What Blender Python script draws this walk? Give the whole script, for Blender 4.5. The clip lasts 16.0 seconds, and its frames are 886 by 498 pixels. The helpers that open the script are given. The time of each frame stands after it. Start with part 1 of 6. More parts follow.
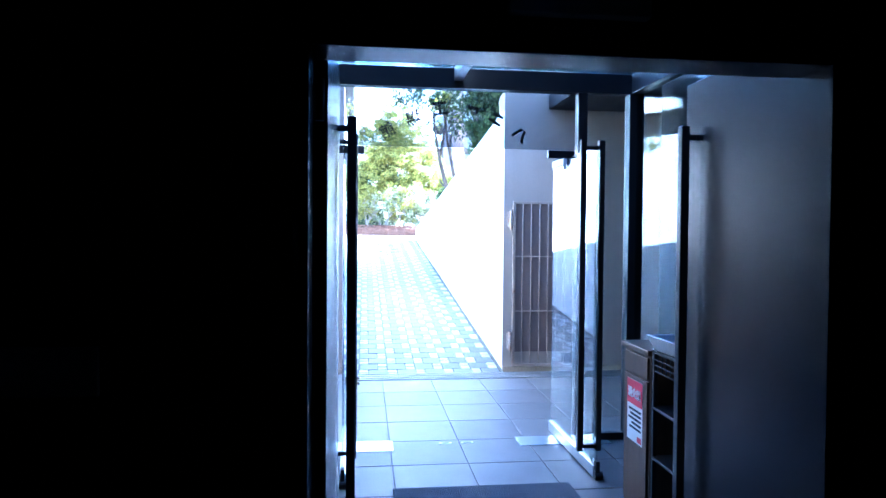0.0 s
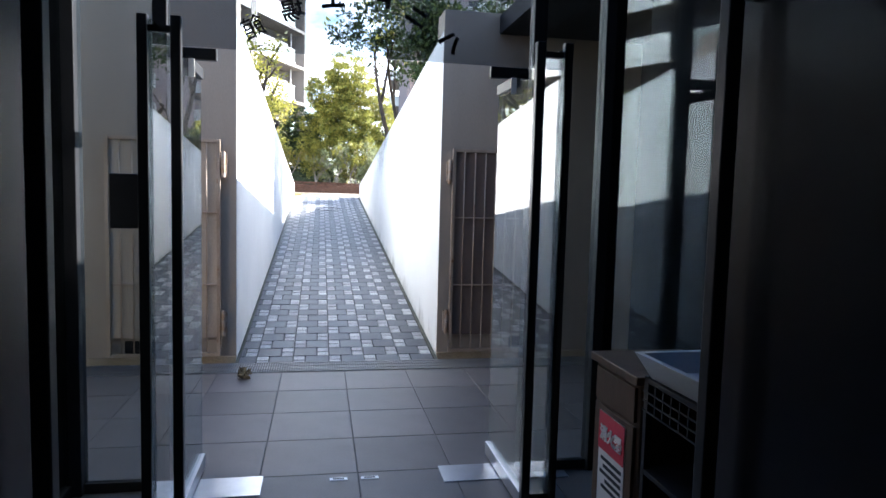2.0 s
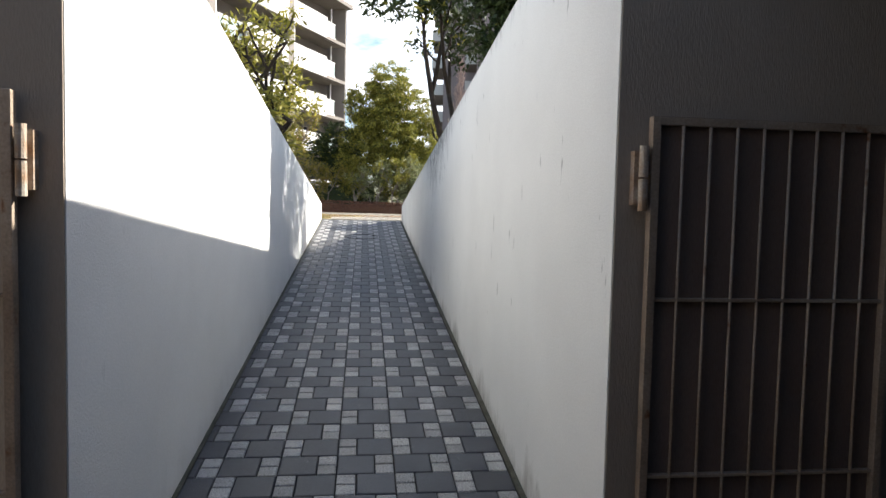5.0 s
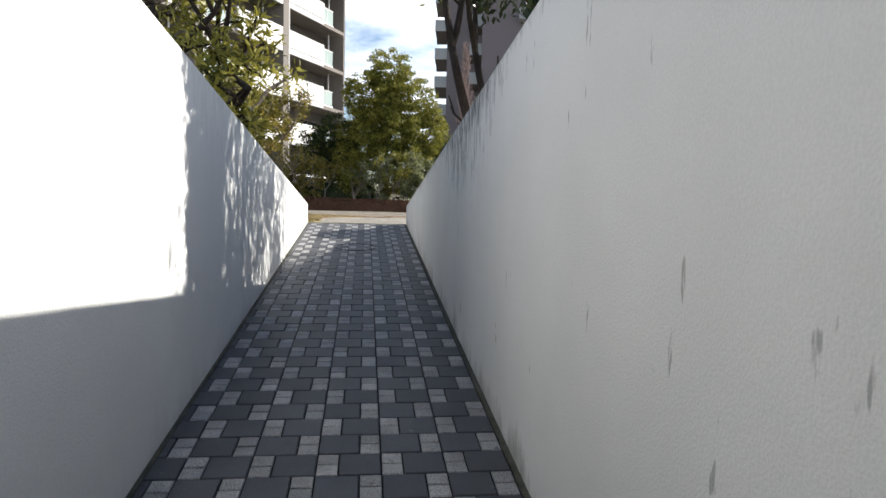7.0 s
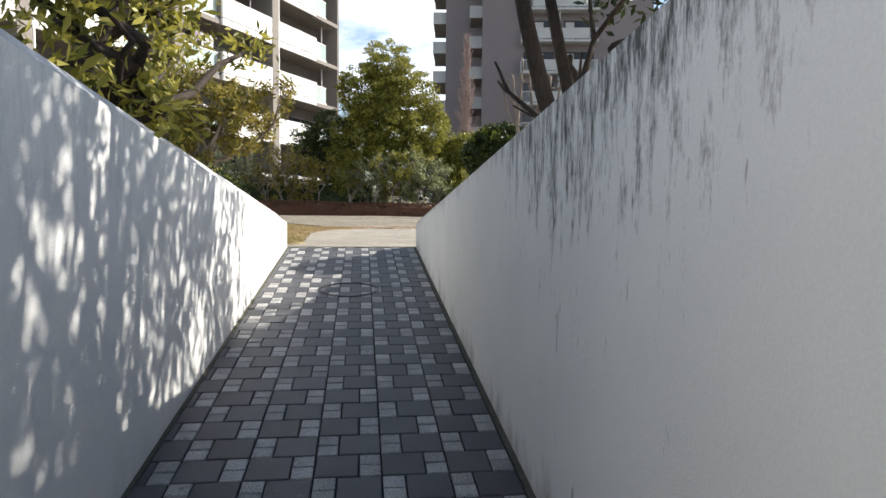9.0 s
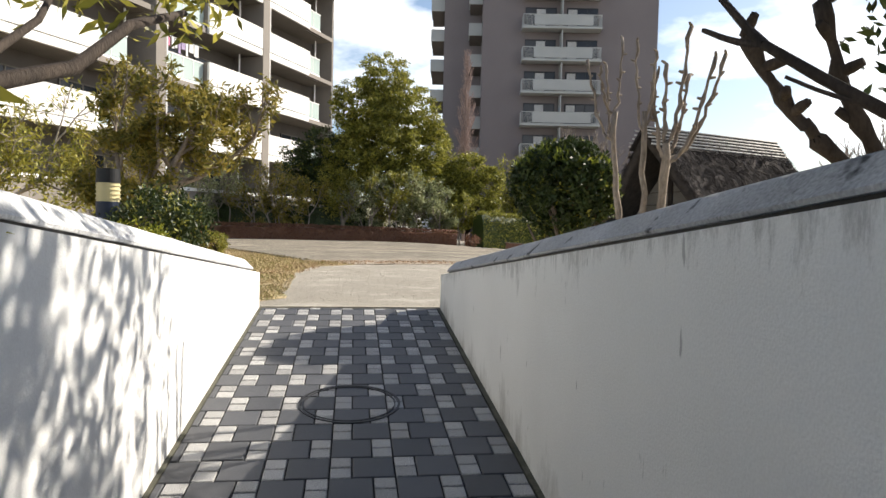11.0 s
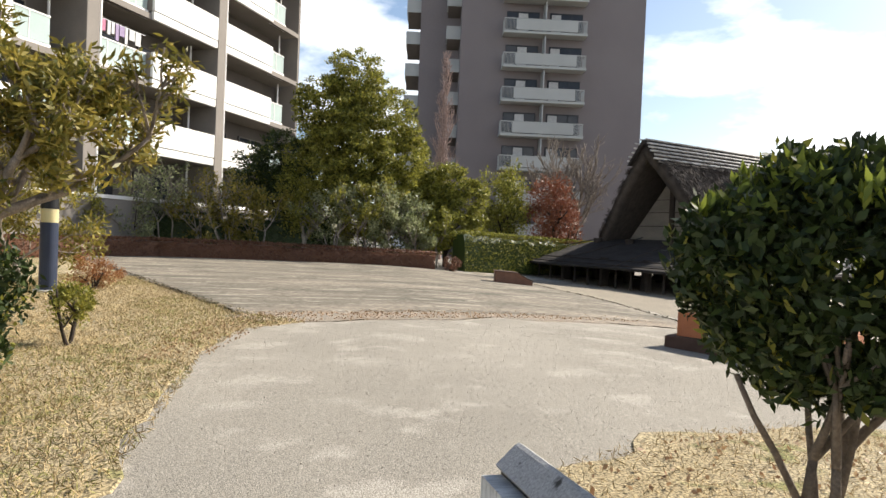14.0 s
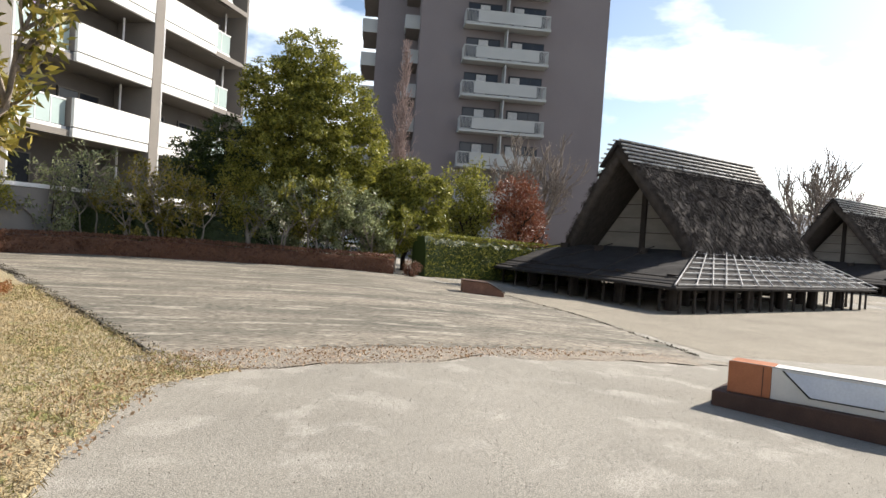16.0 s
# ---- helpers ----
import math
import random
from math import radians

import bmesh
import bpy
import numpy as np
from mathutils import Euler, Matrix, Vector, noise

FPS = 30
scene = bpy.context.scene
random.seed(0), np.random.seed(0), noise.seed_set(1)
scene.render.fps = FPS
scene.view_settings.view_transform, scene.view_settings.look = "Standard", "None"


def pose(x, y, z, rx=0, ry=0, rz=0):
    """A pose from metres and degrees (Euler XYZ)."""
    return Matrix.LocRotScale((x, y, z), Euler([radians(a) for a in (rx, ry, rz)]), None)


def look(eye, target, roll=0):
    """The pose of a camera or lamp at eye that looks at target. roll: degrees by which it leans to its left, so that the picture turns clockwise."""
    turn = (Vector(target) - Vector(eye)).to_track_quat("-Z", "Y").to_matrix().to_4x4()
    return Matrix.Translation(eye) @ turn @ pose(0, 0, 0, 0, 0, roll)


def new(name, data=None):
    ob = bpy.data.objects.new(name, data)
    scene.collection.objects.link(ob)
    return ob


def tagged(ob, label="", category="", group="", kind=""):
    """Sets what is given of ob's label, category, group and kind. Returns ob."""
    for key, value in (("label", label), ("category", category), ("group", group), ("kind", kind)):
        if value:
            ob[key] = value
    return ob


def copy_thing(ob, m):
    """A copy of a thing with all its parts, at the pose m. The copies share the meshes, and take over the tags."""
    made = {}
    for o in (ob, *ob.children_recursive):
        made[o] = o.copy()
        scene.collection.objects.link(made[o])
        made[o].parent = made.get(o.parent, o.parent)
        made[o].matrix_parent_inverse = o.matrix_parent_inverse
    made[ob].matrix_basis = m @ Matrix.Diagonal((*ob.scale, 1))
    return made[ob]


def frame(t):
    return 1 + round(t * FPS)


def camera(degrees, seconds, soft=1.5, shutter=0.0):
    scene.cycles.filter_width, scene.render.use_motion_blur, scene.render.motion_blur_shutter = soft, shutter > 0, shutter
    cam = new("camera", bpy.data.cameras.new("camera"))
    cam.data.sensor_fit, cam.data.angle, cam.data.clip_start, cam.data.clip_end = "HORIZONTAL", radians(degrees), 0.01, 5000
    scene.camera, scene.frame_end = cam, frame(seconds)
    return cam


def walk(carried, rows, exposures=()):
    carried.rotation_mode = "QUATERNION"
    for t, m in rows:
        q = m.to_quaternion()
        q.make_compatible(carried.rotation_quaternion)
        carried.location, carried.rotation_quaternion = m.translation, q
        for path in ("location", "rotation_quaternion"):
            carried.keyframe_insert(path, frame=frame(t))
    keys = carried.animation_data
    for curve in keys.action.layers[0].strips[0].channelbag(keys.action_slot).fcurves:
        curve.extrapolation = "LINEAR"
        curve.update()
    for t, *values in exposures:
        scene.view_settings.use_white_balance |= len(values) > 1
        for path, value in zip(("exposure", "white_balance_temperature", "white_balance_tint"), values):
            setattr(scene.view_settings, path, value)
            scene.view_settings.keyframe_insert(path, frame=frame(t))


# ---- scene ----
cam = camera(67.5, 16.0)
PATH = [
    (0, (0.177, -1.228, 1.517), (0.412, 0.758, 1.471), 0.5),
    (0.5, (0.289, -1.035, 1.492), (0.671, 0.926, 1.392), 0.9),
    (1, (0.415, -0.706, 1.493), (0.872, 1.236, 1.352), 2.1),
    (1.5, (0.587, -0.319, 1.475), (1.01, 1.629, 1.318), 1.4),
    (2, (0.658, 0.16, 1.476), (1.023, 2.12, 1.312), 1.5),
    (2.5, (0.771, 0.689, 1.47), (1.108, 2.653, 1.3), 1.3),
    (3, (0.781, 1.29, 1.487), (1.051, 3.264, 1.318), 1.7),
    (3.5, (0.802, 1.896, 1.499), (1.068, 3.87, 1.327), 1.8),
    (4, (0.809, 2.524, 1.54), (1.029, 4.506, 1.398), 1.2),
    (4.5, (0.839, 3.162, 1.55), (1.079, 5.144, 1.432), 1.3),
    (5, (0.868, 3.879, 1.552), (1.108, 5.861, 1.44), 1.3),
    (7.5, (0.965, 7.369, 1.689), (1.199, 9.351, 1.564), 1.1),
    (8, (0.96, 8.105, 1.751), (1.197, 10.087, 1.627), 0.8),
    (8.5, (0.937, 8.813, 1.842), (1.175, 10.795, 1.716), 0.7),
    (9, (0.965, 9.509, 1.907), (1.208, 11.49, 1.777), 0.5),
    (11.3, (0.829, 12.625, 2.214), (1.105, 14.605, 2.15), 1.5),
    (11.5, (0.837, 12.956, 2.258), (1.115, 14.936, 2.197), 1.7),
    (12, (0.889, 13.611, 2.312), (1.204, 15.586, 2.272), 1.5),
    (12.5, (0.914, 14.247, 2.388), (1.235, 16.221, 2.351), 1.5),
    (13, (0.982, 14.897, 2.428), (1.346, 16.864, 2.395), 1.5),
    (13.5, (1.015, 15.547, 2.531), (1.377, 17.514, 2.497), 1.6),
    (14, (1.05, 16.153, 2.609), (1.414, 18.12, 2.571), 2.4),
    (14.5, (1.001, 16.643, 2.604), (1.368, 18.609, 2.559), 3.0),
    (15, (0.99, 17.287, 2.679), (1.398, 19.244, 2.624), 4.0),
    (15.5, (1.056, 17.952, 2.767), (1.556, 19.888, 2.713), 3.4),
    (16, (1.051, 18.514, 2.859), (1.566, 20.446, 2.815), 3.8),
]
EXPOSURES = [(0.0, 5.05, 4200, 10), (0.5, 4.4, 4400, 10), (1.0, 3.7, 4700, 10), (1.5, 3.15, 5250, 10), (2.0, 2.95, 5700, 10), (2.5, 2.9, 6050, 10), (3.0, 2.8, 6300, 10),
             (3.5, 2.55, 6500, 10), (4.0, 2.15, 6550, 10), (4.5, 1.75, 6450, 10), (5.0, 1.35, 6300, 10), (7.5, 0.74, 6200, 10), (9.0, 0.93, 6350, 10), (11.5, 0.78, 6600, 10), (14.0, 0.8, 6550, 10), (16.0, 0.76, 6350, 10)]
walk(cam, [(t, look(eye, target, roll)) for t, eye, target, roll in PATH], EXPOSURES)

# ---- world and sun ----
SUN = Vector((1.0, 0.36, 0.735)).normalized()
world = bpy.data.worlds.new("sky")
scene.world = world
world.use_nodes = True
wn, wl = world.node_tree.nodes, world.node_tree.links
wn.clear()
w_out, w_bg = wn.new("ShaderNodeOutputWorld"), wn.new("ShaderNodeBackground")
w_sky = wn.new("ShaderNodeTexSky")
w_sky.sky_type, w_sky.sun_disc = "NISHITA", False
w_sky.sun_elevation, w_sky.sun_rotation = math.asin(SUN.z), math.atan2(SUN.x, SUN.y)
w_co, w_map, w_noise, w_ramp, w_mix = (wn.new("ShaderNodeTexCoord"), wn.new("ShaderNodeMapping"), wn.new("ShaderNodeTexNoise"),
                                       wn.new("ShaderNodeValToRGB"), wn.new("ShaderNodeMix"))
w_map.inputs["Scale"].default_value = (1.0, 1.0, 2.6)
w_map.inputs["Location"].default_value = (0.3, 0.1, 0.0)
w_noise.inputs["Scale"].default_value, w_noise.inputs["Detail"].default_value, w_noise.inputs["Roughness"].default_value = 2.2, 7.0, 0.55
w_ramp.color_ramp.elements[0].position, w_ramp.color_ramp.elements[1].position = 0.455, 0.60
w_mix.data_type = "RGBA"
w_mix.inputs[7].default_value = (13.4, 13.5, 13.7, 1.0)
wl.new(w_co.outputs["Generated"], w_map.inputs["Vector"])
wl.new(w_map.outputs["Vector"], w_noise.inputs["Vector"])
wl.new(w_noise.outputs["Fac"], w_ramp.inputs["Fac"])
# clouds lie low; overhead the sky is clear
w_sep, w_high, w_low = wn.new("ShaderNodeSeparateXYZ"), wn.new("ShaderNodeMapRange"), wn.new("ShaderNodeMath")
w_high.inputs["From Min"].default_value, w_high.inputs["From Max"].default_value = 0.36, 0.55
w_high.inputs["To Min"].default_value, w_high.inputs["To Max"].default_value = 1.0, 0.0
w_low.operation = "MULTIPLY"
wl.new(w_co.outputs["Generated"], w_sep.inputs[0])
wl.new(w_sep.outputs["Z"], w_high.inputs["Value"])
wl.new(w_high.outputs["Result"], w_low.inputs[0])
wl.new(w_ramp.outputs["Color"], w_low.inputs[1])
wl.new(w_low.outputs[0], w_mix.inputs[0])
wl.new(w_sky.outputs["Color"], w_mix.inputs[6])
wl.new(w_mix.outputs[2], w_bg.inputs["Color"])
w_bg.inputs["Strength"].default_value = 0.092
wl.new(w_bg.outputs["Background"], w_out.inputs["Surface"])
sun = new("sun", bpy.data.lights.new("sun", "SUN"))
sun.data.energy, sun.data.angle, sun.data.color = 5.0, radians(0.55), (1.0, 0.925, 0.81)
sun.matrix_world = look(SUN * 60, (0, 0, 0))


# ---- materials ----
def srgb(r, g, b):
    return tuple(((c / 255) / 12.92 if c / 255 < 0.04045 else ((c / 255 + 0.055) / 1.055) ** 2.4) for c in (r, g, b))


def surface(name, colour, second=None, scale=3.0, fine=60.0, rough=0.7, bump=0.15, metal=0.0, spread=0.35, stretch=(1, 1, 1), per="", spec=0.25, third=None, patch=0.6):
    """A procedural surface: two colours in broad noise, fine grain in value and relief, and a tone of its own for each piece."""
    m = bpy.data.materials.new(name)
    m.use_nodes = True
    n, l = m.node_tree.nodes, m.node_tree.links
    b = n["Principled BSDF"]
    second = second or tuple(c * 0.75 for c in colour)
    co, mp = n.new("ShaderNodeTexCoord"), n.new("ShaderNodeMapping")
    mp.inputs["Scale"].default_value = stretch
    l.new(co.outputs["Object"], mp.inputs["Vector"])
    broad, grain = n.new("ShaderNodeTexNoise"), n.new("ShaderNodeTexNoise")
    broad.inputs["Scale"].default_value, broad.inputs["Detail"].default_value = scale, 5.0
    grain.inputs["Scale"].default_value, grain.inputs["Detail"].default_value = fine, 4.0
    l.new(mp.outputs["Vector"], broad.inputs["Vector"])
    l.new(mp.outputs["Vector"], grain.inputs["Vector"])
    ramp = n.new("ShaderNodeMapRange")
    ramp.inputs["From Min"].default_value, ramp.inputs["From Max"].default_value = 0.35, 0.68
    l.new(broad.outputs["Fac"], ramp.inputs["Value"])
    mix = n.new("ShaderNodeMix")
    mix.data_type = "RGBA"
    mix.inputs[6].default_value, mix.inputs[7].default_value = (*colour, 1), (*second, 1)
    l.new(ramp.outputs["Result"], mix.inputs[0])
    out = mix.outputs[2]
    if third:
        spots = n.new("ShaderNodeTexNoise")
        spots.inputs["Scale"].default_value, spots.inputs["Detail"].default_value = scale * 3.7, 6.0
        l.new(mp.outputs["Vector"], spots.inputs["Vector"])
        cut = n.new("ShaderNodeMapRange")
        cut.inputs["From Min"].default_value, cut.inputs["From Max"].default_value = patch, patch + 0.08
        l.new(spots.outputs["Fac"], cut.inputs["Value"])
        mix3 = n.new("ShaderNodeMix")
        mix3.data_type = "RGBA"
        mix3.inputs[7].default_value = (*third, 1)
        l.new(cut.outputs["Result"], mix3.inputs[0])
        l.new(out, mix3.inputs[6])
        out = mix3.outputs[2]
    hsv = n.new("ShaderNodeHueSaturation")
    val = n.new("ShaderNodeMapRange")
    val.inputs["From Min"].default_value, val.inputs["From Max"].default_value = 0.25, 0.75
    val.inputs["To Min"].default_value, val.inputs["To Max"].default_value = 1 - spread, 1 + spread
    l.new(grain.outputs["Fac"], val.inputs["Value"])
    tone = val.outputs["Result"]
    if per:
        src = n.new("ShaderNodeObjectInfo").outputs["Random"] if per == "object" else n.new("ShaderNodeNewGeometry").outputs["Random Per Island"]
        own, mul = n.new("ShaderNodeMapRange"), n.new("ShaderNodeMath")
        own.inputs["To Min"].default_value, own.inputs["To Max"].default_value = 0.8, 1.2
        mul.operation = "MULTIPLY"
        l.new(src, own.inputs["Value"])
        l.new(own.outputs["Result"], mul.inputs[0])
        l.new(tone, mul.inputs[1])
        tone = mul.outputs["Value"]
    l.new(tone, hsv.inputs["Value"])
    l.new(out, hsv.inputs["Color"])
    l.new(hsv.outputs["Color"], b.inputs["Base Color"])
    b.inputs["Roughness"].default_value, b.inputs["Metallic"].default_value = rough, metal
    b.inputs["Specular IOR Level"].default_value = spec
    if bump:
        bn = n.new("ShaderNodeBump")
        bn.inputs["Strength"].default_value, bn.inputs["Distance"].default_value = bump, 0.01
        l.new(grain.outputs["Fac"], bn.inputs["Height"])
        l.new(bn.outputs["Normal"], b.inputs["Normal"])
    return m


def leaf(name, a, b_, through_=0.35, rough=0.48):
    """Leaves: a tone between two colours for each leaf, some light let through."""
    m = bpy.data.materials.new(name)
    m.use_nodes = True
    n, l = m.node_tree.nodes, m.node_tree.links
    b = n["Principled BSDF"]
    geo, mix = n.new("ShaderNodeNewGeometry"), n.new("ShaderNodeMix")
    mix.data_type = "RGBA"
    mix.inputs[6].default_value, mix.inputs[7].default_value = (*a, 1), (*b_, 1)
    l.new(geo.outputs["Random Per Island"], mix.inputs[0])
    l.new(mix.outputs[2], b.inputs["Base Color"])
    b.inputs["Roughness"].default_value = rough
    b.inputs["Specular IOR Level"].default_value = 0.32
    tr, add = n.new("ShaderNodeBsdfTranslucent"), n.new("ShaderNodeMixShader")
    l.new(mix.outputs[2], tr.inputs["Color"])
    add.inputs[0].default_value = through_
    l.new(b.outputs[0], add.inputs[1])
    l.new(tr.outputs[0], add.inputs[2])
    l.new(add.outputs[0], n["Material Output"].inputs["Surface"])
    return m


def glass(name, tint=(0.70, 0.75, 0.77)):
    m = bpy.data.materials.new(name)
    m.use_nodes = True
    n, l = m.node_tree.nodes, m.node_tree.links
    n.remove(n["Principled BSDF"])
    t, g, mx, fr = n.new("ShaderNodeBsdfTransparent"), n.new("ShaderNodeBsdfGlossy"), n.new("ShaderNodeMixShader"), n.new("ShaderNodeLayerWeight")
    t.inputs["Color"].default_value, g.inputs["Roughness"].default_value = (*tint, 1), 0.005
    power, base = n.new("ShaderNodeMath"), n.new("ShaderNodeMath")
    power.operation, base.operation = "POWER", "MULTIPLY_ADD"
    fr.inputs["Blend"].default_value, power.inputs[1].default_value = 0.5, 5.0
    base.inputs[1].default_value, base.inputs[2].default_value = 0.95, 0.045
    l.new(fr.outputs["Facing"], power.inputs[0])
    l.new(power.outputs[0], base.inputs[0])
    l.new(base.outputs[0], mx.inputs[0])
    l.new(t.outputs[0], mx.inputs[1])
    l.new(g.outputs[0], mx.inputs[2])
    l.new(mx.outputs[0], n["Material Output"].inputs["Surface"])
    return m


WALL_TOP0, WALL_SLOPE, RAMP_SLOPE = 1.665, 0.099, 0.1048
Y_FACADE, Y_END, X_L, X_R, GROUND, THICK = 6.055, 18.70, -0.045, 1.715, 1.325, 0.31


def stained_plaster(name, colour, streak, weight):
    """White plaster with dark rain streaks that hang from the sloping top edge."""
    m = surface(name, colour, tuple(c * 0.92 for c in colour), 1.2, 120.0, 0.85, 0.25, spread=0.05, spec=0.2)
    n, l = m.node_tree.nodes, m.node_tree.links
    b = n["Principled BSDF"]
    old = b.inputs["Base Color"].links[0].from_socket
    co, sep = n.new("ShaderNodeTexCoord"), n.new("ShaderNodeSeparateXYZ")
    l.new(co.outputs["Object"], sep.inputs[0])
    # how far below the top edge
    fall, low = n.new("ShaderNodeMath"), n.new("ShaderNodeMath")
    fall.operation, low.operation = "MULTIPLY_ADD", "SUBTRACT"
    fall.inputs[1].default_value, fall.inputs[2].default_value = -WALL_SLOPE, WALL_TOP0 + WALL_SLOPE * Y_END
    l.new(sep.outputs["Y"], fall.inputs[0])
    l.new(fall.outputs[0], low.inputs[0])
    l.new(sep.outputs["Z"], low.inputs[1])
    mp = n.new("ShaderNodeMapping")
    mp.inputs["Scale"].default_value = (1.0, 7.0, 1.7)
    l.new(co.outputs["Object"], mp.inputs["Vector"])
    st, big = n.new("ShaderNodeTexNoise"), n.new("ShaderNodeTexNoise")
    st.inputs["Scale"].default_value, st.inputs["Detail"].default_value, st.inputs["Roughness"].default_value = 2.2, 12.0, 0.8
    big.inputs["Scale"].default_value = 0.55
    l.new(mp.outputs["Vector"], st.inputs["Vector"])
    l.new(co.outputs["Object"], big.inputs["Vector"])
    # streak length varies along the wall, and is greatest where the tree drips
    length0 = n.new("ShaderNodeMapRange")
    length0.inputs["From Min"].default_value, length0.inputs["From Max"].default_value = 0.42, 0.66
    length0.inputs["To Min"].default_value, length0.inputs["To Max"].default_value = 0.06, 0.30
    l.new(big.outputs["Fac"], length0.inputs["Value"])
    off, sq, bell, length = n.new("ShaderNodeMath"), n.new("ShaderNodeMath"), n.new("ShaderNodeMath"), n.new("ShaderNodeMath")
    off.operation, sq.operation, bell.operation, length.operation = "SUBTRACT", "MULTIPLY", "MULTIPLY_ADD", "MAXIMUM"
    off.inputs[1].default_value = 11.7
    l.new(sep.outputs["Y"], off.inputs[0])
    l.new(off.outputs[0], sq.inputs[0])
    l.new(off.outputs[0], sq.inputs[1])
    bell.inputs[1].default_value, bell.inputs[2].default_value = -0.45, 1.15
    l.new(sq.outputs[0], bell.inputs[0])
    l.new(bell.outputs[0], length.inputs[0])
    l.new(length0.outputs["Result"], length.inputs[1])
    ratio = n.new("ShaderNodeMath")
    ratio.operation = "DIVIDE"
    l.new(low.outputs[0], ratio.inputs[0])
    l.new(length.outputs[0], ratio.inputs[1])
    thr = n.new("ShaderNodeMath")
    thr.operation = "MULTIPLY_ADD"
    thr.inputs[1].default_value, thr.inputs[2].default_value = 0.20, 0.425
    l.new(ratio.outputs[0], thr.inputs[0])
    d = n.new("ShaderNodeMath")
    d.operation = "SUBTRACT"
    l.new(st.outputs["Fac"], d.inputs[0])
    l.new(thr.outputs[0], d.inputs[1])
    fac = n.new("ShaderNodeMapRange")
    fac.inputs["From Min"].default_value, fac.inputs["From Max"].default_value = 0.0, 0.14
    strong = n.new("ShaderNodeMapRange")
    strong.inputs["From Min"].default_value, strong.inputs["From Max"].default_value = 0.1, 1.0
    strong.inputs["To Min"].default_value, strong.inputs["To Max"].default_value = weight * 0.38, weight
    l.new(length.outputs[0], strong.inputs["Value"])
    l.new(strong.outputs["Result"], fac.inputs["To Max"])
    l.new(d.outputs[0], fac.inputs["Value"])
    mix = n.new("ShaderNodeMix")
    mix.data_type = "RGBA"
    mix.inputs[7].default_value = (*streak, 1)
    l.new(fac.outputs["Result"], mix.inputs[0])
    l.new(old, mix.inputs[6])
    # short hairline cracks and pits
    pm, pits, cut, dots = n.new("ShaderNodeMapping"), n.new("ShaderNodeTexNoise"), n.new("ShaderNodeMapRange"), n.new("ShaderNodeMix")
    pm.inputs["Scale"].default_value = (6.0, 13.0, 3.2)
    pits.inputs["Scale"].default_value, pits.inputs["Detail"].default_value, pits.inputs["Roughness"].default_value = 1.0, 3.0, 0.62
    cut.inputs["From Min"].default_value, cut.inputs["From Max"].default_value, cut.inputs["To Max"].default_value = 0.685, 0.72, 0.5 * weight
    dots.data_type = "RGBA"
    dots.inputs[7].default_value = (*streak, 1)
    l.new(co.outputs["Object"], pm.inputs["Vector"])
    l.new(pm.outputs["Vector"], pits.inputs["Vector"])
    l.new(pits.outputs["Fac"], cut.inputs["Value"])
    l.new(cut.outputs["Result"], dots.inputs[0])
    l.new(mix.outputs[2], dots.inputs[6])
    # damp grime creeping up from the paving in ragged tongues
    rise, above, edge, cover, foot = n.new("ShaderNodeMath"), n.new("ShaderNodeMath"), n.new("ShaderNodeMath"), n.new("ShaderNodeMapRange"), n.new("ShaderNodeMix")
    rise.operation, above.operation, edge.operation = "MULTIPLY_ADD", "ADD", "MULTIPLY_ADD"
    rise.inputs[1].default_value, rise.inputs[2].default_value = -RAMP_SLOPE, RAMP_SLOPE * Y_FACADE
    l.new(sep.outputs["Y"], rise.inputs[0])
    l.new(rise.outputs[0], above.inputs[0])
    l.new(sep.outputs["Z"], above.inputs[1])
    gm, grime = n.new("ShaderNodeMapping"), n.new("ShaderNodeTexNoise")
    gm.inputs["Scale"].default_value = (1.0, 2.4, 0.9)
    grime.inputs["Scale"].default_value, grime.inputs["Detail"].default_value, grime.inputs["Roughness"].default_value = 1.6, 9.0, 0.7
    l.new(co.outputs["Object"], gm.inputs["Vector"])
    l.new(gm.outputs["Vector"], grime.inputs["Vector"])
    edge.inputs[1].default_value = -1.0
    l.new(above.outputs[0], edge.inputs[0])
    l.new(grime.outputs["Fac"], edge.inputs[2])
    cover.inputs["From Min"].default_value, cover.inputs["From Max"].default_value, cover.inputs["To Max"].default_value = 0.36, 0.60, 0.62 * weight
    l.new(edge.outputs[0], cover.inputs["Value"])
    foot.data_type = "RGBA"
    foot.inputs[7].default_value = (0.15, 0.14, 0.115, 1)
    l.new(cover.outputs["Result"], foot.inputs[0])
    l.new(dots.outputs[2], foot.inputs[6])
    l.new(foot.outputs[2], b.inputs["Base Color"])
    return m


M_WHITE_L = stained_plaster("white_plaster_clean", (0.71, 0.71, 0.70), (0.25, 0.25, 0.24), 0.25)
M_WHITE_R = stained_plaster("white_plaster_streaked", (0.70, 0.70, 0.68), (0.06, 0.06, 0.056), 0.95)
M_COPING = surface("coping_concrete", (0.60, 0.61, 0.62), (0.47, 0.47, 0.47), 2.5, 90.0, 0.85, 0.4, spread=0.3, third=(0.07, 0.07, 0.065), patch=0.635)
M_FACADE = surface("facade_plaster", (0.34, 0.29, 0.235), (0.26, 0.22, 0.18), 0.9, 140.0, 0.85, 0.3, spread=0.06, stretch=(1.6, 1.6, 0.35), spec=0.2)
# Near-black albedo: the unlit room's darkness is put into wall and floor colour.
M_DARKWALL = surface("near_black_unlit", (0.010, 0.010, 0.012), (0.008, 0.008, 0.009), 1.5, 80.0, 0.7, 0.1, spread=0.1)
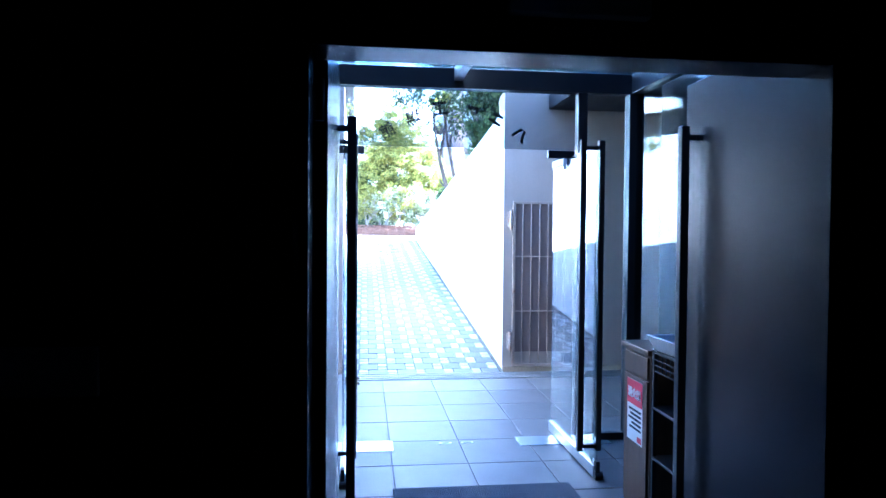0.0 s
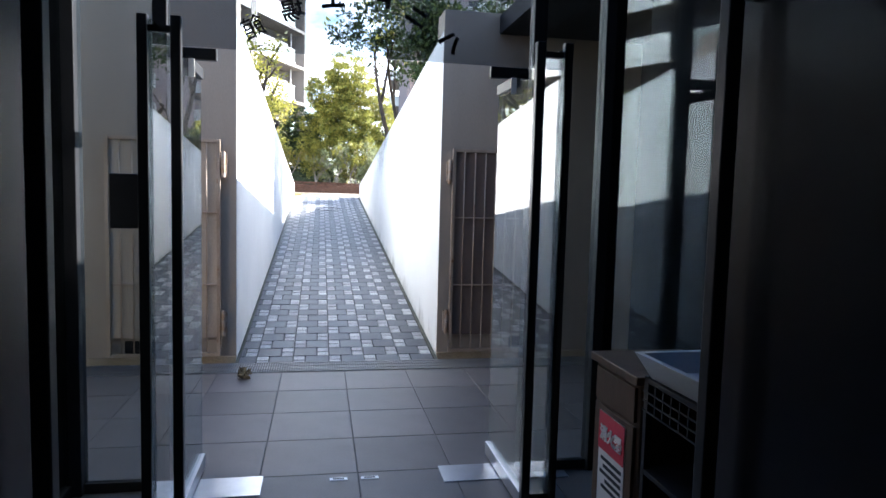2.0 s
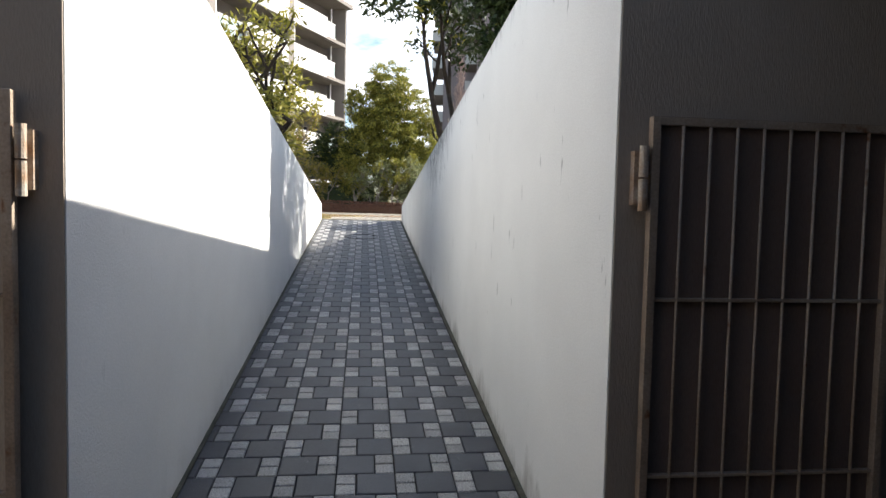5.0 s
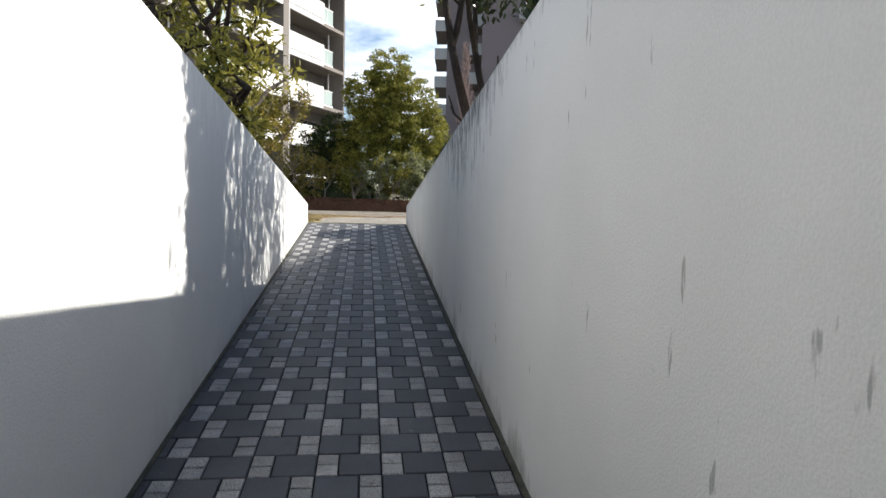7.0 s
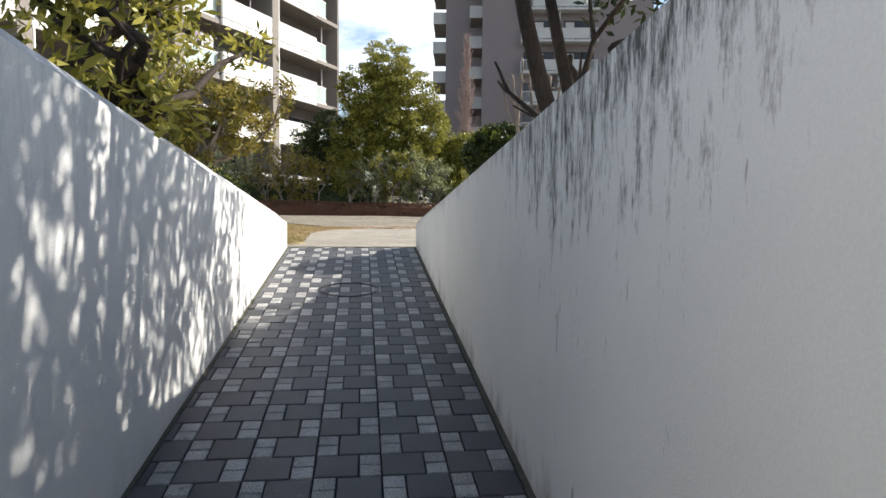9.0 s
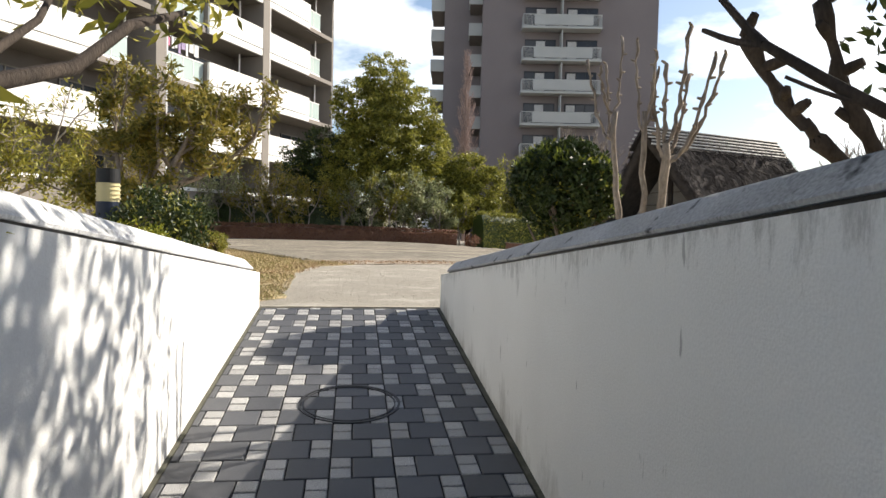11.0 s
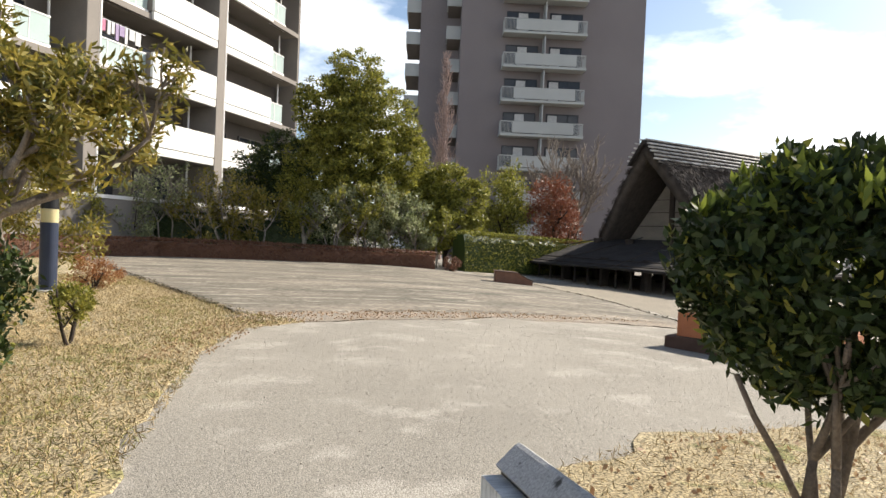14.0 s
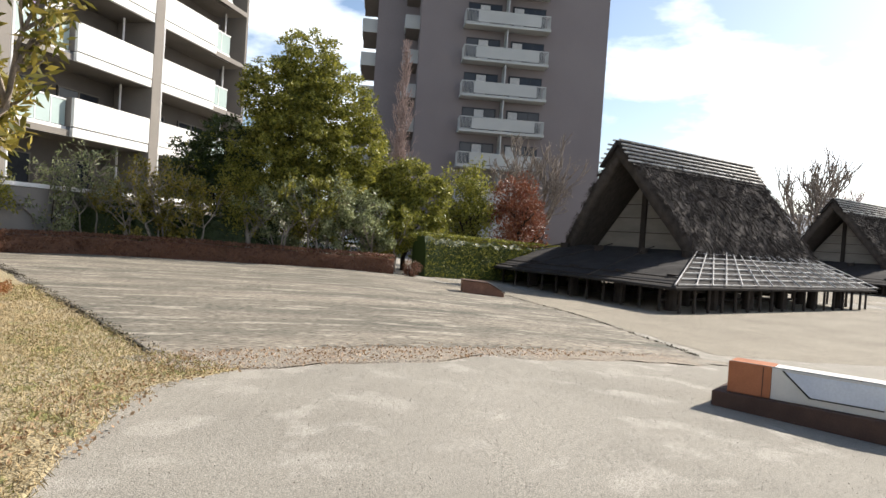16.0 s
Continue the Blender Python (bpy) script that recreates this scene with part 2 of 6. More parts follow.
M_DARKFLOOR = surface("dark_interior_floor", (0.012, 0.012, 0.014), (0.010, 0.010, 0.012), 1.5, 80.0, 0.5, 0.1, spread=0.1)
M_EXTERIOR = surface("building_wall_tile", (0.20, 0.19, 0.18), (0.16, 0.15, 0.14), 0.8, 60.0, 0.8, 0.2, spread=0.1)
M_STEEL = surface("dark_painted_steel", (0.005, 0.0055, 0.007), (0.004, 0.0045, 0.006), 1.1, 160.0, 0.26, 0.02, metal=0.0, spread=0.1, spec=0.24)
M_BLACK = surface("black_frame_paint", (0.012, 0.012, 0.013), (0.016, 0.016, 0.017), 4.0, 120.0, 0.4, 0.03, spread=0.1)
M_BAR = surface("black_handle_bar", (0.010, 0.010, 0.011), (0.015, 0.015, 0.016), 4.0, 120.0, 0.35, 0.03, spread=0.1)
M_METAL = surface("brushed_steel", (0.55, 0.56, 0.58), (0.42, 0.43, 0.45), 5.0, 200.0, 0.35, 0.05, metal=0.9, spread=0.12)
M_GLASS = glass("clear_glass")
M_ROOFGLASS = glass("blue_grey_roof_glass", (0.42, 0.52, 0.64))
M_SMOKE = glass("grey_tinted_glass", (0.62, 0.65, 0.68))
M_FLOORTILE = surface("grey_stone_tile", (0.145, 0.132, 0.122), (0.11, 0.10, 0.093), 2.2, 130.0, 0.5, 0.12, spread=0.14, per="object", third=(0.11, 0.10, 0.092), patch=0.66)
M_SCREED = surface("grey_tile_grout", (0.12, 0.112, 0.105), (0.08, 0.075, 0.07), 4.0, 160.0, 0.9, 0.2, spread=0.3)
M_JOINT = surface("dark_joint_sand", (0.025, 0.025, 0.025), (0.018, 0.018, 0.018), 6.0, 200.0, 0.95, 0.3, spread=0.3)
M_SLAB = surface("dark_grey_paver", (0.068, 0.07, 0.077), (0.05, 0.052, 0.057), 4.0, 220.0, 0.52, 0.2, spread=0.5, spec=0.5, per="object", third=(0.13, 0.13, 0.13), patch=0.68)
M_SETT = surface("light_grey_sett", (0.37, 0.365, 0.355), (0.25, 0.247, 0.24), 5.0, 160.0, 0.62, 0.5, spread=0.7, spec=0.4, per="object", third=(0.12, 0.12, 0.115), patch=0.66)
M_SLAB_I = surface("dark_grey_paver_joined", (0.068, 0.07, 0.077), (0.05, 0.052, 0.057), 4.0, 220.0, 0.52, 0.2, spread=0.5, spec=0.5, per="island", third=(0.13, 0.13, 0.13), patch=0.68)
M_SETT_I = surface("light_grey_sett_joined", (0.37, 0.365, 0.355), (0.25, 0.247, 0.24), 5.0, 160.0, 0.62, 0.5, spread=0.7, spec=0.4, per="island", third=(0.12, 0.12, 0.115), patch=0.66)
M_GRATE = surface("galvanised_grate", (0.36, 0.36, 0.35), (0.22, 0.21, 0.20), 8.0, 120.0, 0.5, 0.1, metal=0.7, spread=0.2)
M_GATE = surface("weathered_gate_steel", (0.42, 0.345, 0.27), (0.28, 0.21, 0.15), 3.0, 110.0, 0.6, 0.15, metal=0.3, spread=0.2, third=(0.20, 0.09, 0.04), patch=0.66)
M_RUST = surface("rusty_hinge", (0.33, 0.22, 0.14), (0.45, 0.40, 0.34), 16.0, 120.0, 0.7, 0.3, metal=0.3, spread=0.2)
M_GRAVEL = surface("pale_gravel", (0.26, 0.238, 0.20), (0.32, 0.293, 0.247), 0.45, 130.0, 0.95, 0.6, spread=0.85, third=(0.355, 0.325, 0.278), patch=0.56)
M_DRYGRASS = surface("dry_lawn", (0.30, 0.24, 0.135), (0.37, 0.31, 0.20), 0.7, 60.0, 0.95, 0.9, spread=1.2, third=(0.20, 0.19, 0.075), patch=0.57)
M_CLAY = surface("mottled_clay_ground", (0.125, 0.115, 0.092), (0.26, 0.225, 0.178), 0.8, 30.0, 0.95, 0.9, spread=0.9, stretch=(0.3, 1.1, 1), third=(0.32, 0.285, 0.23), patch=0.55)
M_SOIL = surface("brown_soil", (0.10, 0.085, 0.06), (0.065, 0.055, 0.04), 2.0, 40.0, 0.95, 0.8, spread=0.4)
M_BARK = surface("grey_brown_bark", (0.055, 0.042, 0.033), (0.032, 0.025, 0.02), 9.0, 70.0, 0.9, 0.8, spread=0.3, stretch=(1, 1, 0.35))
M_PALEBARK = surface("pale_bark", (0.33, 0.29, 0.24), (0.19, 0.16, 0.13), 7.0, 60.0, 0.9, 0.6, spread=0.3, stretch=(1, 1, 0.4))
M_FARTWIG = surface("reddish_twig_bark", (0.40, 0.30, 0.265), (0.30, 0.22, 0.19), 7.0, 60.0, 0.9, 0.2, spread=0.2)
# Lichen specks on coping concrete darkened: tree shade is put into the base colour.
M_COPING_R = surface("shaded_lichened_coping", (0.42, 0.42, 0.42), (0.31, 0.31, 0.305), 2.5, 90.0, 0.85, 0.4, spread=0.3, third=(0.05, 0.05, 0.047), patch=0.605)
M_POLLARD = surface("grey_tan_bark", (0.30, 0.25, 0.205), (0.17, 0.14, 0.115), 9.0, 60.0, 0.9, 0.6, spread=0.3, stretch=(1, 1, 0.4))
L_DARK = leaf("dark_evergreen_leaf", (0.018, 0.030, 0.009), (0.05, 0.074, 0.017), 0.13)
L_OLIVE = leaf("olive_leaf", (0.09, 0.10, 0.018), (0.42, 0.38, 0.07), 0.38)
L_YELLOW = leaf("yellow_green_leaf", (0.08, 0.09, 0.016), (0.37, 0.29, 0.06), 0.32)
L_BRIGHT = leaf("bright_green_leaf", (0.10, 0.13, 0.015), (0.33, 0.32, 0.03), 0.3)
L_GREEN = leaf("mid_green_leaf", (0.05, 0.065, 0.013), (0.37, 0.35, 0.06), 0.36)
L_SAGE = leaf("grey_green_leaf", (0.07, 0.09, 0.035), (0.42, 0.44, 0.22), 0.3)
L_SHOOT = leaf("young_shoot_leaf", (0.07, 0.10, 0.016), (0.26, 0.30, 0.045), 0.3)
L_RED = leaf("russet_leaf", (0.16, 0.05, 0.03), (0.25, 0.10, 0.05), 0.3)
L_BROWN = leaf("brown_hedge_leaf", (0.07, 0.032, 0.022), (0.26, 0.125, 0.07), 0.2)
L_ORANGE = leaf("orange_hedge_leaf", (0.25, 0.09, 0.03), (0.32, 0.15, 0.05), 0.25)
L_FLOWER = leaf("pale_blossom", (0.55, 0.50, 0.48), (0.7, 0.66, 0.62), 0.3)
M_STRAW = surface("dry_straw", (0.48, 0.37, 0.20), (0.37, 0.28, 0.15), 2.0, 50.0, 0.9, 0.2, spread=0.25, per="island")
M_APT = surface("taupe_concrete", (0.25, 0.225, 0.20), (0.21, 0.19, 0.17), 0.6, 20.0, 0.85, 0.1, spread=0.06)
# Darker copy of the taupe concrete, with the recess shade put into its colour.
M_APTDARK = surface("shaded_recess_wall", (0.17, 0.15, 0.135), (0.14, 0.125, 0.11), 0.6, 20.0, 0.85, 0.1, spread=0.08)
M_PANEL = surface("white_balcony_panel", (0.78, 0.77, 0.75), (0.72, 0.71, 0.69), 0.5, 30.0, 0.7, 0.05, spread=0.03)
M_TOWER = surface("grey_brown_tower_tile", (0.205, 0.182, 0.182), (0.185, 0.162, 0.164), 0.25, 12.0, 0.85, 0.1, spread=0.06)
M_TOWERPANEL = surface("pale_grey_panel", (0.42, 0.43, 0.42), (0.38, 0.39, 0.38), 0.5, 30.0, 0.7, 0.05, spread=0.03)
M_PANE = surface("dark_window_pane", (0.03, 0.035, 0.045), (0.05, 0.055, 0.065), 0.6, 10.0, 0.08, 0.0, spread=0.1)
M_CURTAIN = surface("pale_curtain", (0.55, 0.55, 0.54), (0.45, 0.45, 0.45), 4.0, 30.0, 0.8, 0.1, spread=0.1)
M_FROST = surface("frosted_rail_glass", (0.42, 0.50, 0.48), (0.36, 0.44, 0.42), 0.6, 20.0, 0.15, 0.0, spread=0.04)
M_THATCH = surface("grey_thatch", (0.075, 0.063, 0.055), (0.05, 0.042, 0.037), 4.0, 60.0, 0.97, 0.8, spread=0.35, per="island", stretch=(2.2, 0.8, 0.8))
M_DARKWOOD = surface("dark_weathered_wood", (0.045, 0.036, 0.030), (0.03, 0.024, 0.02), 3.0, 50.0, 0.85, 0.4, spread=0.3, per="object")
M_GABLE = surface("pale_mud_gable", (0.24, 0.215, 0.185), (0.19, 0.17, 0.145), 1.0, 30.0, 0.9, 0.3, spread=0.12, stretch=(1, 1, 3))
M_POLE = surface("pale_pole", (0.62, 0.60, 0.57), (0.36, 0.34, 0.32), 4.0, 50.0, 0.85, 0.3, spread=0.2, per="object")
M_BARKROOF = surface("bark_shingle_roof", (0.045, 0.04, 0.037), (0.03, 0.026, 0.024), 2.0, 30.0, 0.95, 0.8, spread=0.35)
M_NAVY = surface("navy_bollard_paint", (0.035, 0.045, 0.075), (0.028, 0.036, 0.06), 3.0, 80.0, 0.4, 0.05, spread=0.08)
M_CREAM = surface("cream_lamp_lens", (0.62, 0.55, 0.32), (0.55, 0.48, 0.27), 3.0, 80.0, 0.4, 0.05, spread=0.05)
M_TERRA = surface("orange_terracotta", (0.42, 0.165, 0.08), (0.34, 0.13, 0.062), 3.0, 80.0, 0.8, 0.2, spread=0.12)
M_BROWNSTONE = surface("brown_plinth_brick", (0.10, 0.06, 0.045), (0.075, 0.045, 0.035), 4.0, 80.0, 0.8, 0.3, spread=0.2)
M_PALESTONE = surface("pale_stone_panel", (0.66, 0.63, 0.58), (0.58, 0.56, 0.52), 2.0, 80.0, 0.6, 0.1, spread=0.05)
M_PHOTO = surface("faded_blue_panel", (0.56, 0.60, 0.68), (0.66, 0.69, 0.74), 3.0, 40.0, 0.45, 0.02, spread=0.08)
M_WOODBOX = surface("brown_wood_box", (0.09, 0.052, 0.03), (0.06, 0.036, 0.022), 3.0, 40.0, 0.5, 0.15, spread=0.2, stretch=(6, 6, 0.6))
M_RED = surface("red_label", (0.55, 0.03, 0.06), (0.50, 0.03, 0.05), 3.0, 60.0, 0.4, 0.0, spread=0.04)
M_PAPER = surface("white_label", (0.75, 0.74, 0.72), (0.70, 0.69, 0.67), 3.0, 60.0, 0.5, 0.0, spread=0.03)
M_TRAY = surface("translucent_white_plastic", (0.46, 0.47, 0.48), (0.42, 0.43, 0.44), 3.0, 60.0, 0.35, 0.05, spread=0.03)
M_MAT = surface("dark_grey_door_mat", (0.05, 0.055, 0.065), (0.04, 0.042, 0.05), 6.0, 150.0, 0.95, 0.8, spread=0.4)
M_ROOFTILE = surface("grey_house_roof", (0.30, 0.31, 0.33), (0.24, 0.25, 0.27), 2.0, 30.0, 0.7, 0.2, spread=0.1)


# ---- builders ----
def mesh(name, verts, faces, material, parent=None, label="", smooth=False):
    me = bpy.data.meshes.new(name)
    me.from_pydata([tuple(v) for v in verts], [], [tuple(f) for f in faces])
    if smooth:
        me.polygons.foreach_set("use_smooth", [True] * len(me.polygons))
    me.materials.append(material)
    ob = new(name, me)
    if parent:
        ob.parent = parent
    if label:
        ob["label"] = label
    return ob


def part(name, bm, material, parent=None, label="", smooth=False):
    me = bpy.data.meshes.new(name)
    if smooth:
        for f in bm.faces:
            f.smooth = True
    bm.to_mesh(me)
    bm.free()
    me.materials.append(material)
    ob = new(name, me)
    if parent:
        ob.parent = parent
    if label:
        ob["label"] = label
    return ob


def thing(name, label, category, group="", at=(0, 0, 0), turn=0, kind=""):
    ob = new(name)
    ob.matrix_world = pose(*at, 0, 0, turn)
    return tagged(ob, label, category, group, kind)


def box(bm, x0, x1, y0, y1, z0, z1, bevel=0.0, m=None):
    r = bmesh.ops.create_cube(bm, size=1.0)
    t = Matrix.Translation(((x0 + x1) / 2, (y0 + y1) / 2, (z0 + z1) / 2)) @ Matrix.Diagonal((x1 - x0, y1 - y0, z1 - z0, 1))
    bmesh.ops.transform(bm, matrix=(m @ t) if m else t, verts=r["verts"])
    if bevel:
        bmesh.ops.bevel(bm, geom=list({e for v in r["verts"] for e in v.link_edges}), offset=bevel, segments=2, affect="EDGES", profile=0.5)
    return bm


def boxes(*specs, bevel=0.0):
    bm = bmesh.new()
    for s in specs:
        box(bm, *s, bevel=bevel)
    return bm


def prism(outline, axis, a, b):
    """A closed outline drawn out along an axis: 'x' takes (y, z), 'y' takes (x, z), 'z' takes (x, y)."""
    def put(p, q, v):
        return {"x": (v, p, q), "y": (p, v, q), "z": (p, q, v)}[axis]
    n = len(outline)
    verts = [put(p, q, a) for p, q in outline] + [put(p, q, b) for p, q in outline]
    faces = [tuple(range(n)), tuple(range(2 * n - 1, n - 1, -1))] + [(i, i + n, (i + 1) % n + n, (i + 1) % n) for i in range(n)]
    bm = bmesh.new()
    vs = [bm.verts.new(v) for v in verts]
    for f in faces:
        bm.faces.new([vs[i] for i in f])
    bmesh.ops.recalc_face_normals(bm, faces=bm.faces[:])
    return bm


def rod(bm, a, b, r0, r1=None, sides=8):
    a, b = Vector(a), Vector(b)
    d = b - a
    m = Matrix.Translation((a + b) / 2) @ d.to_track_quat("Z", "Y").to_matrix().to_4x4()
    bmesh.ops.create_cone(bm, cap_ends=True, segments=sides, radius1=r0, radius2=r0 if r1 is None else r1, depth=d.length, matrix=m)
    return bm


# ---- plants ----
class Plant:
    """Grows limbs as tapered tubes and leaves as small folded blades."""

    def __init__(self, seed):
        self.rng = random.Random(seed)
        self.np = np.random.default_rng(seed)
        self.v, self.f, self.tips = [], [], []
        self.clear = None

    def tube(self, pts, radii, sides=6):
        base = len(self.v)
        for i, p in enumerate(pts):
            d = (pts[min(i + 1, len(pts) - 1)] - pts[max(i - 1, 0)]).normalized()
            u = d.orthogonal().normalized()
            w = d.cross(u)
            for k in range(sides):
                a = 2 * math.pi * k / sides
                self.v.append(p + (u * math.cos(a) + w * math.sin(a)) * radii[i])
        for i in range(len(pts) - 1):
            for k in range(sides):
                a, b = base + i * sides + k, base + i * sides + (k + 1) % sides
                self.f.append((a, b, b + sides, a + sides))
        self.f.append(tuple(base + (len(pts) - 1) * sides + k for k in range(sides)))

    def limb(self, start, direction, length, radius, depth, wander=0.25, lift=0.15, fork=(2, 3), spread=0.7, shrink=0.68, sides=6, side_shoots=True, taper=0.62):
        r = self.rng
        steps = max(3, min(6, int(length / 0.15)))
        pts, d = [start], direction.normalized()
        for i in range(steps):
            d = (d + Vector((r.gauss(0, wander), r.gauss(0, wander), r.gauss(0, wander) + lift)) * 0.5).normalized()
            if self.clear and not self.clear(pts[-1] + d * (length / steps)):
                d = Vector((-abs(d.x) - 0.3, d.y, abs(d.z) + 0.25)).normalized()
            pts.append(pts[-1] + d * (length / steps))
        end = radius * taper
        self.tube(pts, [radius + (end - radius) * i / steps for i in range(steps + 1)], sides)
        if depth <= 0:
            self.tips.append(pts[-1])
            self.tips.append(pts[len(pts) // 2])
            return
        for _ in range(r.randint(*fork)):
            e = (d + Vector((r.gauss(0, spread), r.gauss(0, spread), r.gauss(0, spread * 0.7)))).normalized()
            self.limb(pts[-1], e, length * shrink * r.uniform(0.8, 1.2), end, depth - 1, wander, lift, fork, spread, shrink, max(4, sides - 1), side_shoots, taper)
        if side_shoots and depth >= 1:
            p = pts[len(pts) // 2]
            e = (d + Vector((r.gauss(0, 1), r.gauss(0, 1), r.gauss(0, 0.5)))).normalized()
            self.limb(p, e, length * shrink * 0.7, end * 0.7, depth - 1, wander, lift, fork, spread, shrink, max(4, sides - 1), side_shoots, taper)

    def wood(self, name, material, parent):
        return mesh(name, self.v, self.f, material, parent, smooth=True)

    def blades(self, centres, per, radius, size, droop=0.0, aspect=0.42, up=0.3, flat=1.0, lean=(0, 0, 0)):
        """Leaf blades scattered about the centres: four corners each, folded along the middle."""
        g = self.np
        c = np.repeat(np.asarray([tuple(p) for p in centres], float), per, axis=0)
        n = len(c)
        off = g.normal(0, 1, (n, 3))
        off /= np.linalg.norm(off, axis=1, keepdims=True) + 1e-9
        off *= (g.random((n, 1)) ** 0.45) * radius
        off[:, 2] *= flat
        p = c + off
        axis = off / (radius + 1e-9) * 0.8 + g.normal(0, 0.6, (n, 3))
        axis[:, 2] += up - droop
        axis += np.asarray(lean, float)
        axis /= np.linalg.norm(axis, axis=1, keepdims=True) + 1e-9
        side = np.cross(axis, g.normal(0, 1, (n, 3)))
        side /= np.linalg.norm(side, axis=1, keepdims=True) + 1e-9
        nor = np.cross(axis, side)
        ln = size * g.uniform(0.65, 1.3, (n, 1))
        a, b = p - axis * ln * 0.5, p + axis * ln * 0.5
        mid = p - nor * ln * 0.06
        l, r = mid + side * ln * aspect * 0.5 + nor * ln * 0.1, mid - side * ln * aspect * 0.5 + nor * ln * 0.1
        verts = np.stack([a, l, b, r], 1).reshape(-1, 3)
        idx = np.arange(n)[:, None] * 4 + np.array([0, 1, 2, 3])
        return verts, idx


def foliage(name, verts, idx, material, parent, label=""):
    me = bpy.data.meshes.new(name)
    n = len(idx)
    me.vertices.add(len(verts))
    me.vertices.foreach_set("co", verts.astype(np.float32).ravel())
    me.loops.add(n * 4)
    me.loops.foreach_set("vertex_index", idx.astype(np.int32).ravel())
    me.polygons.add(n)
    me.polygons.foreach_set("loop_start", (np.arange(n) * 4).astype(np.int32))
    me.update(calc_edges=True)
    me.materials.append(material)
    ob = new(name, me)
    ob.parent = parent
    if label:
        ob["label"] = label
    return ob


def in_ellipsoid(rng, n, centre, radii, shell=0.5, lumps=0.18):
    """Points in the outer part of a lumpy ellipsoid."""
    out = []
    seeds = [Vector((rng.gauss(0, 1), rng.gauss(0, 1), rng.gauss(0, 1))).normalized() for _ in range(9)]
    while len(out) < n:
        d = Vector((rng.gauss(0, 1), rng.gauss(0, 1), rng.gauss(0, 1))).normalized()
        lump = 1 + lumps * (max(d.dot(s) for s in seeds) - 0.75) * 4
        k = lump * (shell + (1 - shell) * rng.random() ** 0.6)
        out.append(Vector((centre[0] + d.x * radii[0] * k, centre[1] + d.y * radii[1] * k, centre[2] + d.z * radii[2] * k)))
    return out


# ---- setting: ramp, walls, court, entrance ----
def ramp_z(y):
    return (y - Y_FACADE) * RAMP_SLOPE


def wall_z(y):
    return WALL_TOP0 + (Y_END - y) * WALL_SLOPE


def ground_z(x, y):
    """The park: level by the ramp, falling gently towards the huts."""
    k = min(1.0, max(0.0, (x - 2.0) / 13.0))
    k = k * k * (3 - 2 * k)
    return GROUND - 0.62 * k * (0.85 if y > 45 else 1.0)


def structure(name, ob, label="", category=""):
    ob.name = name
    return tagged(ob, label, category, kind="structure")


structure("wall_ramp_left", part("wall_ramp_left", prism([(Y_FACADE + 0.003, -0.3), (Y_END, -0.3), (Y_END, wall_z(Y_END)), (Y_FACADE + 0.003, wall_z(Y_FACADE))], "x", X_L - THICK, X_L), M_WHITE_L),
          "white plastered retaining wall along the ramp, sunlit", "wall")
structure("wall_ramp_right", part("wall_ramp_right", prism([(Y_FACADE + 0.003, -0.3), (Y_END, -0.3), (Y_END, wall_z(Y_END)), (Y_FACADE + 0.003, wall_z(Y_FACADE))], "x", X_R, X_R + THICK), M_WHITE_R),
          "white plastered retaining wall with black rain streaks", "wall")


def coping(name, x_in, sign):
    """A chamfered concrete coping in lengths, raised on a dark joint over the sloping wall."""
    y0, y1 = Y_FACADE + 0.32, Y_END + 0.015
    profile = [(0.066, 0.026), (0.06, 0.038), (0.138, 0.116), (0.155, 0.125), (0.172, 0.116), (0.252, 0.038), (0.246, 0.026)]
    root = None
    lengths = 6
    for i in range(lengths):
        a, b = y0 + (y1 - y0) * i / lengths + 0.003, y0 + (y1 - y0) * (i + 1) / lengths - 0.003
        verts, faces, n = [], [], len(profile)
        cuts = 8
        for j in range(cuts + 1):
            y = a + (b - a) * j / cuts
            verts += [(x_in + sign * (p + noise.noise((p * 9, y * 3, 1.7)) * 0.004), y, wall_z(y) + q + noise.noise((p * 7, y * 2.5, 4.2)) * 0.004) for p, q in profile]
        for j in range(cuts):
            faces += [(j * n + k, j * n + (k + 1) % n, (j + 1) * n + (k + 1) % n, (j + 1) * n + k) for k in range(n)]
        faces += [tuple(range(n)), tuple(range((cuts + 1) * n - 1, cuts * n - 1, -1))]
        if sign > 0:
            faces = [tuple(reversed(f)) for f in faces]
        if root is None:
            root = tagged(new(name), "grey weathered concrete coping on the white wall", "coping", kind="structure")
        mesh("coping_stone", verts, faces, M_COPING if sign < 0 else M_COPING_R, root)
    mesh("joint", [(x_in + sign * p, y, wall_z(y) + q) for y in (y0, y1) for p, q in ((0.085, -0.01), (0.085, 0.03), (0.228, 0.03), (0.228, -0.01))],
         [(0, 1, 5, 4), (1, 2, 6, 5), (2, 3, 7, 6), (3, 0, 4, 7), (0, 3, 2, 1), (4, 5, 6, 7)], M_BLACK, root, "dark open joint")


coping("trim_coping_left", X_L, -1)
coping("trim_coping_right", X_R, 1)

FACADE_H = 3.1
for nm, a, b in (("wall_court_left", -3.4, X_L - 0.004), ("wall_court_right", X_R + 0.004, 5.2)):
    y1 = Y_FACADE + 0.32
    structure(nm, part(nm, boxes((a, b, Y_FACADE - 0.004, y1, -0.3, FACADE_H)), M_FACADE), "beige plaster wall of the sunken court", "wall")
structure("wall_court_end_left", part("wall_court_end_left", boxes((-3.7, -3.4, 0.4, Y_FACADE + 0.3, -0.3, 3.75)), M_FACADE), "beige plaster end wall of the court", "wall")
